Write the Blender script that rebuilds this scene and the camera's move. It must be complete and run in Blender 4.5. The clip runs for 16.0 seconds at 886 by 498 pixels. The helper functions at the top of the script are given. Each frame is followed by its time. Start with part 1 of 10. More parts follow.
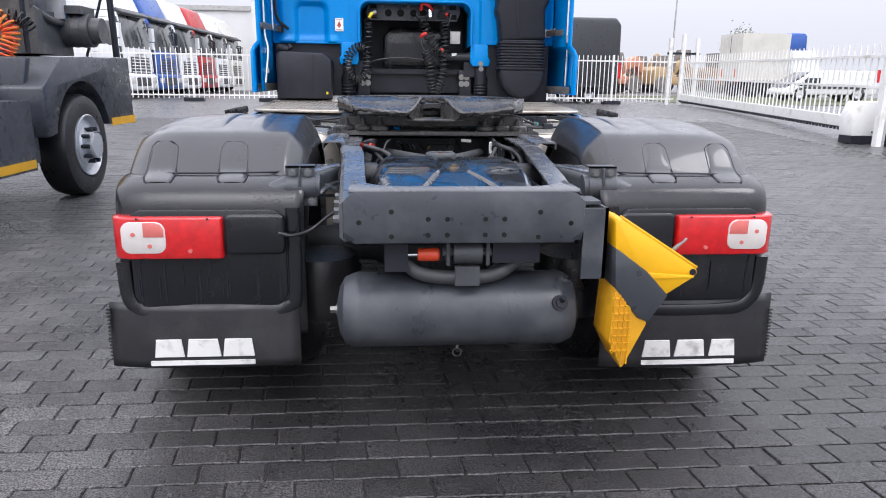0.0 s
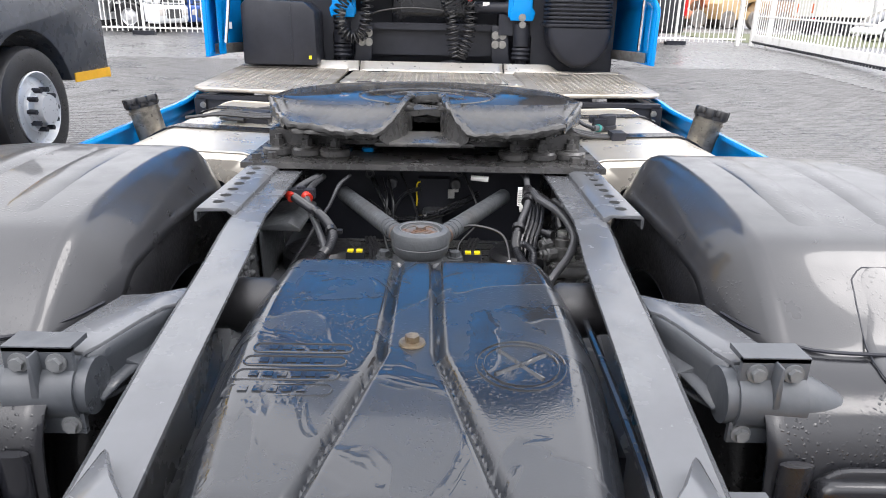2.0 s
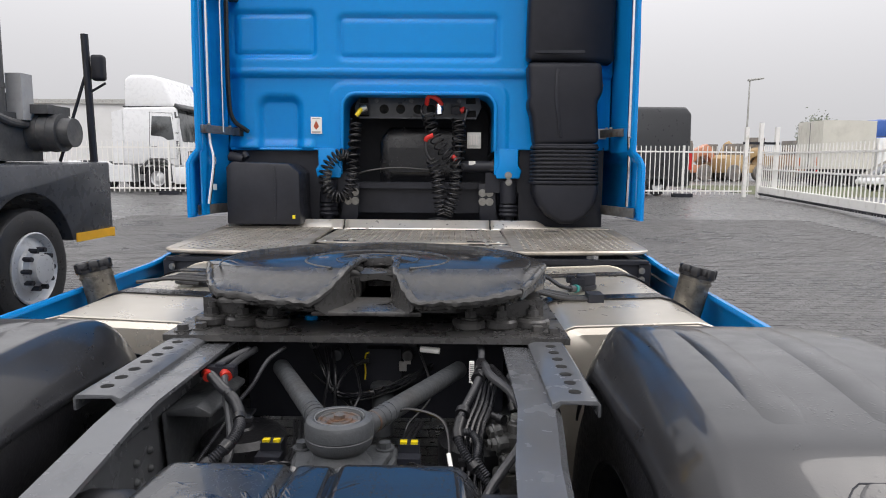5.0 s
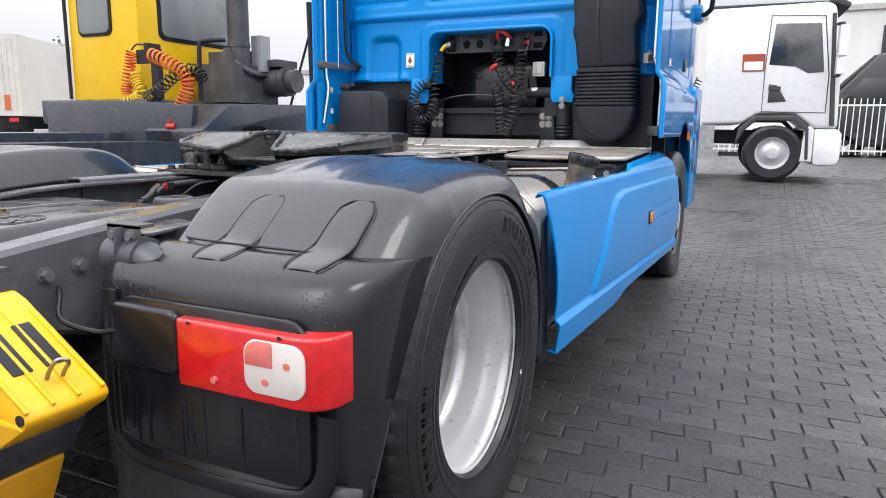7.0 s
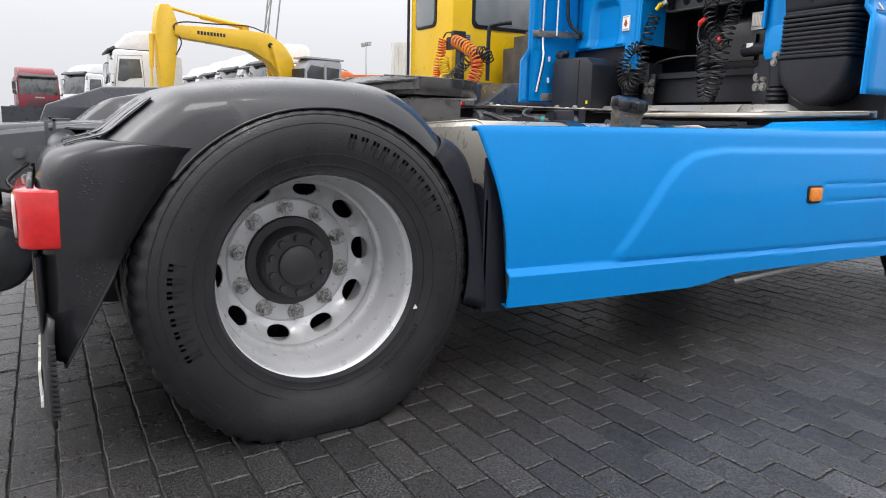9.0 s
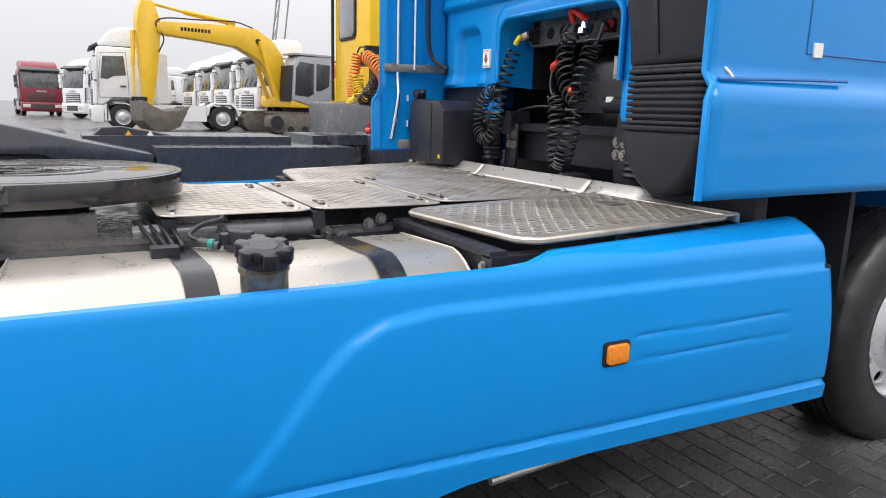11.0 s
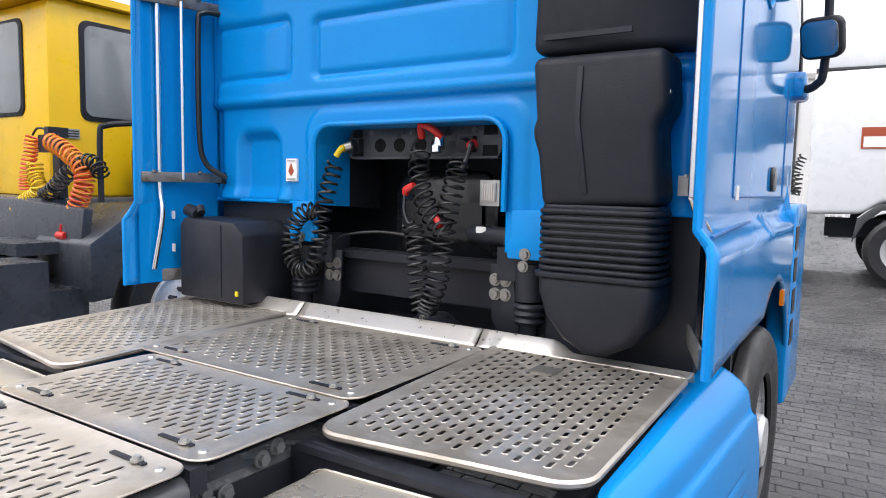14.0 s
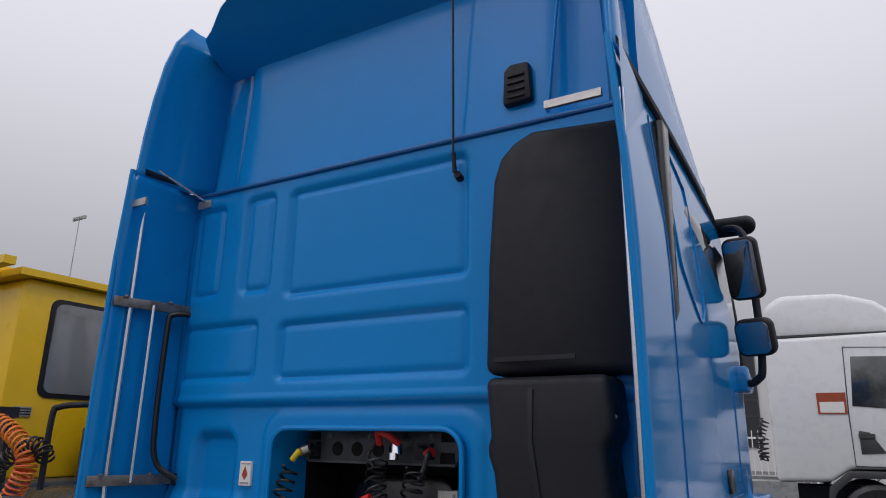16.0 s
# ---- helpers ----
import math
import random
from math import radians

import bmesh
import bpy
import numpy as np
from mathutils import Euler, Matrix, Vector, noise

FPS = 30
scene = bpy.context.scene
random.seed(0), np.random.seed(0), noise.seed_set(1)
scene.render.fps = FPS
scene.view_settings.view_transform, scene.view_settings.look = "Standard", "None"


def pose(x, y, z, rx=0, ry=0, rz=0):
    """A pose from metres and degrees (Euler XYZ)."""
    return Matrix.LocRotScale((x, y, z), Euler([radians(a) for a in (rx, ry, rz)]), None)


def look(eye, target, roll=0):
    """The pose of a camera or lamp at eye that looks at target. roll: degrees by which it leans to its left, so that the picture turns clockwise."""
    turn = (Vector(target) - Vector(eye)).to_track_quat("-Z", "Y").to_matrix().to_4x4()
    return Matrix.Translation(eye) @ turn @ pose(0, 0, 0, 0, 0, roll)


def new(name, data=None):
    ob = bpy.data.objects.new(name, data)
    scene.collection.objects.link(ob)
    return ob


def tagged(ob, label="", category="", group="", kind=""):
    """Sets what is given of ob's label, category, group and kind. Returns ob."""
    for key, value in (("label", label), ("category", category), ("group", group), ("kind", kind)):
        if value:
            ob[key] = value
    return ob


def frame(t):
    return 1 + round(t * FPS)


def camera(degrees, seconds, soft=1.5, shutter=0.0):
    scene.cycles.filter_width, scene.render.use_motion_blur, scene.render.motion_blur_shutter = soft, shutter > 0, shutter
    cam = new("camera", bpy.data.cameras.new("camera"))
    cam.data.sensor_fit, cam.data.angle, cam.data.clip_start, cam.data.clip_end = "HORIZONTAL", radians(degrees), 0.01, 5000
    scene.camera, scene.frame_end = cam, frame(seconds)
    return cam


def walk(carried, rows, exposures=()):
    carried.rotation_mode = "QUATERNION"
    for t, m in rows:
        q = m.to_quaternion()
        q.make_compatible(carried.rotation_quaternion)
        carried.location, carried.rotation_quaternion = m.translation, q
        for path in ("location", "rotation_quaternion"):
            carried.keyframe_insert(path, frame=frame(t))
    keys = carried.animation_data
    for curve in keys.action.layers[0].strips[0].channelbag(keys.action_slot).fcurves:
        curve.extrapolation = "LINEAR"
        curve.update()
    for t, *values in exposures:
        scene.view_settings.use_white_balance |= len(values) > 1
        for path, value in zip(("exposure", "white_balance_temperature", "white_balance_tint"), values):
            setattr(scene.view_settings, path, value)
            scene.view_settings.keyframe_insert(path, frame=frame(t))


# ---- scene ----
cam = camera(66.5, 16.0, soft=1.0)
PATH = [
    (0, (-0.22, -2.876, 1.148), (-0.062, -0.942, 0.665), 0.7),
    (0.5, (-0.125, -2.592, 1.192), (-0.057, -0.657, 0.688), 0.9),
    (1, (-0.077, -2.194, 1.263), (-0.045, -0.269, 0.721), 0.5),
    (1.5, (0.016, -1.799, 1.286), (0.04, 0.111, 0.695), 0.6),
    (2, (0.031, -1.44, 1.318), (0.059, 0.445, 0.651), 1.3),
    (2.5, (0.019, -1.079, 1.335), (0.041, 0.765, 0.562), 0.9),
    (3, (-0.006, -0.699, 1.26), (0.045, 1.103, 0.392), 1.8),
    (3.5, (-0.002, -0.517, 1.144), (0.052, 1.324, 0.364), 1.5),
    (4, (-0.019, -0.603, 1.176), (-0.017, 1.334, 0.679), 1.4),
    (4.5, (0.007, -0.907, 1.283), (-0.021, 1.074, 1.01), 1.0),
    (5, (0.221, -1.231, 1.328), (0.186, 0.754, 1.089), 0.4),
    (5.2, (0.353, -1.354, 1.313), (0.32, 0.632, 1.08), 0.3),
    (7.3, (1.987, -1.63, 1.01), (0.948, 0.037, 0.632), 0.6),
    (7.5, (2.117, -1.569, 0.958), (0.95, 0.01, 0.577), 0.7),
    (8, (2.511, -1.355, 0.897), (1.059, -0.026, 0.541), 0.9),
    (8.5, (2.74, -1.022, 0.871), (1.143, 0.134, 0.533), 1.4),
    (9, (2.878, -0.634, 0.886), (1.185, 0.365, 0.518), 1.4),
    (9.5, (3.022, -0.173, 0.971), (1.294, 0.758, 0.585), 1.4),
    (9.7, (3.028, -0.001, 1.004), (1.296, 0.919, 0.612), 1.5),
    (11.8, (2.121, 1.003, 1.389), (0.462, 2.038, 0.969), 1.8),
    (12, (2.007, 1.011, 1.392), (0.417, 2.152, 0.982), 2.1),
    (12.5, (1.701, 0.973, 1.419), (0.281, 2.325, 1.026), 2.3),
    (13, (1.558, 0.817, 1.453), (0.241, 2.276, 1.083), 2.2),
    (13.5, (1.541, 0.701, 1.486), (0.377, 2.307, 1.223), 1.6),
    (14, (1.561, 0.694, 1.513), (0.476, 2.363, 1.329), 1.2),
    (14.5, (1.59, 0.703, 1.565), (0.522, 2.394, 1.588), 1.4),
    (15, (1.611, 0.688, 1.62), (0.563, 2.376, 1.847), 1.1),
    (15.5, (1.633, 0.665, 1.679), (0.609, 2.328, 2.108), 0.8),
    (16, (1.632, 0.64, 1.714), (0.651, 2.295, 2.261), 0.9),
]

EXPOSURE = [(0.0, 0.24, 6250, 16.0), (0.5, 0.54, 6250, 15.5), (1.0, 0.6, 6250, 15.0), (1.5, 0.6, 6300, 14.0), (2.0, 0.73, 6550, 13.0), (2.5, 0.76, 6567, 13.0), (3.0, 0.8, 6583, 13.0), (3.5, 1.04, 6600, 13.0), (4.0, 1.14, 6640, 13.0), (4.5, 0.15, 6680, 13.0), (5.0, -0.2, 6720, 13.0), (7.5, 0.38, 6500, 13.0), (8.0, 0.43, 6530, 12.8), (8.5, 0.26, 6560, 12.5), (9.0, 0.15, 6590, 12.2), (9.5, 0.31, 6620, 12.0), (12.0, 0.07, 6700, 14.0), (12.5, 0.1, 6650, 14.0), (13.0, 0.3, 6600, 14.0), (14.0, 0.25, 6500, 14.0), (14.5, 0.28, 6530, 11.0), (15.0, -0.38, 6480, 11.0), (15.5, -0.95, 6430, 17.0), (16.0, -1.12, 6430, 17.0)]
walk(cam, [(t, look(eye, target, roll)) for t, eye, target, roll in PATH], EXPOSURE)

# ---------------------------------------------------------------- light
world = bpy.data.worlds.new("overcast_sky")
scene.world = world
world.use_nodes = True
wn, wl = world.node_tree.nodes, world.node_tree.links
wn.clear()
sky = wn.new("ShaderNodeTexSky")
sky.sky_type = "NISHITA"
sky.sun_disc = False
sky.sun_elevation, sky.sun_rotation = radians(50), radians(200)
sky.air_density, sky.dust_density, sky.ozone_density = 1.0, 6.0, 1.0
grey = wn.new("ShaderNodeHueSaturation")
grey.inputs["Saturation"].default_value = 0.10
grey.inputs["Value"].default_value = 1.0
cloud = wn.new("ShaderNodeMix")
cloud.data_type = "RGBA"
cloud.inputs["Factor"].default_value = 0.72
cloud.inputs["B"].default_value = (7.5, 7.75, 8.15, 1)
bg = wn.new("ShaderNodeBackground")
bg.inputs["Strength"].default_value = 0.11
wout = wn.new("ShaderNodeOutputWorld")
wl.new(sky.outputs["Color"], grey.inputs["Color"])
wl.new(grey.outputs["Color"], cloud.inputs["A"])
# an overcast sky is brighter overhead than at the horizon
wtc = wn.new("ShaderNodeTexCoord")
wsep = wn.new("ShaderNodeSeparateXYZ")
wup = wn.new("ShaderNodeMapRange")
wup.interpolation_type = "SMOOTHSTEP"
wup.inputs["From Min"].default_value, wup.inputs["From Max"].default_value = 0.06, 0.62
wup.inputs["To Min"].default_value, wup.inputs["To Max"].default_value = 1.12, 2.5
wmul = wn.new("ShaderNodeVectorMath")
wmul.operation = "SCALE"
wl.new(wtc.outputs["Generated"], wsep.inputs[0])
wl.new(wsep.outputs["Z"], wup.inputs["Value"])
wl.new(cloud.outputs["Result"], wmul.inputs[0])
wl.new(wup.outputs["Result"], wmul.inputs["Scale"])
wl.new(wmul.outputs["Vector"], bg.inputs["Color"])
wl.new(bg.outputs["Background"], wout.inputs["Surface"])

sun = new("sun", bpy.data.lights.new("sun", "SUN"))
sun.data.energy, sun.data.angle, sun.data.color = 0.9, radians(25), (1.0, 0.98, 0.95)
sun.matrix_world = look((10, -1, 14), (0, 0, 0))


# ---------------------------------------------------------------- materials
def material(name, base, rough=0.5, metal=0.0, vary=0.12, scale=9.0, bump=0.0, bump_scale=120.0,
             coat=0.0, rough_vary=0.1, second=None, second_amount=0.0, second_scale=2.0, second_rough=None,
             grain=(1, 1, 1), glow=0.0, random=0.0):
    """A surface with colour variation at two scales, uneven gloss and fine relief; second: a stain or wear colour in patches."""
    m = bpy.data.materials.new(name)
    m.use_nodes = True
    n, l = m.node_tree.nodes, m.node_tree.links
    p = n["Principled BSDF"]
    tc = n.new("ShaderNodeTexCoord")
    mp = n.new("ShaderNodeMapping")
    mp.inputs["Scale"].default_value = grain
    l.new(tc.outputs["Object"], mp.inputs["Vector"])
    big = n.new("ShaderNodeTexNoise")
    big.inputs["Scale"].default_value = scale
    big.inputs["Detail"].default_value = 6
    big.inputs["Roughness"].default_value = 0.65
    l.new(mp.outputs["Vector"], big.inputs["Vector"])
    ramp = n.new("ShaderNodeMapRange")
    ramp.inputs["From Min"].default_value, ramp.inputs["From Max"].default_value = 0.3, 0.7
    ramp.inputs["To Min"].default_value, ramp.inputs["To Max"].default_value = 1 - vary, 1 + vary
    l.new(big.outputs["Fac"], ramp.inputs["Value"])
    col = n.new("ShaderNodeVectorMath")
    col.operation = "SCALE"
    col.inputs[0].default_value = base
    value = ramp.outputs["Result"]
    if random:
        info = n.new("ShaderNodeObjectInfo")
        geo = n.new("ShaderNodeNewGeometry")
        add = n.new("ShaderNodeMath")
        add.operation = "ADD"
        l.new(info.outputs["Random"], add.inputs[0])
        l.new(geo.outputs["Random Per Island"], add.inputs[1])
        fr = n.new("ShaderNodeMath")
        fr.operation = "FRACT"
        l.new(add.outputs[0], fr.inputs[0])
        mr = n.new("ShaderNodeMapRange")
        mr.inputs["To Min"].default_value, mr.inputs["To Max"].default_value = 1 - random, 1 + random
        l.new(fr.outputs[0], mr.inputs["Value"])
        mul = n.new("ShaderNodeMath")
        mul.operation = "MULTIPLY"
        l.new(value, mul.inputs[0])
        l.new(mr.outputs["Result"], mul.inputs[1])
        value = mul.outputs[0]
    l.new(value, col.inputs["Scale"])
    colour = col.outputs["Vector"]
    rr = n.new("ShaderNodeMapRange")
    rr.inputs["From Min"].default_value, rr.inputs["From Max"].default_value = 0.3, 0.7
    rr.inputs["To Min"].default_value = max(0.02, rough - rough_vary)
    rr.inputs["To Max"].default_value = min(1.0, rough + rough_vary)
    fine = n.new("ShaderNodeTexNoise")
    fine.inputs["Scale"].default_value = scale * 5.3
    fine.inputs["Detail"].default_value = 4
    l.new(mp.outputs["Vector"], fine.inputs["Vector"])
    l.new(fine.outputs["Fac"], rr.inputs["Value"])
    gloss = rr.outputs["Result"]
    if second is not None:
        blot = n.new("ShaderNodeTexNoise")
        blot.inputs["Scale"].default_value = second_scale
        blot.inputs["Detail"].default_value = 7
        blot.inputs["Roughness"].default_value = 0.6
        l.new(mp.outputs["Vector"], blot.inputs["Vector"])
        br = n.new("ShaderNodeMapRange")
        br.inputs["From Min"].default_value = 0.62 - 0.3 * second_amount
        br.inputs["From Max"].default_value = 0.78 - 0.3 * second_amount
        l.new(blot.outputs["Fac"], br.inputs["Value"])
        mix = n.new("ShaderNodeMix")
        mix.data_type = "RGBA"
        mix.inputs["B"].default_value = (*second, 1)
        l.new(br.outputs["Result"], mix.inputs["Factor"])
        l.new(colour, mix.inputs["A"])
        colour = mix.outputs["Result"]
        if second_rough is not None:
            mr2 = n.new("ShaderNodeMix")
            mr2.inputs["B"].default_value = second_rough
            l.new(br.outputs["Result"], mr2.inputs["Factor"])
            l.new(gloss, mr2.inputs["A"])
            gloss = mr2.outputs["Result"]
    l.new(colour, p.inputs["Base Color"])
    l.new(gloss, p.inputs["Roughness"])
    p.inputs["Metallic"].default_value = metal
    p.inputs["Coat Weight"].default_value = coat
    p.inputs["Coat Roughness"].default_value = 0.06
    if bump:
        bn = n.new("ShaderNodeTexNoise")
        bn.inputs["Scale"].default_value = bump_scale
        bn.inputs["Detail"].default_value = 5
        l.new(mp.outputs["Vector"], bn.inputs["Vector"])
        b = n.new("ShaderNodeBump")
        b.inputs["Strength"].default_value = bump
        b.inputs["Distance"].default_value = 0.004
        l.new(bn.outputs["Fac"], b.inputs["Height"])
        l.new(b.outputs["Normal"], p.inputs["Normal"])
    if glow:
        p.inputs["Emission Color"].default_value = (*base, 1)
        p.inputs["Emission Strength"].default_value = glow
    return m


def droplets(m, scale=55.0, amount=0.5, lo=0.42, hi=0.6):
    """Rain beads: small round bumps over a surface's own relief, with a wet film of gloss in patches."""
    n, l = m.node_tree.nodes, m.node_tree.links
    p = n["Principled BSDF"]
    tc = n.new("ShaderNodeTexCoord")
    v = n.new("ShaderNodeTexVoronoi")
    v.inputs["Scale"].default_value = scale
    v.inputs["Randomness"].default_value = 1.0
    wob = n.new("ShaderNodeTexNoise")
    wob.inputs["Scale"].default_value = scale * 1.1
    wob.inputs["Detail"].default_value = 1
    l.new(tc.outputs["Object"], wob.inputs["Vector"])
    sh = n.new("ShaderNodeVectorMath")
    sh.operation = "MULTIPLY_ADD"
    sh.inputs[1].default_value = (0.7 / scale,) * 3
    l.new(wob.outputs["Color"], sh.inputs[0])
    l.new(tc.outputs["Object"], sh.inputs[2])
    l.new(sh.outputs["Vector"], v.inputs["Vector"])
    r = n.new("ShaderNodeMapRange")
    r.inputs["From Min"].default_value, r.inputs["From Max"].default_value = 0.05, 0.32
    r.inputs["To Min"].default_value, r.inputs["To Max"].default_value = 1.0, 0.0
    l.new(v.outputs["Distance"], r.inputs["Value"])
    patch = n.new("ShaderNodeTexNoise")
    patch.inputs["Scale"].default_value = 7.0
    l.new(tc.outputs["Object"], patch.inputs["Vector"])
    pr = n.new("ShaderNodeMapRange")
    pr.inputs["From Min"].default_value, pr.inputs["From Max"].default_value = lo, hi
    l.new(patch.outputs["Fac"], pr.inputs["Value"])
    mu = n.new("ShaderNodeMath")
    mu.operation = "MULTIPLY"
    l.new(r.outputs["Result"], mu.inputs[0])
    l.new(pr.outputs["Result"], mu.inputs[1])
    b = n.new("ShaderNodeBump")
    b.inputs["Strength"].default_value = amount
    b.inputs["Distance"].default_value = 0.004
    l.new(mu.outputs[0], b.inputs["Height"])
    old = p.inputs["Normal"].links
    if old:
        l.new(old[0].from_socket, b.inputs["Normal"])
    l.new(b.outputs["Normal"], p.inputs["Normal"])
    return m


def water_film(m, scale=5.5):
    """Standing water: flat, mirror-smooth pools with a raised, curled edge on a duller surface."""
    n, l = m.node_tree.nodes, m.node_tree.links
    p = n["Principled BSDF"]
    tc = n.new("ShaderNodeTexCoord")
    pool = n.new("ShaderNodeTexNoise")
    pool.inputs["Scale"].default_value, pool.inputs["Detail"].default_value = scale, 4
    pool.inputs["Distortion"].default_value = 0.8
    l.new(tc.outputs["Object"], pool.inputs["Vector"])
    wet = n.new("ShaderNodeMapRange")
    wet.inputs["From Min"].default_value, wet.inputs["From Max"].default_value = 0.465, 0.485
    l.new(pool.outputs["Fac"], wet.inputs["Value"])
    mix = n.new("ShaderNodeMix")
    mix.inputs["B"].default_value = 0.03
    l.new(wet.outputs["Result"], mix.inputs["Factor"])
    l.new(p.inputs["Roughness"].links[0].from_socket, mix.inputs["A"])
    l.new(mix.outputs["Result"], p.inputs["Roughness"])
    swell = n.new("ShaderNodeMapRange")
    swell.interpolation_type = "SMOOTHSTEP"
    swell.inputs["From Min"].default_value, swell.inputs["From Max"].default_value = 0.455, 0.515
    l.new(pool.outputs["Fac"], swell.inputs["Value"])
    b = n.new("ShaderNodeBump")
    b.inputs["Strength"].default_value, b.inputs["Distance"].default_value = 0.5, 0.003
    l.new(swell.outputs["Result"], b.inputs["Height"])
    old = p.inputs["Normal"].links
    if old:
        l.new(old[0].from_socket, b.inputs["Normal"])
    l.new(b.outputs["Normal"], p.inputs["Normal"])
    p.inputs["Coat Weight"].default_value = 0.4
    return m


BLUE = material("blue_paint", (0.0, 0.226, 0.61), 0.15, vary=0.04, scale=1.5, coat=0.08, rough_vary=0.04, bump=0.012, bump_scale=9,
                second=(0.004, 0.226, 0.61), second_amount=0.2, second_scale=1.4)
BLUE.node_tree.nodes["Principled BSDF"].inputs["Specular IOR Level"].default_value = 0.17
BLUE_GLOSS = material("polished_blue_paint", (0.0, 0.226, 0.61), 0.09, vary=0.04, scale=1.5, coat=0.12, rough_vary=0.02, bump=0.01, bump_scale=7)
BLUE_GLOSS.node_tree.nodes["Principled BSDF"].inputs["Specular IOR Level"].default_value = 0.3
# darker blue that paints the shade in seams and creases of the cab
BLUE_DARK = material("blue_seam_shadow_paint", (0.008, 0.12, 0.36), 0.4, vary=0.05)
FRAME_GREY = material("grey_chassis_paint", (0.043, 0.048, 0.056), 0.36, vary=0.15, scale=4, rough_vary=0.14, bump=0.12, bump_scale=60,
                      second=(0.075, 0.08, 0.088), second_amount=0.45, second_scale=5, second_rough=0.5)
# wet, glossier grey, also lighter: sky light on the tops put into its colour
FRAME_WET_LIT = material("wet_lit_grey_chassis_paint", (0.088, 0.092, 0.100), 0.20, vary=0.15, scale=4, rough_vary=0.12, bump=0.08, bump_scale=40,
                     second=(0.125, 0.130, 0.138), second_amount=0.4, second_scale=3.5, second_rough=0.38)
BLACK_PL = droplets(material("black_fender_plastic", (0.021, 0.0215, 0.0245), 0.34, vary=0.2, scale=3, rough_vary=0.08, bump=0.05, bump_scale=420, coat=0.55,
                             second=(0.028, 0.028, 0.031), second_amount=0.3, second_scale=2.3, second_rough=0.36), 120, 0.25, 0.5, 0.62)
BLACK_GLOSS = material("glossy_black_plastic", (0.0095, 0.010, 0.0125), 0.2, vary=0.2, scale=3, rough_vary=0.08, bump=0.06, bump_scale=200,
                       second=(0.018, 0.018, 0.02), second_amount=0.3, second_scale=4, second_rough=0.36)
COVER = droplets(material("wet_black_cover_plastic", (0.016, 0.018, 0.022), 0.30, vary=0.2, scale=3, rough_vary=0.06, bump=0.04, bump_scale=300), 150, 0.30, 0.46, 0.60)
water_film(COVER)
HOLE = material("open_bolt_hole", (0.003, 0.003, 0.003), 0.9, vary=0.1)
ORANGE_RED = material("orange_red_plastic", (0.62, 0.06, 0.02), 0.4, vary=0.1)
CARRIER = droplets(material("glossy_fender_tail_plastic", (0.0145, 0.015, 0.0175), 0.18, vary=0.2, scale=3, rough_vary=0.07, bump=0.05, bump_scale=300,
                            second=(0.018, 0.018, 0.02), second_amount=0.3, second_scale=2.3, second_rough=0.28), 120, 0.4, 0.5, 0.6)
BLACK_MATT = material("matt_black_plastic", (0.0140, 0.0152, 0.0210), 0.52, vary=0.18, scale=4, bump=0.2, bump_scale=380)
DARK = material("black_painted_steel", (0.0190, 0.0205, 0.0270), 0.42, vary=0.3, scale=5, bump=0.1)
RUBBER = material("tyre_rubber", (0.0125, 0.0125, 0.0145), 0.38, vary=0.3, scale=14, bump=0.25, bump_scale=160,
                  second=(0.011, 0.0105, 0.0105), second_amount=0.3, second_scale=5, second_rough=0.20)
LETTERING = material("worn_raised_rubber", (0.013, 0.013, 0.014), 0.5, vary=0.3, scale=20)
RUBBER_WET = material("rubber_flap", (0.017, 0.017, 0.019), 0.45, vary=0.25, scale=6, bump=0.15, second=(0.032, 0.032, 0.033), second_amount=0.4, second_scale=5)
RIM = material("silver_rim_paint", (0.57, 0.575, 0.585), 0.32, 0.30, vary=0.05, scale=6, rough_vary=0.06, bump=0.05, bump_scale=300, coat=0.15, second=(0.36, 0.36, 0.36), second_amount=0.15, second_scale=9)
CHROME = material("bright_steel", (0.75, 0.76, 0.78), 0.16, 1.0, vary=0.06, scale=20, rough_vary=0.08)
GALV = material("galvanised_steel", (0.46, 0.46, 0.44), 0.42, 0.8, vary=0.15, scale=14, second=(0.3, 0.28, 0.25), second_amount=0.3, second_scale=9)
DULL_STEEL = material("dull_weathered_steel", (0.20, 0.20, 0.195), 0.42, 0.6, vary=0.25, scale=18, rough_vary=0.12, second=(0.13, 0.10, 0.075), second_amount=0.35, second_scale=14)
BOLT = material("zinc_bolt", (0.27, 0.265, 0.25), 0.42, 0.85, vary=0.2, scale=30)
BOLT_GREY = material("grey_painted_bolt", (0.11, 0.115, 0.12), 0.45, vary=0.2, scale=30)
ALU = material("satin_aluminium_tank", (0.51, 0.475, 0.415), 0.30, 0.62, vary=0.03, scale=2.2, rough_vary=0.05, bump=0.03, bump_scale=3.5,
               second=(0.50, 0.455, 0.39), second_amount=0.3, second_scale=1.7, second_rough=0.38)
DECK = material("stainless_deck_plate", (0.52, 0.475, 0.415), 0.40, 0.75, vary=0.12, scale=7, rough_vary=0.1, bump=0.06, bump_scale=140,
                second=(0.33, 0.295, 0.245), second_amount=0.5, second_scale=4, second_rough=0.52)
# deck steel in a paler tone: the sky's reflection put into the lips' colour
LIP = material("sky_lit_folded_steel", (0.66, 0.62, 0.56), 0.34, 0.7, vary=0.06, scale=7, rough_vary=0.08, bump=0.03, bump_scale=90)
RUSTY_BOLT = material("tarnished_bolt", (0.20, 0.16, 0.11), 0.42, 0.7, vary=0.3, scale=60, second=(0.10, 0.06, 0.035), second_amount=0.4, second_scale=40)
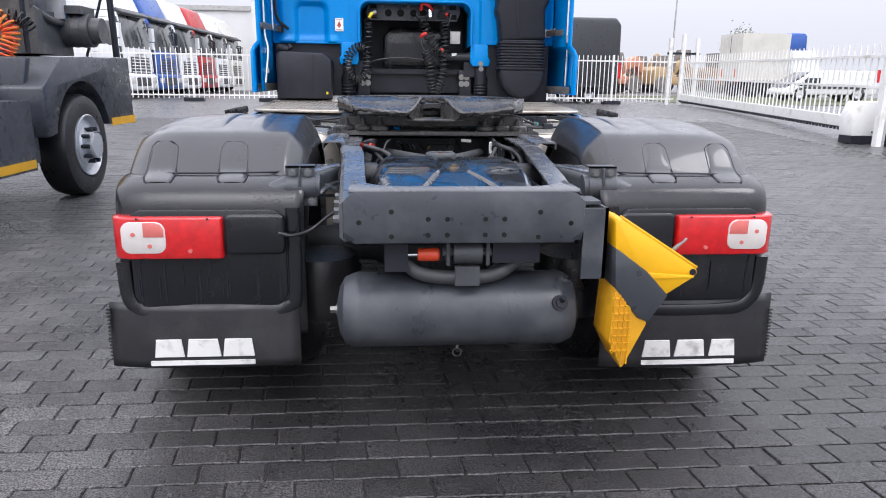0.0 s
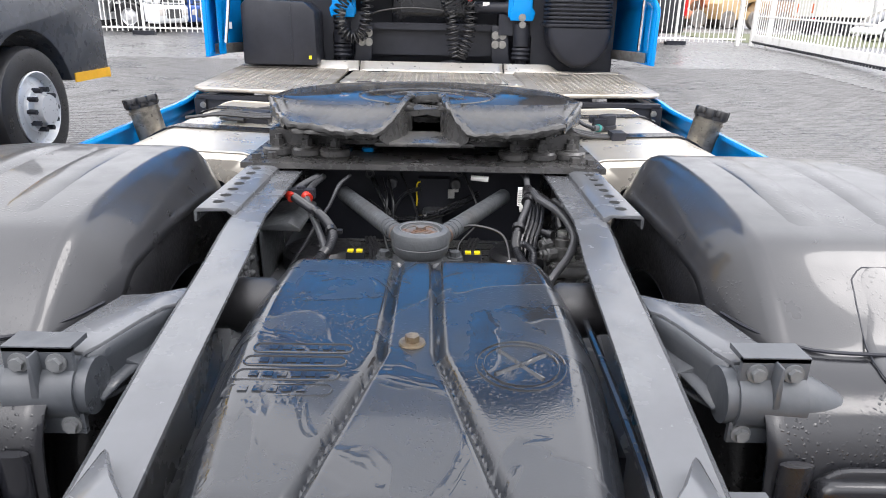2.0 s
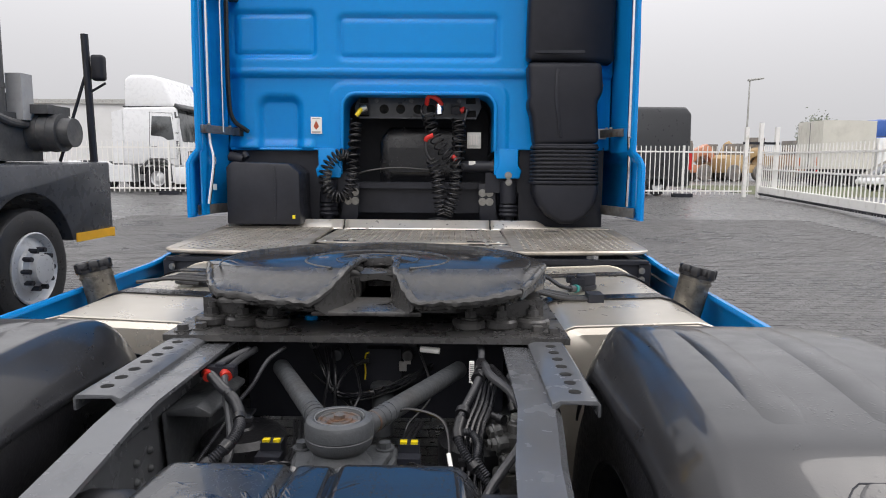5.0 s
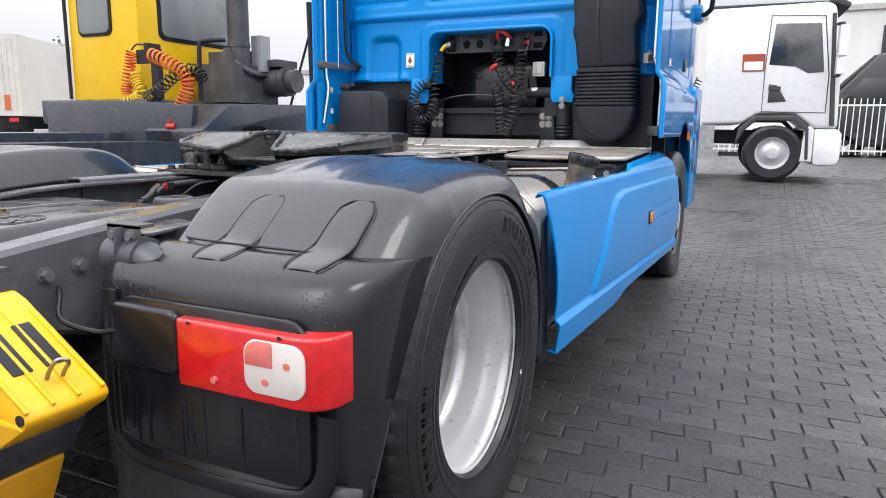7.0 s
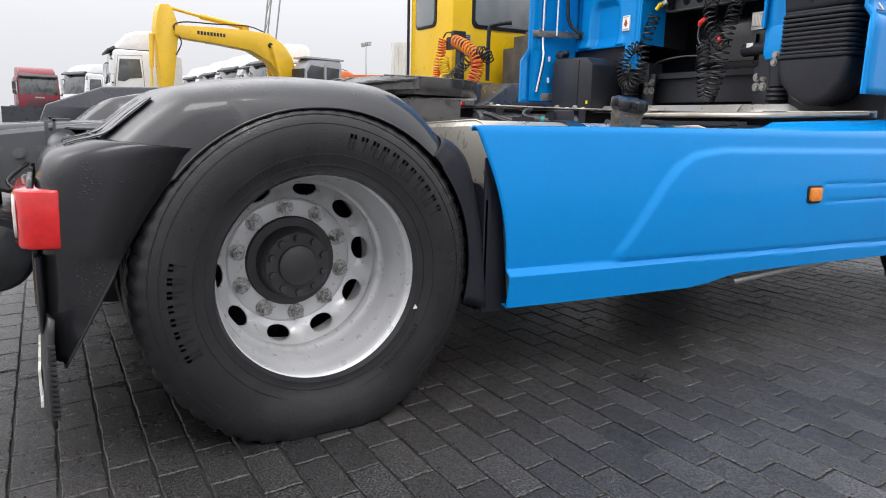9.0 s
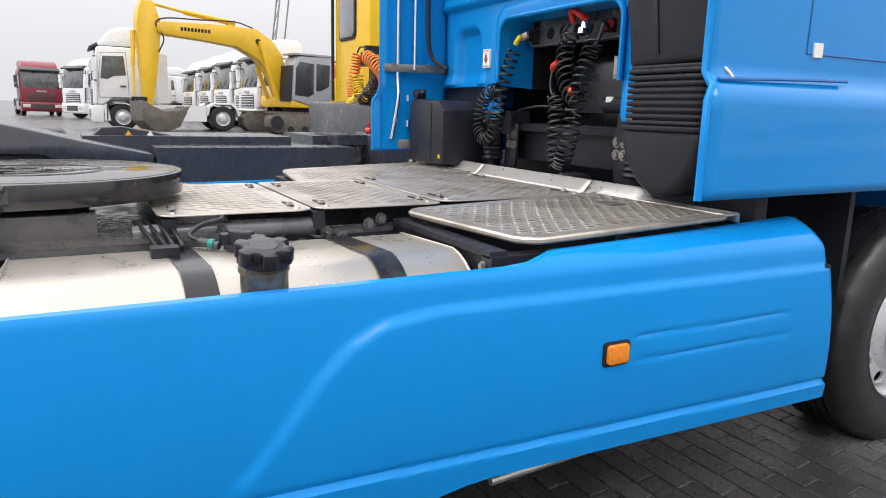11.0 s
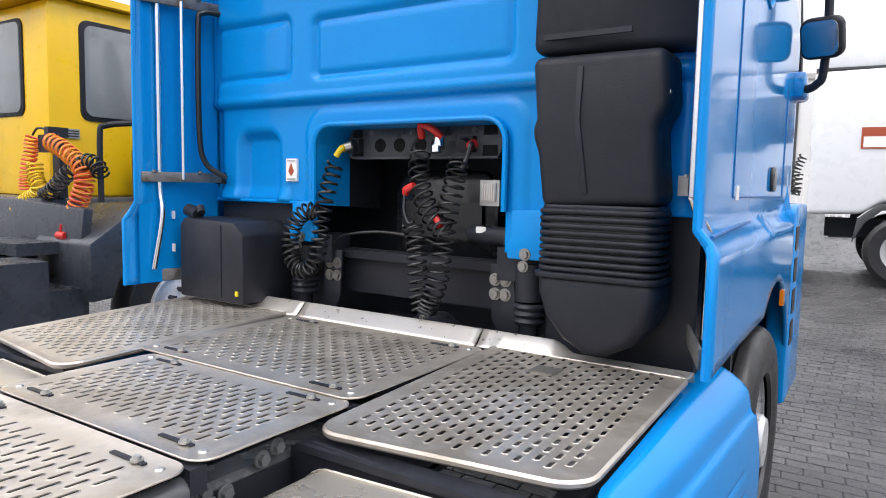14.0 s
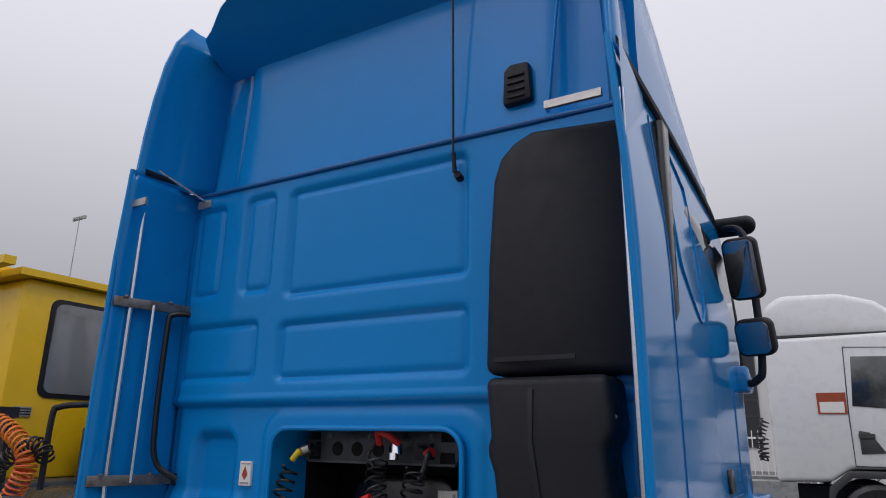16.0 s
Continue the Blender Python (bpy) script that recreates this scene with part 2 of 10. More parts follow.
GREASE = material("greasy_black_steel", (0.050, 0.049, 0.049), 0.27, 0.0, vary=0.35, scale=7, rough_vary=0.14, bump=0.25, bump_scale=36,
                  second=(0.085, 0.081, 0.076), second_amount=0.45, second_scale=6, second_rough=0.5)
GREASE_TOP = material("smooth_wet_grease", (0.028, 0.027, 0.027), 0.1, 0.0, vary=0.25, scale=5, rough_vary=0.05, bump=0.03, bump_scale=14,
                      second=(0.06, 0.055, 0.05), second_amount=0.3, second_scale=4, second_rough=0.3)
GREASE_SMEAR = material("smeared_grey_grease", (0.052, 0.051, 0.050), 0.30, 0.0, vary=0.25, scale=8, rough_vary=0.1, bump=0.2, bump_scale=30,
                        second=(0.042, 0.042, 0.043), second_amount=0.4, second_scale=9, second_rough=0.22)
GREASE_CLOT = material("dried_grease", (0.03, 0.029, 0.028), 0.5, vary=0.3, scale=18, bump=0.7, bump_scale=70)
RED_LENS = material("red_lamp_lens", (0.55, 0.010, 0.012), 0.1, vary=0.2, scale=30, coat=0.6, bump=0.06, bump_scale=300)
WHITE_LENS = material("clear_lamp_lens", (0.60, 0.56, 0.53), 0.08, vary=0.1, scale=12, coat=0.6)
PINK_LENS = material("pale_red_lamp_lens", (0.62, 0.15, 0.13), 0.1, vary=0.1, scale=20, coat=0.6)
AMBER = material("amber_lamp_lens", (0.75, 0.22, 0.01), 0.12, vary=0.15, scale=60, coat=0.6)
YELLOW = material("yellow_plastic", (0.80, 0.42, 0.005), 0.38, vary=0.06, scale=8, bump=0.05, second=(0.62, 0.36, 0.01), second_amount=0.25, second_scale=6)
YELLOW_DIRTY = material("amber_ribbed_plastic", (0.70, 0.34, 0.01), 0.42, vary=0.12, scale=8, second=(0.35, 0.2, 0.03), second_amount=0.35, second_scale=6)
WHITE_MARK = material("off_white_print", (0.72, 0.71, 0.68), 0.55, vary=0.06, scale=20, second=(0.4, 0.39, 0.37), second_amount=0.25, second_scale=14)
WHITE_PAINT = material("white_paint", (0.74, 0.75, 0.76), 0.3, vary=0.015, scale=1.5, coat=0.2, second=(0.70, 0.70, 0.69), second_amount=0.2, second_scale=0.6)
FENCE_WHITE = material("white_fence_paint", (0.78, 0.77, 0.74), 0.45, vary=0.05, scale=5, second=(0.55, 0.53, 0.48), second_amount=0.25, second_scale=3)
RED_PL = material("red_plastic", (0.55, 0.02, 0.015), 0.4, vary=0.1)
ORANGE_PL = material("orange_plastic", (0.40, 0.022, 0.012), 0.4, vary=0.1)
YELLOW_PL = material("bright_yellow_plastic", (0.72, 0.56, 0.01), 0.4, vary=0.05)
CABLE = material("black_cable", (0.010, 0.010, 0.0115), 0.34, vary=0.2, scale=30)
CONDUIT = material("ribbed_black_conduit", (0.02, 0.021, 0.025), 0.36, vary=0.2, scale=20)
GREY_CABLE = material("dusty_grey_cable", (0.042, 0.043, 0.047), 0.42, vary=0.25, scale=20)
CAST = material("grey_painted_casting", (0.054, 0.058, 0.063), 0.5, vary=0.25, scale=10, bump=0.35, bump_scale=80,
                second=(0.05, 0.05, 0.05), second_amount=0.4, second_scale=8)
RUST = material("rusty_steel", (0.10, 0.052, 0.030), 0.6, vary=0.45, scale=40, bump=0.4, second=(0.075, 0.075, 0.075), second_amount=0.75, second_scale=38)
GLASS_DARK = material("dark_window_glass", (0.02, 0.025, 0.03), 0.06, vary=0.1, coat=0.3, rough_vary=0.02)
MIRROR = material("tinted_mirror_glass", (0.34, 0.36, 0.40), 0.02, 1.0, vary=0.01, rough_vary=0.01)
STICKER = material("white_sticker", (0.8, 0.79, 0.75), 0.45, vary=0.04)
STICKER_RED = material("sticker_brown_print", (0.35, 0.06, 0.02), 0.5, vary=0.05)
PRINT_GREY = material("faint_grey_print", (0.35, 0.35, 0.35), 0.5)


for m in (BLACK_MATT, DARK, LETTERING):
    m.node_tree.nodes["Principled BSDF"].inputs["Specular IOR Level"].default_value = 0.27


# ---------------------------------------------------------------- mesh helpers
TAU = 2 * math.pi
AX = {"x": (1, 2, 0), "y": (0, 2, 1), "z": (0, 1, 2)}


def put(a, b, c, axis):
    """A point from two plane coordinates and the one along axis."""
    i, j, k = AX[axis]
    v = [0, 0, 0]
    v[i], v[j], v[k] = a, b, c
    return Vector(v)


def shape(verts, faces):
    bm = bmesh.new()
    vs = [bm.verts.new(v) for v in verts]
    for f in faces:
        try:
            bm.faces.new([vs[i] for i in f])
        except ValueError:
            pass
    return bm


def merged(*bms):
    out = bmesh.new()
    for bm in bms:
        me = bpy.data.meshes.new("piece")
        bm.to_mesh(me)
        bm.free()
        out.from_mesh(me)
        bpy.data.meshes.remove(me)
    return out


def soften(bm, width, segments=2, angle=30):
    edges = [e for e in bm.edges if len(e.link_faces) == 2 and e.calc_face_angle(0) > radians(angle)]
    if width > 0 and edges:
        bmesh.ops.bevel(bm, geom=edges, offset=width, segments=segments, affect="EDGES", profile=0.5, clamp_overlap=True)
    return bm


def box(x0, x1, y0, y1, z0, z1, bev=0.004, seg=2):
    v = [(x, y, z) for x in (x0, x1) for y in (y0, y1) for z in (z0, z1)]
    f = [(0, 1, 3, 2), (4, 6, 7, 5), (0, 4, 5, 1), (2, 3, 7, 6), (0, 2, 6, 4), (1, 5, 7, 3)]
    return soften(shape(v, f), bev, seg)


def prism(points, axis, a0, a1, bev=0.004, seg=2):
    """A polygon in the plane across axis, drawn out from a0 to a1."""
    n = len(points)
    v = [put(p[0], p[1], a0, axis) for p in points] + [put(p[0], p[1], a1, axis) for p in points]
    f = [tuple(range(n))[::-1], tuple(range(n, 2 * n))] + [(i, (i + 1) % n, n + (i + 1) % n, n + i) for i in range(n)]
    bm = shape(v, f)
    bmesh.ops.recalc_face_normals(bm, faces=bm.faces)
    return soften(bm, bev, seg)


def frames(points):
    """Points with two normals each, turned as little as possible along the line."""
    pts = [Vector(p) for p in points]
    out, n = [], None
    for i, p in enumerate(pts):
        d = (pts[min(i + 1, len(pts) - 1)] - pts[max(i - 1, 0)]).normalized()
        if n is None:
            n = d.orthogonal().normalized()
        n = (n - d * n.dot(d))
        n = n.normalized() if n.length > 1e-6 else d.orthogonal().normalized()
        out.append((p, n, d.cross(n)))
    return out


def smooth_line(points, steps=6):
    """A Catmull-Rom line through points."""
    p = [Vector(q) for q in points]
    p = [2 * p[0] - p[1]] + p + [2 * p[-1] - p[-2]]
    out = []
    for i in range(1, len(p) - 2):
        for s in range(steps):
            t = s / steps
            out.append(0.5 * (2 * p[i] + (p[i + 1] - p[i - 1]) * t + (2 * p[i - 1] - 5 * p[i] + 4 * p[i + 1] - p[i + 2]) * t * t
                              + (3 * p[i] - p[i - 1] - 3 * p[i + 1] + p[i + 2]) * t ** 3))
    return out + [p[-2]]


def tube(points, r, seg=8, smooth=0, ribs=0.0):
    """A pipe along points; ribs: every other ring is smaller by that share, as on ribbed conduit."""
    if smooth:
        points = smooth_line(points, smooth)
    fr = frames(points)
    v, f = [], []
    for i, (p, a, b) in enumerate(fr):
        rr = (r[i] if isinstance(r, (list, tuple)) else r) * (1 - ribs * (i % 2))
        v += [p + rr * (math.cos(TAU * k / seg) * a + math.sin(TAU * k / seg) * b) for k in range(seg)]
    for i in range(len(fr) - 1):
        f += [(i * seg + k, i * seg + (k + 1) % seg, (i + 1) * seg + (k + 1) % seg, (i + 1) * seg + k) for k in range(seg)]
    f += [tuple(range(seg))[::-1], tuple(range(len(v) - seg, len(v)))]
    return shape(v, f)


def conduit(points, r, pitch=0.009, seg=10):
    line = smooth_line(points, 10)
    dist = [0.0]
    for a, b in zip(line, line[1:]):
        dist.append(dist[-1] + (b - a).length)
    n = max(4, int(dist[-1] / pitch * 2))
    out, j = [], 0
    for i in range(n + 1):
        d = dist[-1] * i / n
        while j < len(dist) - 2 and dist[j + 1] < d:
            j += 1
        out.append(line[j].lerp(line[j + 1], (d - dist[j]) / max(1e-9, dist[j + 1] - dist[j])))
    return tube(out, r, seg, ribs=0.2)


def coil(points, big, r, turns, per=12, seg=6):
    """A spiral cable wound round a line."""
    line = smooth_line(points, 14)
    fr = frames(line)
    n = int(turns * per)
    out = []
    for i in range(n + 1):
        s = i / n * (len(fr) - 1)
        k = min(int(s), len(fr) - 2)
        p = fr[k][0].lerp(fr[k + 1][0], s - k)
        a, b = fr[k][1].lerp(fr[k + 1][1], s - k), fr[k][2].lerp(fr[k + 1][2], s - k)
        t = TAU * i / per
        out.append(p + big * (math.cos(t) * a + math.sin(t) * b))
    return tube(out, r, seg)


def lathe(profile, centre, axis="x", seg=48, closed=False):
    """Turns rows of (radius, distance along axis) round a centre."""
    v, f, n = [], [], len(profile)
    cx, cy, cz = centre
    for k in range(seg):
        c, s = math.cos(TAU * k / seg), math.sin(TAU * k / seg)
        for r, h in profile:
            q = put(r * c, r * s, h, axis)
            v.append((cx + q[0], cy + q[1], cz + q[2]))
    for k in range(seg):
        a, b = k * n, ((k + 1) % seg) * n
        for i in range(n - 1 + closed):
            j = (i + 1) % n
            f.append((a + i, b + i, b + j, a + j))
    bm = shape(v, f)
    bmesh.ops.remove_doubles(bm, verts=bm.verts, dist=1e-6)
    bmesh.ops.recalc_face_normals(bm, faces=bm.faces)
    return bm


def cyl(p0, p1, r, seg=20, r1=None, bev=0.0):
    p0, p1 = Vector(p0), Vector(p1)
    bm = tube([p0, p1], [r, r if r1 is None else r1], seg)
    return soften(bm, bev, 2, 40)


def hexbolt(c, axis="z", r=0.012, h=0.009, washer=True, sign=1):
    c = Vector(c)
    d = put(0, 0, sign, axis)
    bm = tube([c + d * 0.003, c + d * (0.003 + h)], r, 6)
    soften(bm, r * 0.12, 1)
    if washer:
        bm = merged(bm, tube([c - d * 0.001, c + d * 0.0035], r * 1.45, 16))
    return bm


def rounded(x0, x1, y0, y1, r, n=5):
    """Corner points of a rounded rectangle."""
    out = []
    for cx, cy, a in ((x1 - r, y1 - r, 0), (x0 + r, y1 - r, 90), (x0 + r, y0 + r, 180), (x1 - r, y0 + r, 270)):
        out += [(cx + r * math.cos(radians(a + 90 * i / n)), cy + r * math.sin(radians(a + 90 * i / n))) for i in range(n + 1)]
    return out


def sheet(rows, close_u=False):
    """A surface through a grid of points."""
    n, m = len(rows), len(rows[0])
    f = []
    for i in range(n - 1):
        for j in range(m - 1 + close_u):
            k = (j + 1) % m
            f.append((i * m + j, i * m + k, (i + 1) * m + k, (i + 1) * m + j))
    return shape([p for row in rows for p in row], f)


def slotted(x0, x1, y0, y1, z, px, py, lx, ly, lip=0.0013, keep=None, thick=0.0012):
    """Part of a deck plate: a field of raised, staggered slots that go through it."""
    v, f = [], []
    nx, ny = max(1, round((x1 - x0) / px)), max(1, round((y1 - y0) / py))
    dx, dy = (x1 - x0) / nx, (y1 - y0) / ny
    for i in range(nx):
        for j in range(ny + (i % 2)):
            cx = x0 + (i + 0.5) * dx
            lo = y0 + (j - 0.5 * (i % 2)) * dy
            hi = lo + dy
            lo, hi = max(lo, y0), min(hi, y1)
            cell = [(cx - dx / 2, lo), (cx, lo), (cx + dx / 2, lo), (cx + dx / 2, (lo + hi) / 2), (cx + dx / 2, hi), (cx, hi),
                    (cx - dx / 2, hi), (cx - dx / 2, (lo + hi) / 2)]
            base = len(v)
            cy = (lo + hi) / 2
            if hi - lo < dy * 0.75 or (keep and not keep(cx, cy)):
                v += [(a, b, z(a, b)) for a, b in cell]
                f.append(tuple(range(base, base + 8)))
                continue
            def ring(k, up):
                w, h = lx / 2 * k, ly / 2 + lx / 2 * (k - 1)
                pts = [(-w, -h * 0.8), (0, -h), (w, -h * 0.8), (w, 0), (w, h * 0.8), (0, h), (-w, h * 0.8), (-w, 0)]
                return [(cx + a, cy + b, z(cx + a, cy + b) + up) for a, b in pts]
            v += [(a, b, z(a, b)) for a, b in cell] + ring(1.55, 0) + ring(1.25, lip) + ring(1.0, lip) + ring(1.0, -thick)
            for q in range(4):
                o = base + 8 * q
                f += [(o + k, o + (k + 1) % 8, o + 8 + (k + 1) % 8, o + 8 + k) for k in range(8)]
    bm = shape(v, f)
    bmesh.ops.remove_doubles(bm, verts=bm.verts, dist=0.0004)
    return bm


def part(name, bm, mat, parent=None, label="", smooth=35):
    """One mesh object of a bmesh, under a thing or a part."""
    me = bpy.data.meshes.new(name)
    bm.normal_update()
    bm.to_mesh(me)
    bm.free()
    me.materials.append(mat)
    ob = new(name, me)
    if smooth:
        for p in me.polygons:
            p.use_smooth = True
        me.set_sharp_from_angle(angle=radians(smooth))
    if parent is not None:
        ob.parent = parent
    if label:
        ob["label"] = label
    return ob


def thing(name, at, label, category, group="", kind=""):
    ob = new(name)
    ob.empty_display_size = 0.1
    ob.location = at
    tagged(ob, label, category, group, kind)
    return ob


def flipped(bm):
    bmesh.ops.scale(bm, vec=(-1, 1, 1), verts=bm.verts)
    bmesh.ops.reverse_faces(bm, faces=bm.faces)
    return bm


def thick(ob, t, offset=-1):
    m = ob.modifiers.new("thickness", "SOLIDIFY")
    m.thickness, m.offset = t, offset
    return ob


def lerp(a, b, t):
    return a + (b - a) * t


def along(table, x):
    """Straight-line reading of a table of (x, y)."""
    xs, ys = zip(*table)
    return float(np.interp(x, xs, ys))


# ---------------------------------------------------------------- the tractor unit
truck = thing("tractor_unit", (0, 0, 0), "bright blue two-axle tractor unit with grey chassis, wet from rain", "truck")


def both(name, make, mat, label="", parent=None):
    """A part on the right-hand side and its mirror image."""
    return part(name, make(), mat, parent or truck, label), part(name, flipped(make()), mat, parent or truck, label)


# --- chassis rails: channels that bend in and dip towards the tail
RAIL = [(-0.93, 0.365, 0.806), (-0.60, 0.382, 0.846), (-0.25, 0.398, 0.879), (-0.12, 0.412, 0.884), (0.0, 0.424, 0.884), (2.1, 0.424, 0.884), (4.9, 0.424, 0.884)]


def rail():
    rows = []
    for y, x, z in RAIL:
        d = 0.25 if y > -0.7 else 0.118
        sec = [(x - 0.082, z - 0.008), (x - 0.082, z), (x - 0.012, z), (x, z - 0.012), (x, z - d + 0.012), (x - 0.012, z - d), (x - 0.082, z - d),
               (x - 0.082, z - d + 0.008), (x - 0.010, z - d + 0.008), (x - 0.010, z - 0.008)]
        rows.append([(a, y, b) for a, b in sec])
    bm = sheet(rows, close_u=True)
    n = len(rows[0])
    bm.verts.ensure_lookup_table()
    for start in (0, n * (len(rows) - 1)):
        bm.faces.new([bm.verts[start + i] for i in range(n)])
    bmesh.ops.recalc_face_normals(bm, faces=bm.faces)
    return bm


for rl in both("chassis_rail", rail, FRAME_WET_LIT, "grey painted steel channel, wet on top"):
    for y in (-0.86, -0.78, -0.70, -0.62):
        s = 1 if rl.data.vertices[0].co.x > 0 else -1
        x = along([(a, b) for a, b, c in RAIL], y)
        z = along([(a, c) for a, b, c in RAIL], y)
        part("bolt", hexbolt((s * x, y, z - 0.075), "x", 0.013, 0.016, True, s), BOLT_GREY, rl)
    for y in (0.95, 1.12, 1.3, 1.5, 1.62):
        part("bolt", hexbolt((s * 0.4302, y, 0.80), "x", 0.012, 0.014, True, s), BOLT_GREY, rl)
    for y, z in ((0.107, 0.739), (0.047, 0.736), (0.108, 0.699), (0.046, 0.696), (0.279, 0.688), (0.092, 0.798), (0.215, 0.685), (0.355, 0.685)):
        part("rivet", lathe([(0, 0.0095), (0.004, 0.009), (0.0075, 0.006), (0.009, 0.0), (0, 0.0)] if s < 0 else [(0, -0.0095), (0.004, -0.009), (0.0075, -0.006), (0.009, 0.0), (0, 0.0)], (s * 0.4135, y, z), "x", 14), CAST, rl)

# --- rear cross beam with its bolt holes
def beam_face():
    out = [(-0.33, 0.832), (-0.318, 0.84), (0.318, 0.84), (0.33, 0.832), (0.352, 0.812), (0.352, 0.72), (0.322, 0.688), (-0.322, 0.688), (-0.352, 0.72), (-0.352, 0.812)]
    return prism(out, "y", -0.968, -0.958, 0.003)


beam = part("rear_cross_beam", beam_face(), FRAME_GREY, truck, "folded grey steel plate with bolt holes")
for x, z in ((-0.214, 0.782), (0.22, 0.780), (-0.307, 0.751), (0.312, 0.747), (-0.214, 0.709), (0.216, 0.706), (-0.108, 0.760), (-0.052, 0.760), (0.059, 0.760),
             (0.115, 0.760), (-0.108, 0.713), (-0.052, 0.713), (0.059, 0.713), (0.115, 0.713)):
    part("bolt_hole", tube([(x, -0.9695, z), (x, -0.955, z)], 0.0074, 14), HOLE, beam)


def beam_top():
    rows = []
    for i in range(25):
        x = lerp(-0.335, 0.335, i / 24)
        k = abs(x) / 0.335
        inner = -0.938 + 0.133 * max(0, (k - 0.58) / 0.42) ** 2
        rows.append([(x, -0.966, 0.836), (x, -0.955, 0.842), (x, inner, 0.846), (x, inner + 0.004, 0.840), (x, inner + 0.004, 0.76)])
    return sheet(rows)


thick(part("beam_top_flange", beam_top(), FRAME_WET_LIT, truck), 0.006)
for s in (1, -1):
    gus = prism([(s * 0.30, 0.80), (s * 0.352, 0.80), (s * 0.352, 0.70), (s * 0.30, 0.70)], "y", -0.955, -0.90, 0.006)
    part("beam_corner", gus, FRAME_GREY, truck)
    part("corner_notch", prism([(s * 0.320, 0.700), (s * 0.349, 0.722), (s * 0.345, 0.694)], "y", -0.9705, -0.962, 0.001), DARK, beam)

# --- slotted angle flanges beside the rails and the mounting plate of the coupling
def angle_flange():
    v = prism([(0.405, 0.893), (0.420, 0.900), (0.488, 0.900), (0.496, 0.892), (0.496, 0.868), (0.490, 0.868), (0.489, 0.890), (0.424, 0.892), (0.412, 0.880), (0.412, 0.80), (0.405, 0.80)],
              "y", -0.015, 1.3, 0.0015)
    return v


for fl in both("angle_flange", angle_flange, FRAME_WET_LIT, "grey steel angle with a row of round holes"):
    s = 1 if max(v.co.x for v in fl.data.vertices) > 0 else -1
    for i in range(7):
        part("hole", tube([(s * 0.455, 0.035 + 0.056 * i, 0.9008), (s * 0.455, 0.035 + 0.056 * i, 0.894)], 0.0125, 18), HOLE, fl)

plate = part("coupling_mounting_plate", box(-0.51, 0.51, 0.412, 1.26, 0.892, 0.908, 0.002), GREASE, truck, "greasy dark steel plate")
for s in (1, -1):
    for x, y in ((0.475, 0.455), (0.435, 0.475), (0.475, 1.2)):
        part("bolt", hexbolt((s * x, y, 0.908), "z", 0.015, 0.014), GREASE, plate)
    lug = merged(*[lathe([(0.0, 0.0), (0.042, 0.0), (0.046, 0.004), (0.046, 0.018), (0.040, 0.024), (0.0, 0.024)], (s * x, 0.545 - 0.01 * k, 0.908), "z", 24)
                   for k, x in enumerate((0.43, 0.345, 0.262))], box(min(s * 0.25, s * 0.44), max(s * 0.25, s * 0.44), 0.525, 0.62, 0.908, 0.926, 0.006))
    lg = part("clamping_foot", lug, GREASE, plate)
    for k, x in enumerate((0.43, 0.345, 0.262)):
        part("bolt", merged(hexbolt((s * x, 0.545 - 0.01 * k, 0.932), "z", 0.0165, 0.018), tube([(s * x, 0.545 - 0.01 * k, 0.95), (s * x, 0.545 - 0.01 * k, 0.966)], 0.010, 12)), GREASE, plate)

# --- fifth wheel: a disc with two ramps that open backwards round a throat


def plate_outline():
    half = [(0.462 * math.cos(radians(a)), 0.69 + 0.462 * math.sin(radians(a))) for a in range(90, -4, -5)]
    half += [(0.472, 0.64), (0.440, 0.585), (0.36, 0.545), (0.25, 0.528), (0.14, 0.524), (0.066, 0.528), (0.058, 0.60), (0.056, 0.68), (0.048, 0.72), (0.030, 0.742)]
    return half + [(-x, y) for x, y in reversed(half[1:])]


fifth = part("fifth_wheel", prism(plate_outline(), "z", 0.992, 1.064, 0.004), GREASE_TOP, truck, "black greased fifth wheel coupling plate")
for rad, a0, a1, r in ((0.435, -22, 202, 0.0028), (0.205, -60, 240, 0.004), (0.118, -40, 220, 0.003)):
    part("wear_ring", tube([(rad * math.cos(radians(lerp(a0, a1, k / 60))), 0.70 + rad * math.sin(radians(lerp(a0, a1, k / 60))), 1.0635) for k in range(61)], r, 6), GREASE_SMEAR, fifth)


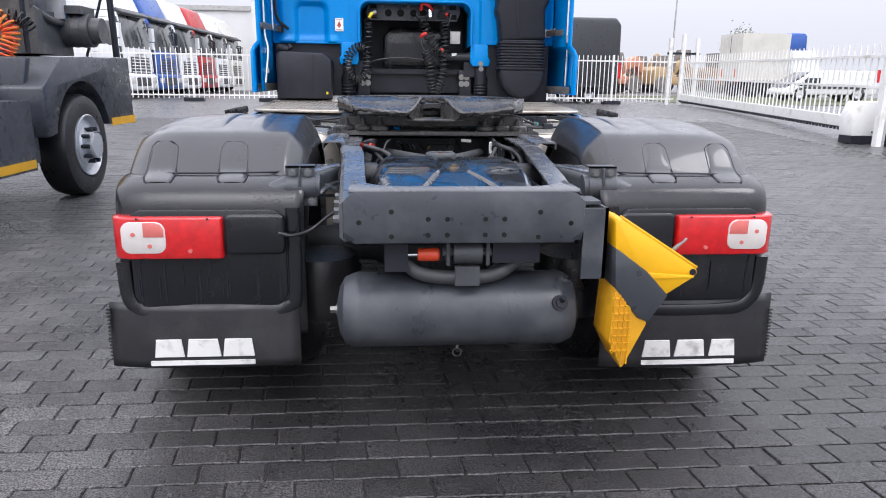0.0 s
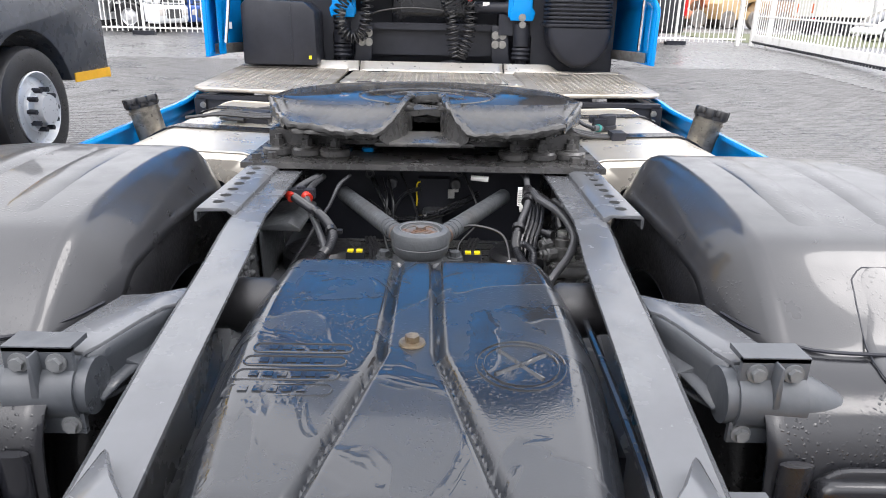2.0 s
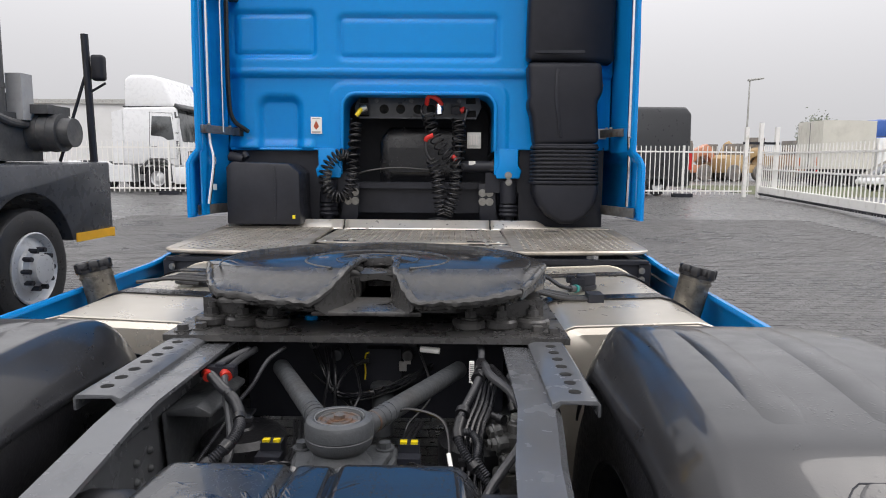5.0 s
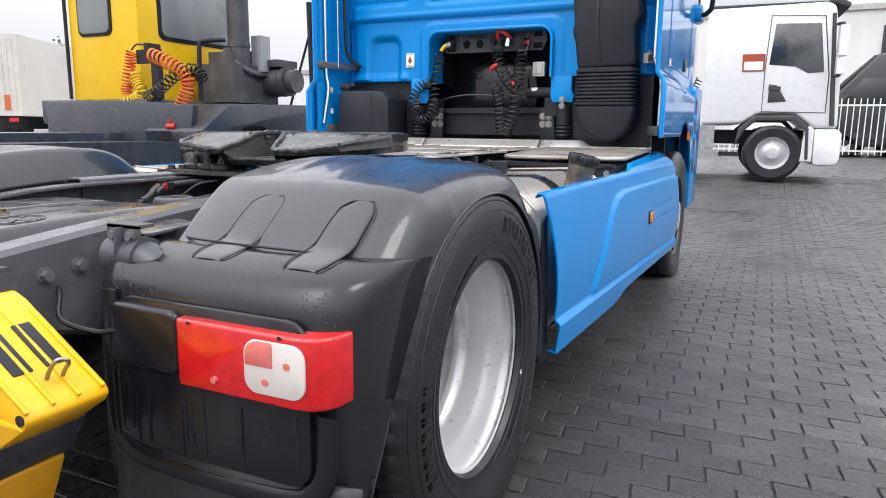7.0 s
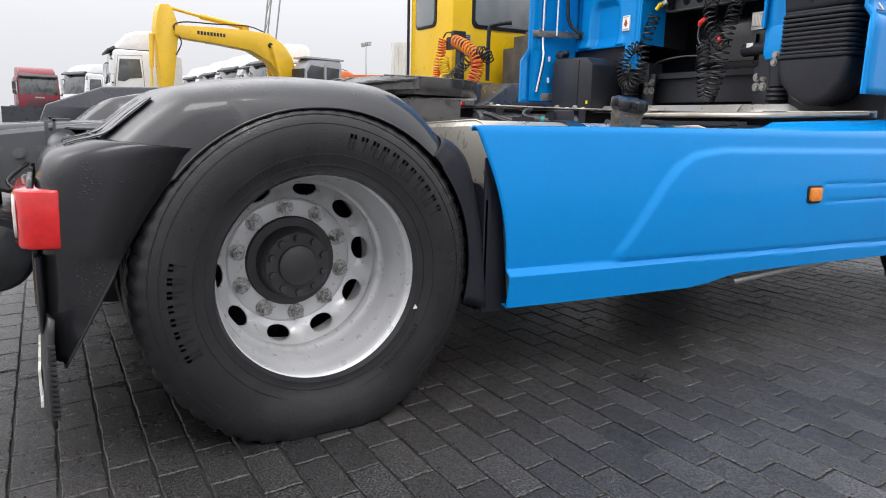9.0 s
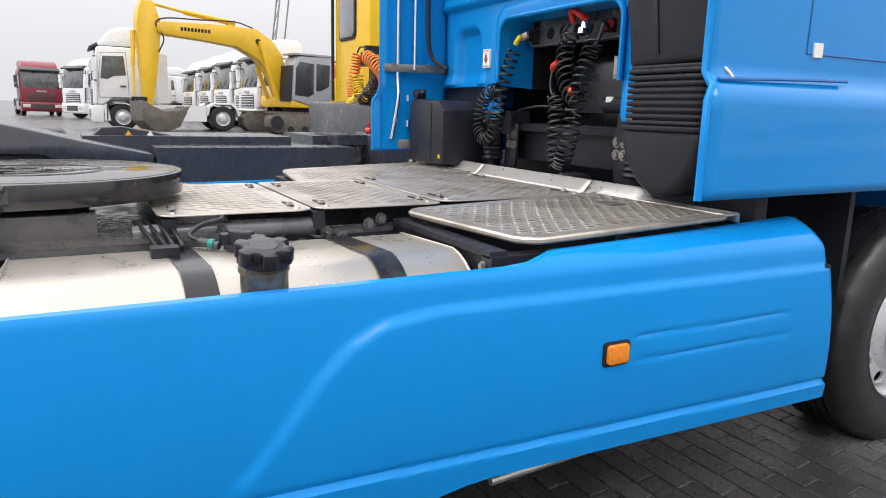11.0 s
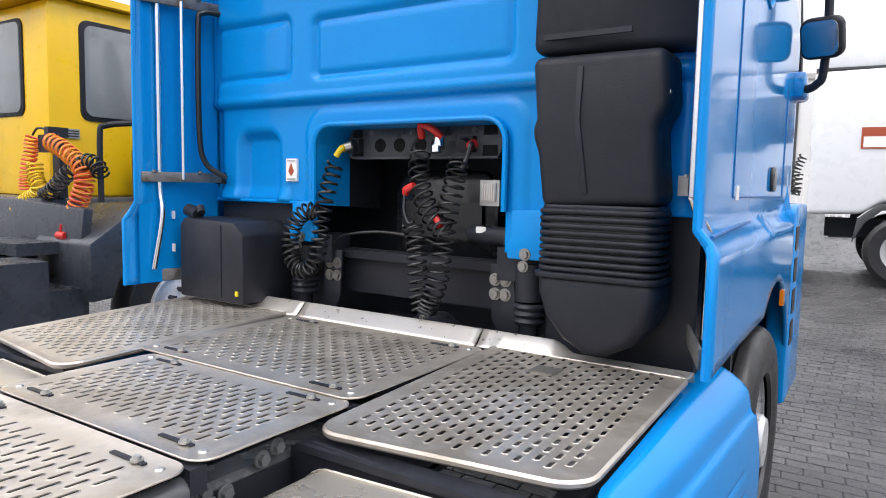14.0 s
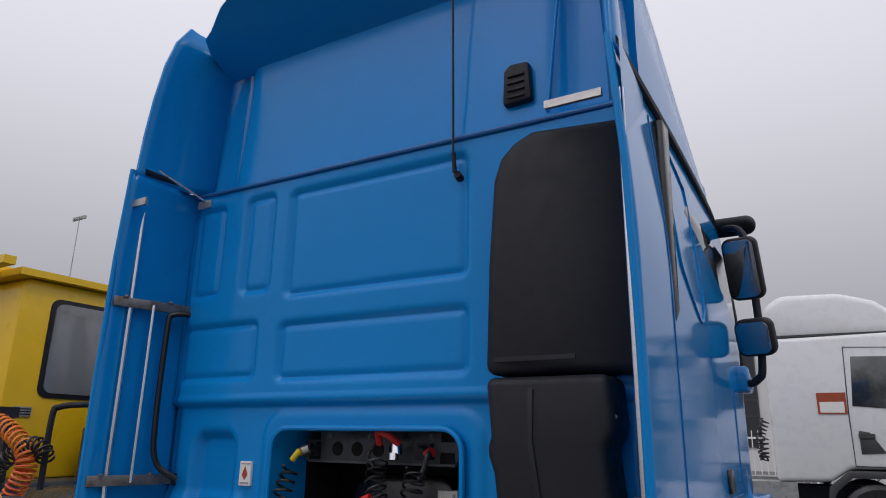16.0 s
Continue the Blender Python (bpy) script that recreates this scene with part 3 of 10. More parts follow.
def ramp():
    """One pick-up ramp: a facet from the plate down to a thick, ragged lip, with walls at the ear and along the throat."""
    top = smooth_line([(0.474, 0.655, 1.059), (0.440, 0.588, 1.061), (0.36, 0.548, 1.0625), (0.25, 0.531, 1.0635), (0.14, 0.527, 1.0635), (0.064, 0.530, 1.062)], 6)
    lip = smooth_line([(0.382, 0.425, 1.026), (0.350, 0.410, 1.021), (0.29, 0.400, 1.012), (0.21, 0.391, 1.006), (0.155, 0.386, 1.004), (0.126, 0.385, 1.007)], 6)
    rows = []
    for i, (t, l) in enumerate(zip(top, lip)):
        jag = 0.0022 * math.sin(i * 2.7) + 0.0018 * math.sin(i * 5.1 + 1)
        mid = t.lerp(l, 0.5) + Vector((0, 0, -0.006))
        rows.append([t + Vector((0, 0.03, -0.002)), t, t.lerp(l, 0.25) + Vector((0, 0, -0.004)), mid, t.lerp(l, 0.85) + Vector((0, 0, -0.003)), l, l + Vector((0, -0.003 + jag * 0.6, -0.006 + jag * 0.5)),
                     l + Vector((0, jag * 0.8 + 0.002, -0.020 + jag)), l + Vector((0, 0.012, -0.026)), l.lerp(t, 0.6) + Vector((0, 0, -0.05))])
    face = sheet(rows)
    ear = sheet([[top[0], lip[0]], [top[0] + Vector((0.004, 0, -0.045)), lip[0] + Vector((0.006, 0.004, -0.026))], [top[0] + Vector((-0.03, 0, -0.07)), lip[0] + Vector((-0.03, 0.03, -0.045))]])
    t, l = top[-1], lip[-1]
    inner = sheet([[Vector((0.058, 0.69, 1.060)), t, t.lerp(l, 0.5), l], [Vector((0.054, 0.70, 1.02)), Vector((0.058, 0.545, 1.022)), Vector((0.082, 0.48, 1.0)), Vector((0.120, 0.392, 0.980))],
                   [Vector((0.05, 0.70, 0.965)), Vector((0.052, 0.56, 0.965)), Vector((0.068, 0.50, 0.96)), Vector((0.096, 0.43, 0.957))]])
    bm = merged(face, ear, inner)
    bmesh.ops.remove_doubles(bm, verts=bm.verts, dist=1e-5)
    return bm


for r in both("ramp", ramp, GREASE_SMEAR, "sloping greasy lip of the coupling", fifth):
    pass
part("throat_tongue", prism([(-0.14, 0.43), (0.14, 0.43), (0.075, 0.60), (0.07, 0.80), (-0.07, 0.80), (-0.075, 0.60)], "z", 0.955, 0.968, 0.004), GREASE, fifth)
def ragged(x0, x1, y0, y1, z0, z1, seed, amount=0.010):
    """A bar whose edges are lost under lumps of grease."""
    bm = box(x0, x1, y0, y1, z0, z1, 0.004, 2)
    bmesh.ops.subdivide_edges(bm, edges=bm.edges, cuts=3, use_grid_fill=True)
    for v in bm.verts:
        v.co += Vector((0.4, 0.6, 1.0)) * amount * noise.noise(v.co * 38 + Vector((seed, 0, 0))) + Vector((0.3, 0.3, 0.5)) * amount * 0.5 * noise.noise(v.co * 90)
    return bm


part("lock_bar", ragged(-0.066, 0.064, 0.64, 0.70, 1.012, 1.036, 4), GREASE, fifth, "locking bar caked in old grease")
part("lock_jaw", merged(ragged(-0.075, -0.042, 0.62, 0.78, 0.968, 1.030, 9), ragged(0.046, 0.078, 0.60, 0.78, 0.966, 1.026, 13)), GREASE_CLOT, fifth)
# added grey backing that keeps the throat from going pitch black
part("throat_back", ragged(-0.08, 0.08, 0.80, 0.83, 0.955, 1.050, 31, 0.006), GREASE_SMEAR, fifth)
part("throat_rim", ragged(-0.062, 0.060, 0.725, 0.775, 1.040, 1.066, 21), GREASE, fifth)
def grease_bead(points, r, seed):
    """A rounded rim caked with lumps of grease."""
    bm = tube(points, r, 8, 10)
    for v in bm.verts:
        v.co += Vector((0.35, 0.7, 1.0)) * r * 0.6 * noise.noise(v.co * 40 + Vector((seed, 0, 0))) + Vector((0, 0.4, 0.5)) * r * 0.22 * noise.noise(v.co * 110)
    return bm


for s in (1, -1):
    part("ramp_rim", grease_bead([(s * 0.385, 0.428, 1.022), (s * 0.350, 0.410, 1.017), (s * 0.29, 0.400, 1.008), (s * 0.21, 0.391, 1.002), (s * 0.155, 0.386, 1.000), (s * 0.126, 0.387, 1.002), (s * 0.112, 0.405, 1.011), (s * 0.088, 0.465, 1.034), (s * 0.066, 0.530, 1.058),
                                  (s * 0.059, 0.60, 1.061), (s * 0.057, 0.68, 1.061), (s * 0.045, 0.725, 1.061)], 0.0105, s * 3.0), GREASE_SMEAR, fifth, "rounded rim caked with grease")
    part("ear_rim", grease_bead([(s * 0.385, 0.428, 1.022), (s * 0.43, 0.53, 1.038), (s * 0.470, 0.648, 1.054)], 0.009, s * 7.0), GREASE_SMEAR, fifth)
random.seed(5)
for cx, cy in ((-0.062, 0.56), (0.064, 0.565), (-0.06, 0.64), (0.06, 0.66), (0.0, 0.73), (-0.30, 0.402), (-0.24, 0.394), (0.17, 0.388), (0.24, 0.394), (-0.34, 0.408)):
    clot = bmesh.new()
    bmesh.ops.create_icosphere(clot, subdivisions=2, radius=0.013)
    for v in clot.verts:
        v.co *= 1 + 0.5 * noise.noise(v.co * 60 + Vector((cx, cy, 0)) * 9)
        v.co = Vector((v.co.x * 1.9 + cx, v.co.y * 0.6 + cy, v.co.z * 0.7 + (1.045 if cy > 0.5 else 0.998)))
    part("grease_clot", clot, GREASE_CLOT, fifth)
part("saddle", merged(box(-0.40, 0.40, 0.62, 0.80, 0.925, 0.968, 0.01), box(-0.46, -0.36, 0.56, 0.86, 0.906, 0.975, 0.012), box(0.36, 0.46, 0.56, 0.86, 0.906, 0.975, 0.012)), GREASE, fifth)
part("blue_grease_rag", merged(lathe([(0, 0.0), (0.02, 0.0), (0.016, 0.01), (0, 0.012)], (-0.175, 0.60, 0.909), "z", 9)), BLUE, plate, "scrap of blue paint")

# --- moulded cover behind the axle
def cover_z(x, y):
    k = (y + 0.86) / 0.68
    z = 0.838 + 0.022 * math.sin(min(1, max(0, k)) * math.pi * 0.75) + 0.004 * k
    half = 0.244 + 0.02 * k + 0.022 * math.sin(math.pi * min(1, max(0, k)))
    z -= 0.045 * max(0, (abs(x) - half + 0.05) / 0.05) ** 2
    z -= 0.05 * max(0, (0.05 - (y + 0.905)) / 0.05) ** 2 + 0.03 * max(0, (y + 0.215) / 0.04) ** 2
    g = 0.036 + 0.016 * max(0, -0.2 - y) if y > -0.58 else 0.042 + (-0.58 - y) * 0.25
    if -0.885 < y < -0.19:
        z -= 0.013 * math.exp(-((abs(x) - g) / 0.0075) ** 2) * min(1, (y + 0.885) / 0.02)
    if abs(x) < g:
        z -= 0.003
    return z


def cover():
    rows = []
    for j in range(109):
        y = -0.915 + 0.74 * j / 108
        k = (y + 0.86) / 0.68
        half = 0.254 + 0.02 * k + 0.022 * math.sin(math.pi * min(1, max(0, k))) - 0.05 * max(0, 1 - (y + 0.915) / 0.04) ** 2
        row = [(-half - 0.004, y, cover_z(-half, y) - 0.07)]
        for i in range(181):
            x = lerp(-half, half, i / 180)
            row.append((x, y, cover_z(x, y)))
        row.append((half + 0.004, y, cover_z(half, y) - 0.07))
        rows.append(row)
    rows.insert(0, [(p[0], -0.917, p[2] - 0.07) for p in rows[0]])
    rows.append([(p[0], -0.172, p[2] - 0.08) for p in rows[-1]])
    return sheet(rows)


cov = part("axle_cover", cover(), COVER, truck, "wet black moulded plastic cover with a flared centre rib")
part("cover_bolt", merged(hexbolt((0.002, -0.551, cover_z(0.002, -0.551)), "z", 0.011, 0.010), lathe([(0, 0), (0.020, 0), (0.019, 0.003), (0, 0.004)], (0.002, -0.551, cover_z(0, -0.551)), "z", 24)), RUSTY_BOLT, cov)
for i in range(4):
    y, x0, x1 = -0.575 - 0.034 * i, -0.222 - 0.006 * i, -0.082 - 0.005 * i
    ring = [(x, q, cover_z(x, q) + 0.0006) for x, q in rounded(x0, x1, y - 0.012, y + 0.012, 0.011, 4)]
    part("raised_frame", tube(ring + ring[:1], 0.0016, 5), COVER, cov)
    for k in range(6 - i % 2):
        x = x0 + 0.022 + 0.019 * k
        part("raised_mark", box(x, x + 0.012, y - 0.006, y + 0.006, cover_z(x, y) - 0.002, cover_z(x, y) + 0.0016, 0.001), COVER, cov)
for rad in (0.052, 0.062):
    ring = [(0.155 + rad * math.cos(TAU * k / 40), -0.61 + rad * math.sin(TAU * k / 40)) for k in range(41)]
    part("raised_ring", tube([(x, q, cover_z(x, q) + 0.0006) for x, q in ring], 0.0018, 5), COVER, cov)
for a in (0.6, 2.2):
    line = [(0.155 + r * math.cos(a), -0.61 + r * math.sin(a)) for r in (-0.045, -0.02, 0.0, 0.02, 0.045)]
    part("raised_bar", tube([(x, q, cover_z(x, q)) for x, q in line], 0.0035, 5), COVER, cov)
part("cover_edge_strip", tube([(0.265, -0.855, 0.77), (0.292, -0.80, 0.785), (0.305, -0.5, 0.79), (0.312, -0.2, 0.79)], 0.007, 8, 6), COVER, cov)

# --- buffers under the rails
for s in (1, -1):
    part("rubber_buffer", lathe([(0, 0.26), (0.045, 0.26), (0.052, 0.27), (0.052, 0.33), (0.045, 0.345), (0.045, 0.37), (0, 0.37)], (0, -0.28, 0.79), "x", 24) if s > 0
         else flipped(lathe([(0, 0.26), (0.045, 0.26), (0.052, 0.27), (0.052, 0.33), (0.045, 0.345), (0.045, 0.37), (0, 0.37)], (0, -0.28, 0.79), "x", 24)), RUBBER_WET, truck)

# --- axle with V-link
RUSTED = material("blistered_casting", (0.055, 0.056, 0.058), 0.55, vary=0.25, scale=20, bump=0.6, bump_scale=120, second=(0.17, 0.085, 0.032), second_amount=0.45, second_scale=45, second_rough=0.8)


def pedestal():
    """The axle housing under the link's base: it spreads downwards."""
    rows = []
    for z, k, g in ((0.722, 1.0, 0.0), (0.70, 1.06, 0.004), (0.66, 1.20, 0.015), (0.61, 1.38, 0.03), (0.55, 1.5, 0.04)):
        rows.append([(x * k, y - g if y < 0 else y + g, z) for x, y in ((-0.064, -0.086), (0.057, -0.086), (0.078, -0.060), (0.106, 0.075), (0.106, 0.14), (-0.108, 0.14), (-0.108, 0.075), (-0.082, -0.060))])
    return sheet(rows, close_u=True)


axle = part("rear_axle", merged(
    lathe([(0, -0.80), (0.075, -0.80), (0.075, -0.28), (0.15, -0.17), (0.19, -0.05), (0.19, 0.06), (0.15, 0.17), (0.075, 0.28), (0.075, 0.80), (0, 0.80)], (0, 0.02, 0.458), "x", 32),
    prism([(-0.10, 0.60), (0.10, 0.60), (0.13, 0.50), (-0.13, 0.50)], "y", -0.13, 0.22, 0.02),
    prism([(-0.064, -0.086), (0.057, -0.086), (0.078, -0.060), (0.106, 0.075), (0.106, 0.14), (-0.108, 0.14), (-0.108, 0.075), (-0.082, -0.060)], "z", 0.715, 0.741, 0.008),
    pedestal()), CAST, truck, "grey cast axle housing")
part("rusty_corner", merged(prism([(0.086, -0.02), (0.108, -0.03), (0.122, 0.03), (0.104, 0.06)], "z", 0.66, 0.722, 0.006), prism([(0.10, -0.075), (0.122, -0.085), (0.13, -0.04), (0.112, -0.03)], "z", 0.62, 0.69, 0.006)), RUSTED, axle, "grey casting with blistered rust")
part("link_base", prism([(-0.056, -0.079), (0.048, -0.079), (0.062, -0.068), (0.070, -0.045), (0.096, 0.070), (0.096, 0.110), (-0.098, 0.110), (-0.098, 0.070), (-0.074, -0.045), (-0.068, -0.068)], "z", 0.739, 0.757, 0.005), CAST, axle, "bolted grey steel base")
for x, y, m in ((-0.049, -0.034, CAST), (0.042, -0.036, RUST), (-0.087, 0.086, CAST), (0.082, 0.088, CAST)):
    part("bolt", hexbolt((x, y, 0.757), "z", 0.0135, 0.012), m, axle)
part("ball_joint", lathe([(0, 0.784), (0.045, 0.784), (0.055, 0.789), (0.063, 0.799), (0.0655, 0.809), (0.0662, 0.815), (0.0650, 0.817), (0.0665, 0.819), (0.0665, 0.838), (0.063, 0.847), (0.057, 0.851), (0.051, 0.851), (0.046, 0.847), (0.044, 0.841), (0, 0.841)], (0.001, 0.02, 0), "z", 48), CAST, axle,
     "grey forged ball joint with a rusty bolt")
part("joint_neck", lathe([(0, 0.75), (0.064, 0.756), (0.056, 0.764), (0.047, 0.786), (0, 0.786)], (0.001, 0.02, 0), "z", 32), CAST, axle)
part("joint_plate", lathe([(0, 0.841), (0.042, 0.841), (0.042, 0.845), (0.036, 0.846), (0.035, 0.843), (0.026, 0.843), (0.025, 0.846), (0.020, 0.846), (0.0, 0.845)], (0.001, 0.02, 0), "z", 40), RUST, axle)
part("retaining_ring", tube([(0.001 + 0.047 * math.cos(TAU * k / 40), 0.02 + 0.047 * math.sin(TAU * k / 40), 0.850) for k in range(38)], 0.0016, 6), BOLT_GREY, axle)
part("joint_bolt", hexbolt((0.001, 0.02, 0.844), "z", 0.012, 0.008), RUST, axle)
for s in (1, -1):
    lk = part("link_arm", tube([(s * 0.03, 0.05, 0.812), (s * 0.055, 0.105, 0.808), (s * 0.235, 0.50, 0.80)], [0.027, 0.0225, 0.0225], 20), CAST, axle, "grey tubular link arm")
    for k in range(4):
        p = Vector((s * 0.053, 0.100, 0.808)).lerp(Vector((s * 0.235, 0.50, 0.80)), 0.05 * k)
        q = Vector((s * 0.053, 0.100, 0.808)).lerp(Vector((s * 0.235, 0.50, 0.80)), 0.05 * k + 0.012)
        part("clamp_ring", tube([p, q], 0.0238, 20), CAST if k else RUST, lk)

# --- stays and stub tubes that carry the fenders
def stay_plate():
    bm = prism([(0.400, -0.330), (0.455, -0.362), (0.502, -0.370), (0.540, -0.548), (0.538, -0.570), (0.468, -0.575), (0.455, -0.545), (0.432, -0.460), (0.414, -0.412), (0.398, -0.400)], "z", 0.838, 0.846, 0.002)
    return bm


def stay_web():
    rows = [[(x, y, 0.840), (x + 0.004, y, 0.815), (x + 0.006, y, low), (x - 0.016, y - 0.006, low - 0.004)] for x, y, low in ((0.402, -0.405, 0.79), (0.418, -0.425, 0.79), (0.434, -0.47, 0.788), (0.452, -0.53, 0.78), (0.464, -0.572, 0.772))]
    return sheet(rows)


def stay_rib():
    return prism([(0.400, 0.775), (0.46, 0.80), (0.475, 0.80), (0.475, 0.792), (0.46, 0.79), (0.400, 0.762)], "y", -0.50, -0.42, 0.002)


def stub():
    line = smooth_line([(0.452, -0.578, 0.795), (0.50, -0.58, 0.796), (0.565, -0.585, 0.791), (0.60, -0.59, 0.783), (0.635, -0.598, 0.774), (0.672, -0.606, 0.766)], 5)
    return tube(line, [0.042 - 0.029 * max(0.0, (q.x - 0.555) / 0.117) ** 1.3 for q in line], 24)


def clamp():
    return tube([(0.468, -0.579, 0.795), (0.562, -0.584, 0.795)], 0.047, 24)


for s in (1, -1):
    fx = (lambda q: q) if s > 0 else flipped
    sp = part("fender_stay", fx(stay_plate()), FRAME_WET_LIT, truck, "flat grey steel stay plate, wet on top")
    # web in the darker grey: its shade is put into the colour
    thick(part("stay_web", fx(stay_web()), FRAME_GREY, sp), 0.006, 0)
    part("stay_flange", fx(tube([(0.400, -0.42, 0.735), (0.425, -0.46, 0.745), (0.445, -0.52, 0.755), (0.46, -0.57, 0.765)], 0.006, 8, 4)), FRAME_GREY, sp)
    part("stay_rib", fx(stay_rib()), FRAME_GREY, sp)
    part("stub_tube", fx(stub()), FRAME_GREY, truck, "dark grey tapered tube end")
    cl = part("tube_clamp", fx(clamp()), FRAME_GREY, truck, "grey two-part clamp with four bolts")
    part("clamp_flange", fx(box(0.466, 0.562, -0.606, -0.598, 0.826, 0.868, 0.004)), FRAME_GREY, cl)
    part("clamp_top", fx(box(0.466, 0.562, -0.606, -0.560, 0.862, 0.870, 0.003)), FRAME_GREY, cl)
    part("clamp_flange", fx(box(0.460, 0.548, -0.612, -0.604, 0.735, 0.768, 0.004)), FRAME_GREY, cl)
    part("clamp_web", fx(prism([(0.508, 0.80), (0.520, 0.80), (0.516, 0.865), (0.512, 0.865)], "y", -0.628, -0.600, 0.002)), FRAME_GREY, cl)
    for x in (0.488, 0.540):
        part("bolt", fx(hexbolt((x, -0.606, 0.846), "y", 0.010, 0.008, True, -1)), BOLT_GREY, cl)
        part("bolt", fx(hexbolt((x - 0.01, -0.612, 0.751), "y", 0.010, 0.008, True, -1)), BOLT_GREY, cl)

# --- rear fenders
HUB = (0.0, 0.458)
TOP_P = [(-0.532, 0.822), (-0.515, 0.830), (-0.497, 0.844), (-0.445, 0.891), (-0.39, 0.934), (-0.362, 0.952), (-0.338, 0.962), (-0.30, 0.970), (-0.23, 0.981), (-0.14, 0.992), (-0.04, 0.999), (0.08, 1.001), (0.19, 0.994), (0.27, 0.973),
         (0.35, 0.921), (0.42, 0.846), (0.445, 0.80)]
REAR_P = [(-0.500, 0.828), (-0.545, 0.826), (-0.600, 0.808), (-0.632, 0.788), (-0.652, 0.755), (-0.660, 0.715), (-0.665, 0.66), (-0.668, 0.58), (-0.668, 0.48), (-0.666, 0.38), (-0.660, 0.30)]
FRONT_P = [(0.425, 0.856), (0.478, 0.832), (0.522, 0.785), (0.556, 0.69), (0.585, 0.565), (0.607, 0.43), (0.622, 0.285)]
# how far the outer corner has turned forward at each width
TOP_SIDE = [(0.578, 0.004), (0.592, 0.0), (0.70, 0.0), (0.85, 0.0), (0.96, 0.001), (1.02, 0.006), (1.06, 0.014), (1.09, 0.026), (1.112, 0.042), (1.126, 0.062), (1.133, 0.085)]
TAIL_SIDE = [(0.50, 0.0), (0.53, 0.0), (0.70, 0.0), (0.88, 0.0), (1.00, 0.001), (1.045, 0.006), (1.075, 0.015), (1.10, 0.031), (1.118, 0.053), (1.129, 0.08)]
TAIL_EDGE = [(0.29, -0.634), (0.312, -0.622), (0.414, -0.565), (0.454, -0.543), (0.55, -0.492), (0.65, -0.432), (0.72, -0.384), (0.78, -0.348), (0.83, -0.322)]
LIP_R = [(20, 0.494), (40, 0.488), (62, 0.476), (90, 0.462), (120, 0.459), (145, 0.463)]


def arch_at(y, z, rear):
    dy, dz = y - HUB[0], z - HUB[1]
    if rear:
        return along(TAIL_EDGE, z), z - 0.02 * max(0, (z - 0.79) / 0.04)
    d = math.hypot(dy, dz)
    lip = along(LIP_R, math.degrees(math.atan2(dz, dy)))
    return HUB[0] + dy / d * lip, HUB[1] + dz / d * lip


def shell(profile, rear=False, x_in=0.50, narrow=1.0):
    line = smooth_line([(0, a, b) for a, b in profile], 4)
    rows = []
    for q in line:
        ly, lz = arch_at(q.y, q.z, rear)
        n = max(0.001, math.hypot(ly - q.y, lz - q.z))
        row = []
        if not rear:
            for x, d in ((x_in + 0.016, 0.125), (x_in + 0.020, 0.110), (x_in + 0.040, 0.062), (x_in + 0.066, 0.018)):
                e = d / n
                row.append((x, lerp(q.y, ly, e), lerp(q.z, lz, e)))
        for x, d in TAIL_SIDE if rear else TOP_SIDE:
            f = min(1.0, d / n) if d < 0.3 * n + 0.05 else 1.0
            row.append((x * narrow + (1 - narrow) * 1.136, lerp(q.y, ly, f), lerp(q.z, lz, f)))
        row.append((1.1365, lerp(q.y, ly, 0.55 if n > 0.17 else 1.0), lerp(q.z, lz, 0.55 if n > 0.17 else 1.0)))
        row.append((1.138, ly, lz))
        rows.append(row)
    bm = sheet(rows)
    bmesh.ops.recalc_face_normals(bm, faces=bm.faces)
    return bm


def rear_block():
    """The lamp carrier: a thick panel with a recessed field under the lamp."""
    return shell(REAR_P, True)


def fender_tab(x):
    """A raised tongue that bridges the seam."""
    line = [(-0.592, 0.813), (-0.588, 0.817), (-0.565, 0.825), (-0.535, 0.832), (-0.510, 0.8395), (-0.490, 0.855), (-0.450, 0.8925), (-0.415, 0.925), (-0.402, 0.937), (-0.396, 0.940)]
    wide = [0.034, 0.040, 0.046, 0.047, 0.046, 0.045, 0.044, 0.041, 0.030, 0.022]
    on_top = [(q.y, q.z) for q in smooth_line([(0, a, b) for a, b in TOP_P], 4)]
    line = [(y, z if y < -0.505 else along(on_top, y) + 0.0005) for y, z in line]
    rows, edge = [], []
    for (y, z), w in zip(line, wide):
        x += 0.003
        rows.append([(x - w, y, z - 0.004), (x - w + 0.005, y - 0.001, z - 0.0004), (x, y - 0.001, z), (x + w - 0.005, y - 0.001, z - 0.0004), (x + w, y, z - 0.004)])
        edge.append((x - w - 0.003, y, z))
    edge += [(x - 0.003 * (9 - i) + w + 0.003, y, z) for i, ((y, z), w) in reversed(list(enumerate(zip(line, wide))))]
    return sheet(rows), tube([(a, b, c - 0.0012) for a, b, c in edge], 0.0017, 5)


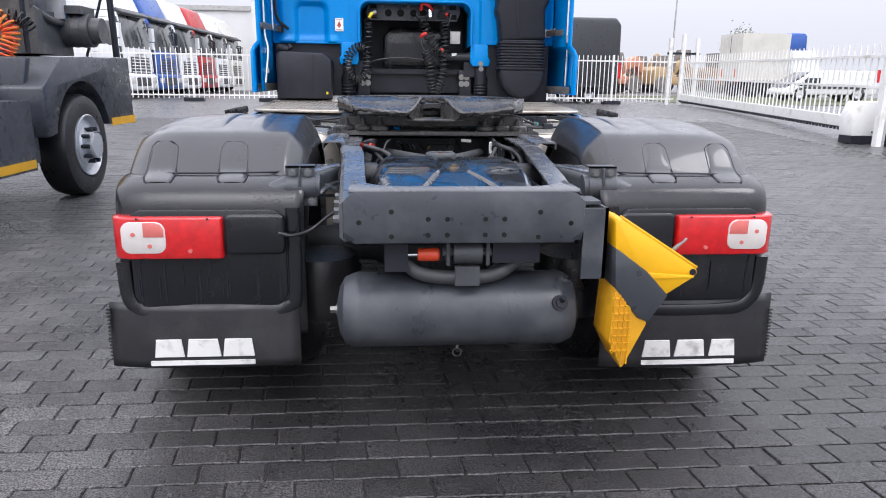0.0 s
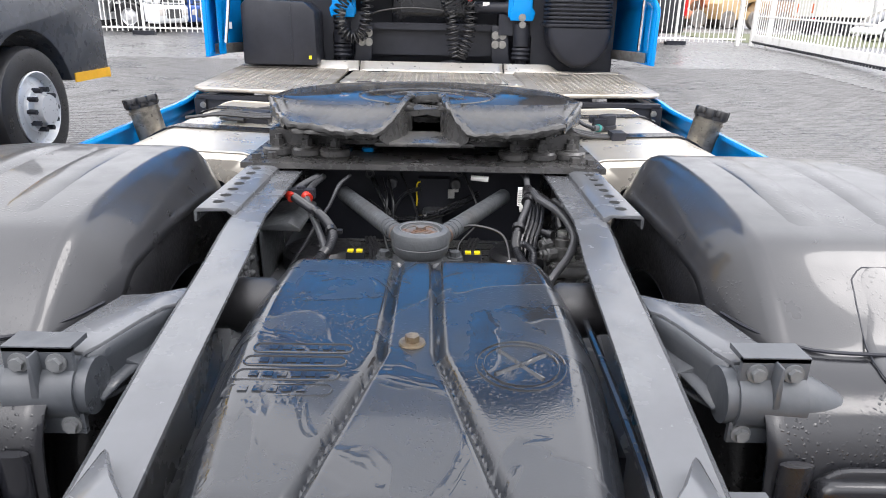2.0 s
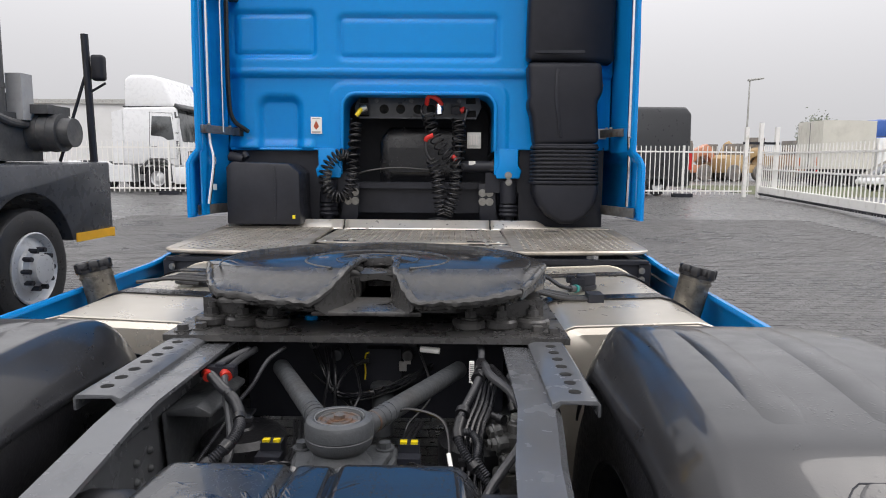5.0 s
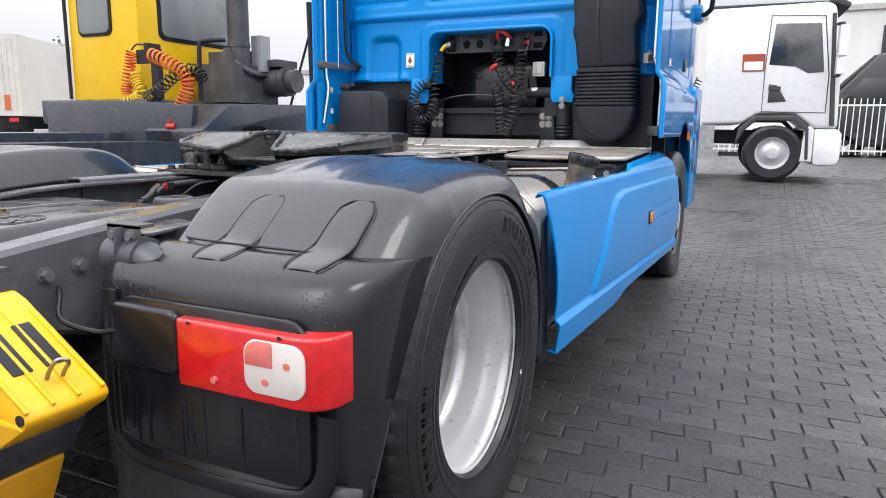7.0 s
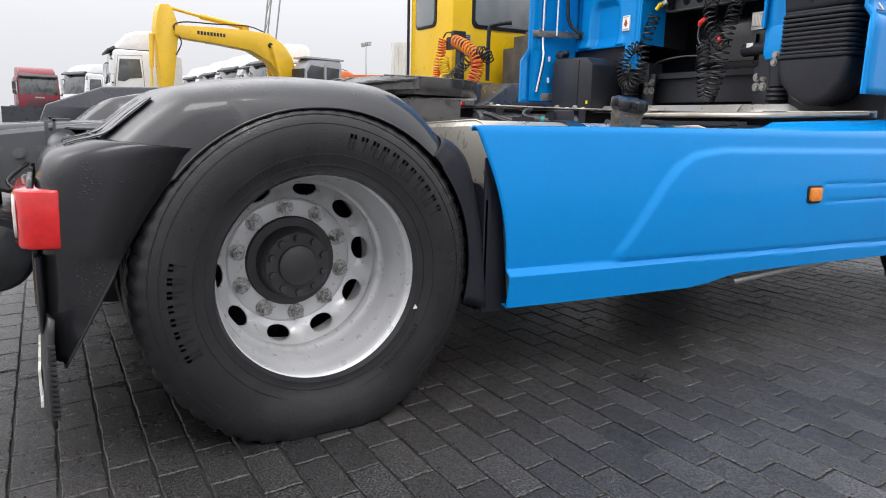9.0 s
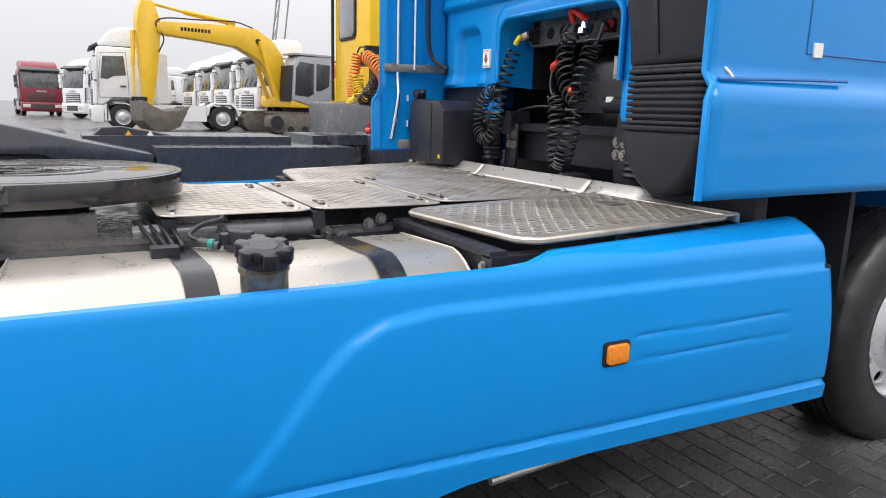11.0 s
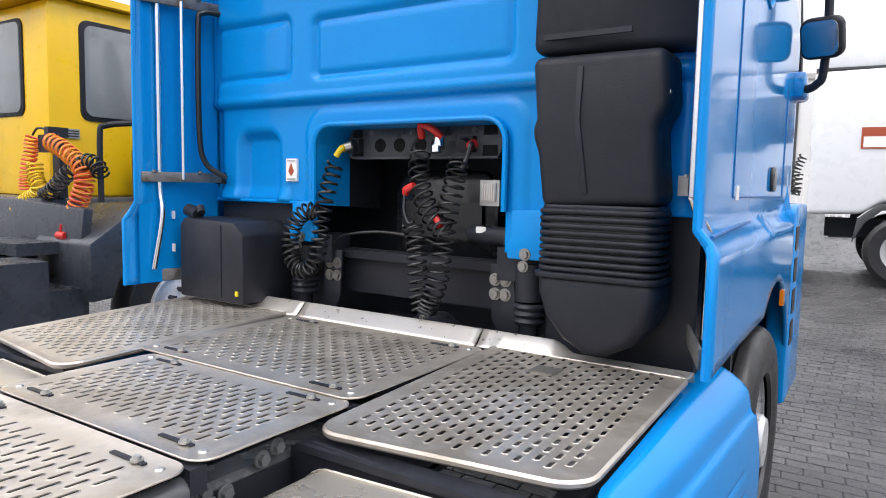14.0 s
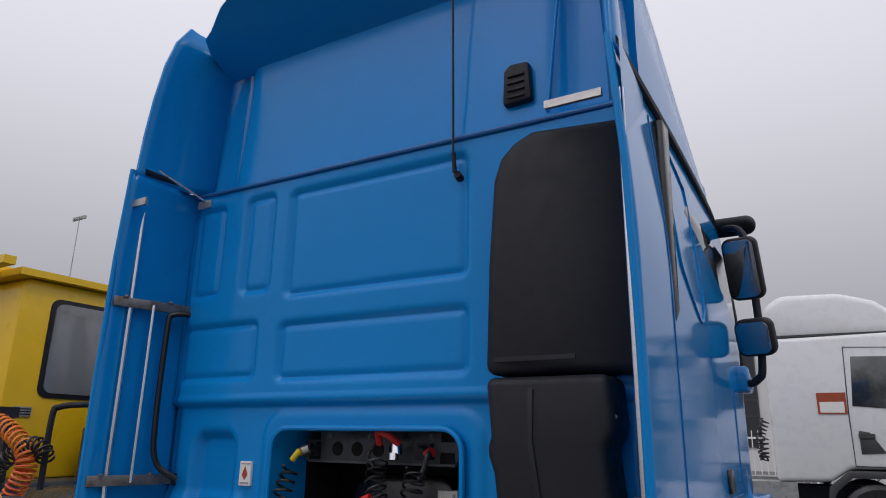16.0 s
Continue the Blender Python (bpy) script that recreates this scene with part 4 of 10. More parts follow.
for s in (1, -1):
    fx = (lambda b: b) if s > 0 else flipped
    fender = part("rear_fender", fx(shell(TOP_P)), BLACK_PL, truck, "black plastic fender beaded with rain")
    thick(fender, 0.006)
    blk = part("lamp_carrier", fx(rear_block()), CARRIER, truck, "black plastic fender tail")
    thick(blk, 0.006)
    thick(part("fender_front_leg", fx(shell(FRONT_P, x_in=0.56)), BLACK_MATT, truck), 0.006)
    for x in (0.738, 0.978):
        flat_part, gap = fender_tab(x)
        tab = part("seam_tongue", fx(flat_part), BLACK_PL, fender)
        tab.modifiers.new("round", "SUBSURF").render_levels = 2
        part("tongue_gap", fx(gap), DARK, tab)
    seam = part("seam_groove", fx(tube([(0.53, -0.379, 0.835), (0.55, -0.44, 0.836), (0.585, -0.49, 0.836), (0.64, -0.52, 0.836), (0.80, -0.527, 0.8345), (0.985, -0.523, 0.832), (1.06, -0.50, 0.818), (1.11, -0.44, 0.80), (1.132, -0.36, 0.775)], 0.0032, 6, 4)), DARK, fender)
    for x in (0.70, 0.86):
        ridge = []
        for i in range(13):
            y = lerp(-0.30, 0.18, i / 12)
            z = along([(a, b) for a, b in TOP_P], y)
            h = 0.007 * math.sin(math.pi * i / 12) ** 0.5
            ridge.append([(x - 0.04, y, z - 0.002), (x - 0.022, y, z + h), (x + 0.022, y, z + h), (x + 0.04, y, z - 0.002)])
        part("stiffening_ridge", fx(sheet(ridge)), BLACK_PL, fender)
    # recessed field and rim under the lamp
    rim_pts = [(0.535, 0.74), (0.535, 0.45), (0.56, 0.40), (0.62, 0.375), (0.82, 0.365), (1.00, 0.372), (1.06, 0.40), (1.085, 0.45), (1.09, 0.56)]
    part("panel_rim", fx(tube([(x, -0.670 + 0.012 * max(0, (x - 0.98) / 0.1), z) for x, z in rim_pts], 0.024, 12, 5)), BLACK_GLOSS, blk).data.transform(Matrix.Translation((0, -0.668, 0)) @ Matrix.Diagonal((1, 0.36, 1, 1)) @ Matrix.Translation((0, 0.668, 0)))
    part("inner_panel", fx(prism(rounded(0.56, 1.06, 0.405, 0.735, 0.05), "y", -0.676, -0.662, 0.006)), BLACK_GLOSS, blk, "glossy black panel with water streaks")
    part("blank_lamp_cover", fx(prism(rounded(0.56, 0.752, 0.588, 0.722, 0.022), "y", -0.694, -0.66, 0.010, 3)), BLACK_GLOSS, blk)
    random.seed(11 + s)
    for i in range(16):
        x = random.uniform(0.58, 1.04)
        z0 = random.uniform(0.50, 0.575)
        part("water_streak", fx(box(x, x + random.uniform(0.002, 0.005), -0.6775, -0.6755, 0.41 + random.uniform(0, 0.06), z0, 0.0008, 1)), BLACK_MATT, blk)
    # tail lamp
    plan = [(0.757, -0.655), (0.757, -0.694), (0.766, -0.703), (1.045, -0.703), (1.078, -0.696), (1.100, -0.680), (1.113, -0.655), (1.119, -0.615), (1.10, -0.60)]
    lamp = part("tail_lamp", fx(prism(plan, "z", 0.577, 0.714, 0.010, 3)), RED_LENS, truck, "red tail lamp with a clear and pale red inset")
    part("clear_inset", fx(prism(rounded(0.935, 1.073, 0.597, 0.701, 0.030, 8), "y", -0.7065, -0.699, 0.003)), WHITE_LENS, lamp)
    part("pale_inset", fx(prism([(0.939, 0.651), (1.003, 0.651), (1.003, 0.699), (0.966, 0.699), (0.948, 0.692), (0.940, 0.678)], "y", -0.7085, -0.70, 0.002)), PINK_LENS, lamp)
    for x, z in ((0.86, 0.605), (0.985, 0.622), (1.035, 0.66)):
        part("bulb_spot", fx(tube([(x, -0.7088, z), (x, -0.703, z)], 0.007, 12)), PINK_LENS, lamp)
    for x, z in ((0.80, 0.710), (1.02, 0.711), (0.82, 0.580), (1.0, 0.580)):
        part("lens_screw", fx(hexbolt((x, -0.702, z), "y", 0.004, 0.003, False, -1)), DARK, lamp)
    # mud flap with three block marks and a bar
    rows = []
    # the flap on this side hangs a little lower
    low, back = (0.044, 0.008) if s > 0 else (0.006, 0.0)
    for j in range(9):
        z = lerp(0.42, 0.203 - low, j / 8)
        rows.append([(lerp(0.525, 1.152, i / 16), -0.668 + back - 0.012 * math.sin(j / 8 * 2) + 0.02 * (abs(i / 8 - 1)) ** 3 * (1 if i > 8 else 0.3), z - 0.006 * math.sin(i / 16 * math.pi)) for i in range(17)])
    flap = part("mud_flap", fx(sheet(rows)), RUBBER_WET, truck, "black rubber mud flap with white block marks")
    thick(flap, 0.008)
    part("mark_bar", fx(box(0.678, 1.022, -0.6935 + back, -0.687 + back, 0.210 - low, 0.226 - low, 0.0006, 1)), WHITE_MARK, flap)
    xs = (0.678, 0.797, 0.925) if s > 0 else (0.678, 0.790, 0.910)
    for x, w in zip(xs, (0.105, 0.112, 0.097)):
        part("mark_block", fx(prism([(x, 0.240 - low), (x + w, 0.240 - low), (x + w * 0.92, 0.302 - low), (x + w * 0.08, 0.302 - low)], "y", -0.6935 + back, -0.687 + back, 0.0006, 1)), WHITE_MARK, flap)
    for k in range(15):
        z = 0.225 - low + 0.0125 * k
        part("edge_stud", fx(box(1.146, 1.160, -0.668 + back, -0.652 + back, z, z + 0.006, 0.0015, 1)), RUBBER_WET, flap)
    # inner side: wiring from lamp to rail
    part("lamp_cable", fx(tube([(0.58, -0.69, 0.66), (0.53, -0.705, 0.655), (0.47, -0.735, 0.68), (0.42, -0.70, 0.715), (0.39, -0.68, 0.73)], 0.006, 8, 6)), CABLE, truck)


# --- wheels
HUB = (0.010, 0.449)
SIDEWALL = [(0.288, 0.02), (0.297, 0.004), (0.312, 0.004), (0.335, -0.003), (0.365, -0.008), (0.40, -0.010), (0.435, -0.005), (0.460, 0.006), (0.478, 0.018), (0.487, 0.030)]


def tyre_mesh(x0, x1, radius=0.493, lugs=True, seg=180):
    w = x1 - x0
    prof = SIDEWALL + [(radius, 0.044)]
    ribs = []
    for a, b in ((0.26, 0.29), (0.40, 0.43), (0.57, 0.60), (0.71, 0.74)):
        ribs += [(radius + 0.001, a * w), (radius - 0.013, a * w + 0.002), (radius - 0.013, b * w), (radius + 0.001, b * w + 0.002)]
    full = [(r, h) for r, h in prof] + [(r, h) for r, h in ribs] + [(r, w - h) for r, h in reversed(prof)]
    bm = lathe([(r, x0 + h) for r, h in full], (0, HUB[0], HUB[1]), "x", seg)
    if lugs:
        for v in bm.verts:
            d = math.hypot(v.co.y - HUB[0], v.co.z - HUB[1])
            if d > 0.457 and (v.co.x > x1 - 0.07 or v.co.x < x0 + 0.07):
                k = round(math.atan2(v.co.z - HUB[1], v.co.y - HUB[0]) / TAU * seg) % 3
                if k == 0:
                    f = 1 - 0.007 / d * (1 if d > 0.475 else 0.4)
                    v.co.y, v.co.z = HUB[0] + (v.co.y - HUB[0]) * f, HUB[1] + (v.co.z - HUB[1]) * f
    # the weight flattens the tread and pushes the sidewalls out
    for v in bm.verts:
        squash = max(0, 1 - v.co.z / 0.13)
        if v.co.x > x1 - 0.05:
            v.co.x += 0.022 * squash
        elif v.co.x < x0 + 0.05:
            v.co.x -= 0.022 * squash
        v.co.z = max(v.co.z, 0.003)
    return bm


def sidewall(r, x1=1.141):
    return x1 - along(SIDEWALL, r)


def disc_with_holes(x, r0, r1, rc, rh, n=10, cone=0.02, phase=0.0):
    """The wheel disc: a dished ring with oval vent holes through it; rh: their half width along and across the ring."""
    v, f = [], []
    def depth(r):
        return x + cone * ((r - r0) / (r1 - r0)) ** 1.6 if r > r0 else x
    for k in range(n):
        a0, a1 = TAU * (k - 0.5) / n + phase, TAU * (k + 0.5) / n + phase
        edge = []
        m = 8
        for i in range(m):
            edge.append((r0, lerp(a0, a1, i / m)))
        for i in range(m):
            edge.append((lerp(r0, r1, i / m), a1))
        for i in range(m):
            edge.append((r1, lerp(a1, a0, i / m)))
        for i in range(m):
            edge.append((lerp(r1, r0, i / m), a0))
        am = (a0 + a1) / 2
        out, along_ = Vector((math.cos(am), math.sin(am))), Vector((-math.sin(am), math.cos(am)))
        base = len(v)
        cnt = len(edge)
        c = out * rc
        outer = [Vector((r * math.cos(a), r * math.sin(a))) for r, a in edge]
        v += [(depth(r), p[0], p[1]) for (r, a), p in zip(edge, outer)]
        for q, dx in ((1.10, 0.0), (1.0, -0.003), (1.0, -0.014)):
            for p in outer:
                t = math.atan2((p - c).dot(out), (p - c).dot(along_))
                w = c + along_ * (rh[0] * q * math.cos(t)) + out * (rh[1] * q * math.sin(t))
                v.append((depth(w.length) + dx, w[0], w[1]))
        for ring in range(3):
            o = base + ring * cnt
            f += [(o + i, o + (i + 1) % cnt, o + cnt + (i + 1) % cnt, o + cnt + i) for i in range(cnt)]
    bm = shape([(a, b + HUB[0], c + HUB[1]) for a, b, c in v], f)
    bmesh.ops.remove_doubles(bm, verts=bm.verts, dist=1e-5)
    bmesh.ops.recalc_face_normals(bm, faces=bm.faces)
    return bm


NUT = material("weathered_wheel_nut", (0.40, 0.40, 0.395), 0.30, 0.85, vary=0.25, scale=40, second=(0.12, 0.11, 0.10), second_amount=0.35, second_scale=60)
HX = (0, HUB[0], HUB[1])
NECK = material("tarnished_tank_neck", (0.20, 0.185, 0.16), 0.34, 0.7, vary=0.2, scale=16, second=(0.09, 0.085, 0.075), second_amount=0.45, second_scale=22, second_rough=0.5)
HUB_BLACK = material("dull_black_hub_paint", (0.028, 0.028, 0.03), 0.45, vary=0.25, scale=20, bump=0.15, bump_scale=80)
for s in (1, -1):
    fx = (lambda b: b) if s > 0 else flipped
    wheel = part("rear_wheel", fx(lathe([(0.286, 1.112), (0.292, 1.117), (0.298, 1.115), (0.300, 1.106), (0.292, 1.100), (0.286, 1.092), (0.282, 1.075), (0.280, 1.05), (0.274, 1.034), (0.269, 1.015), (0.266, 0.975), (0.262, 0.957), (0.255, 0.950), (0.250, 0.942),
                                           (0.2495, 0.926), (0.255, 0.919), (0.260, 0.905), (0.262, 0.86), (0.262, 0.80)], HX, "x", 96)),
                 RIM, truck, "silver steel wheel with a deep dish")
    part("outer_tyre", fx(tyre_mesh(0.866, 1.141)), RUBBER, wheel, "worn black truck tyre, damp at the tread")
    part("inner_tyre", fx(tyre_mesh(0.535, 0.815, lugs=False, seg=64)), RUBBER, wheel)
    part("inner_rim", fx(lathe([(0.292, 0.54), (0.298, 0.545), (0.28, 0.56), (0.262, 0.60), (0.262, 0.70), (0.18, 0.72), (0.16, 0.80)], HX, "x", 48)), DARK, wheel)
    part("wheel_disc", fx(disc_with_holes(0.838, 0.198, 0.2625, 0.2315, (0.0375, 0.0225), 10, 0.055, radians(6.5))), RIM, wheel)
    part("disc_face", fx(lathe([(0.105, 0.840), (0.13, 0.843), (0.188, 0.843), (0.194, 0.8415), (0.200, 0.836)], HX, "x", 60)), RIM, wheel)
    part("hub", fx(lathe([(0.141, 0.80), (0.141, 0.850), (0.137, 0.856), (0.112, 0.858), (0.106, 0.88), (0.103, 0.912), (0.098, 0.919), (0.062, 0.920), (0.060, 0.932), (0.054, 0.936), (0.0, 0.937)], HX, "x", 48)), HUB_BLACK, wheel, "black hub with a ring of bolts")
    for k in range(10):
        a = TAU * (k + 0.5) / 10
        part("hub_bolt", fx(hexbolt((0.916, HUB[0] + 0.084 * math.cos(a), HUB[1] + 0.084 * math.sin(a)), "x", 0.0115, 0.014)), HUB_BLACK, wheel)
        a = TAU * k / 10 + radians(23)
        y, z = HUB[0] + 0.1675 * math.cos(a), HUB[1] + 0.1675 * math.sin(a)
        nut = merged(hexbolt((0.843, y, z), "x", 0.0185, 0.024), tube([(0.862, y, z), (0.890, y, z)], 0.0115, 12))
        part("wheel_nut", fx(nut), NUT, wheel)
    for r in (0.318, 0.347, 0.428, 0.452):
        x = sidewall(r)
        part("sidewall_ring", fx(lathe([(r - 0.0025, x - 0.004), (r - 0.001, x + 0.0016), (r + 0.001, x + 0.0016), (r + 0.0025, x - 0.004)], HX, "x", 120)), RUBBER, wheel)
    part("sidewall_mark", fx(prism([(0.292, 0.332), (0.307, 0.332), (0.2995, 0.346)], "x", sidewall(0.315), sidewall(0.315) + 0.003, 0.0004, 1)), WHITE_MARK, wheel)
    # raised lettering, too worn to read, in two sizes
    for start, count, step_, w, h, r in ((78, 11, -5.0, 0.022, 0.042, 0.388), (286, 9, -4.2, 0.017, 0.034, 0.392), (205, 8, -5.0, 0.022, 0.042, 0.388), (140, 16, -2.1, 0.008, 0.012, 0.335), (330, 14, -2.1, 0.008, 0.012, 0.335)):
        for k in range(count):
            a = radians(start + step_ * k)
            bm = merged(box(-0.003, 0.0016, -h / 2, h / 2, -w / 2, -w / 2 + w * 0.28, 0.0006, 1), box(-0.003, 0.0016, (-h / 2, h * 0.18, -h * 0.14)[k % 3], h / 2, w * (0.05, 0.12, 0.02)[k % 3], w * 0.38, 0.0006, 1), box(-0.003, 0.0016, h * 0.22, h / 2, -w / 2, w * 0.36, 0.0006, 1))
            bmesh.ops.rotate(bm, verts=bm.verts, cent=(0, 0, 0), matrix=Matrix.Rotation(a, 3, "X"))
            bmesh.ops.translate(bm, verts=bm.verts, vec=(sidewall(r), HUB[0] + r * math.cos(a), HUB[1] + r * math.sin(a)))
            part("raised_letter", fx(bm), LETTERING, wheel)
    # front wheel
    move = lambda b: (bmesh.ops.translate(b, verts=b.verts, vec=(0.04, 3.80, 0)), b)[1]
    fw = part("front_wheel", fx(move(lathe([(0.286, 1.112), (0.292, 1.116), (0.297, 1.113), (0.298, 1.104), (0.289, 1.098), (0.279, 1.085), (0.268, 1.05), (0.258, 1.06), (0.25, 1.08)], HX, "x", 56))), RIM, truck, "silver steel front wheel")
    part("tyre", fx(move(tyre_mesh(0.84, 1.148, seg=72))), RUBBER, fw)
    part("wheel_disc", fx(move(disc_with_holes(1.085, 0.185, 0.252, 0.222, (0.030, 0.026), 10, -0.01))), RIM, fw)
    part("hub", fx(move(lathe([(0.187, 1.085), (0.16, 1.10), (0.12, 1.105), (0.118, 1.14), (0.10, 1.16), (0.0, 1.165)], HX, "x", 40))), RIM, fw)
    part("inside_drum", fx(move(lathe([(0.28, 1.05), (0.27, 0.90), (0.0, 0.90)], HX, "x", 32))), DARK, fw)
part("front_axle_beam", box(-0.85, 0.85, 3.74, 3.86, 0.36, 0.52, 0.02), DARK, truck)

# --- air tank, tow member and the chock's bracket under the tail
tank = part("air_tank", lathe([(0, -0.388), (0.03, -0.387), (0.075, -0.378), (0.105, -0.362), (0.118, -0.335), (0.12, -0.325), (0.1215, -0.32), (0.1215, -0.31), (0.12, -0.305), (0.12, 0.305), (0.1215, 0.31), (0.1215, 0.32),
                              (0.12, 0.325), (0.118, 0.335), (0.105, 0.362), (0.075, 0.378), (0.03, 0.387), (0, 0.388)], (0.0, -0.80, 0.432), "x", 48), FRAME_GREY, truck, "grey painted air reservoir")
part("end_plug", merged(tube([(-0.386, -0.80, 0.432), (-0.41, -0.80, 0.432)], 0.012, 6), tube([(-0.384, -0.80, 0.432), (-0.392, -0.80, 0.432)], 0.018, 16)), BOLT, tank)
part("drain_ring", merged(tube([(0, -0.80, 0.315), (0, -0.80, 0.295)], 0.006, 10), tube([(0.014 * math.cos(TAU * k / 16), -0.80, 0.278 + 0.014 * math.sin(TAU * k / 16)) for k in range(17)], 0.0022, 6)), BOLT, tank)
part("valve", merged(tube([(0.305, -0.912, 0.482), (0.305, -0.93, 0.488)], 0.024, 16), tube([(0.305, -0.925, 0.487), (0.305, -0.94, 0.492)], 0.016, 6), tube([(0.305, -0.93, 0.49), (0.31, -0.945, 0.51)], 0.009, 10)), DARK, tank)
for x in (-0.09, 0.09):
    part("tank_strap_tab", box(x - 0.006, x + 0.006, -0.82, -0.78, 0.545, 0.60, 0.002), DARK, tank)
bar = part("stabiliser_bar", tube([(-0.17, -0.86, 0.60), (-0.13, -0.88, 0.575), (-0.06, -0.885, 0.562), (0.06, -0.885, 0.562), (0.12, -0.88, 0.575), (0.17, -0.86, 0.605)], 0.022, 16, 6), CAST, truck, "grey bent bar")
part("bar_bush", merged(tube([(-0.028, -0.90, 0.645), (0.058, -0.90, 0.645)], 0.036, 24), box(-0.022, 0.052, -0.925, -0.885, 0.545, 0.605, 0.006)), CAST, bar, "grey clamp and bush")
part("bush_pin", tube([(-0.06, -0.90, 0.645), (0.09, -0.90, 0.645)], 0.013, 6), BOLT_GREY, bar)
for s in (-0.045, 0.075):
    part("hanger", box(s - 0.005, s + 0.005, -0.93, -0.86, 0.61, 0.70, 0.002), FRAME_GREY, bar)
part("hanger_plate", box(-0.11, 0.14, -0.93, -0.86, 0.682, 0.69, 0.002), FRAME_GREY, bar)
pin = part("socket_plug", merged(lathe([(0, -0.135), (0.017, -0.135), (0.020, -0.13), (0.021, -0.075), (0.017, -0.07), (0, -0.07)], (0, -0.90, 0.638), "x", 24)), ORANGE_RED, truck, "red socket plug on a bright pin")
part("pin", tube([(-0.165, -0.90, 0.638), (-0.13, -0.90, 0.638)], 0.006, 10), CHROME, pin)
part("socket_box", box(-0.235, -0.165, -0.92, -0.82, 0.59, 0.675, 0.012), DARK, truck)
part("control_box", box(0.09, 0.235, -0.92, -0.80, 0.615, 0.685, 0.01), DARK, truck)
part("chock_bracket", merged(box(0.352, 0.425, -0.965, -0.955, 0.575, 0.79, 0.004), box(0.415, 0.425, -0.965, -0.80, 0.575, 0.79, 0.004), box(0.36, 0.42, -0.90, -0.80, 0.79, 0.80, 0.002)), FRAME_GREY, truck, "folded grey bracket plate")
for s in (1, -1):
    part("air_bellows", lathe([(0, 0.30), (0.13, 0.31), (0.145, 0.36), (0.14, 0.42), (0.145, 0.47), (0.13, 0.53), (0, 0.54)], (s * 0.47, -0.45, 0), "z", 24), RUBBER, truck)
part("rear_cross_member", box(-0.34, 0.34, -0.55, -0.42, 0.58, 0.66, 0.01), DARK, truck)
part("mid_cross_member", box(-0.36, 0.36, 0.62, 0.74, 0.62, 0.86, 0.01), DARK, truck)
part("underbody_tray", box(-0.42, 0.42, 0.74, 2.9, 0.60, 0.62, 0.01), DARK, truck)


# --- side skirts
SK_TOP = [(0.505, 0.878), (0.64, 0.880), (1.78, 0.890), (1.86, 0.896), (1.95, 0.918), (2.99, 0.955), (3.03, 0.955)]
SK_BOT = [(0.625, 0.298), (1.05, 0.292), (1.45, 0.288), (1.56, 0.298), (1.66, 0.318), (1.74, 0.326), (2.2, 0.326), (3.11, 0.322)]


def skirt_x(y, z):
    x = 1.128 + 0.040 * (y - 0.5) + 0.030 * math.sin((min(max(z, 0.28), 0.9) - 0.28) / 0.62 * math.pi)
    low = lerp(0.425, 0.392, (y - 0.6) / 2.5)
    x += 0.022 * min(1, max(0, (low - z) / 0.018))
    # raised field that starts in a bow
    arch = along([(1.06, 0.44), (1.12, 0.50), (1.20, 0.60), (1.27, 0.69), (1.34, 0.755), (1.43, 0.80), (1.58, 0.818), (3.2, 0.814)], y) if y > 1.06 else 0
    if y > 1.06 and z < arch:
        x += 0.014 * min(1, (arch - z) / 0.018) * min(1, max(0, z - low + 0.01) / 0.02) * min(1, (y - 1.06) / 0.04)
    for zc in (0.668, 0.597):
        if 2.20 < y < 2.86:
            x -= 0.005 * math.exp(-((z - zc) / 0.006) ** 2)
    x -= 0.03 * max(0, (z - 0.86) / 0.05) ** 2 if z > 0.86 else 0
    return x


def skirt():
    rows = []
    for i in range(161):
        u = i / 160
        row = []
        for j in range(73):
            v = j / 72
            yb, yt = lerp(0.625, 3.11, u), lerp(0.505, 3.03, u)
            bow = -0.035 * math.sin(v * math.pi) * (1 - u) ** 8 * -1
            y = lerp(yb, yt, v) + bow
            z = lerp(along(SK_BOT, y if u < 1 else 3.11), along(SK_TOP, y), v)
            row.append((skirt_x(y, z), y, z))
        t = row[-1]
        row.append((t[0] - 0.02, t[1], t[2] + 0.002))
        row.append((t[0] - 0.028, t[1], t[2] - 0.012))
        b = row[0]
        rows.append([(b[0] - 0.03, b[1], b[2] + 0.004)] + row)
    return sheet(rows)


for s, sk in zip((1, -1), both("side_skirt", skirt, BLUE, "bright blue plastic side skirt with raised field")):
    thick(sk, 0.006, 1)
    mk = part("side_marker", prism(rounded(2.085, 2.165, 0.600, 0.658, 0.012), "x", s * (skirt_x(2.12, 0.63) - 0.004), s * (skirt_x(2.12, 0.63) + 0.014), 0.005), AMBER, sk, "amber side marker lamp")
    part("marker_base", prism(rounded(2.075, 2.175, 0.592, 0.666, 0.014), "x", s * (skirt_x(2.12, 0.63) - 0.006), s * (skirt_x(2.12, 0.63) + 0.004), 0.003), BLACK_MATT, sk)
    part("skirt_hole", tube([(s * (skirt_x(3.03, 0.80) + 0.001), 3.045, 0.800), (s * 1.2, 3.045, 0.800)], 0.014, 14), DARK, sk)
    part("step_bar", tube([(s * 1.14, 1.78, 0.27), (s * 1.14, 2.4, 0.30)], 0.014, 10), GALV, truck)

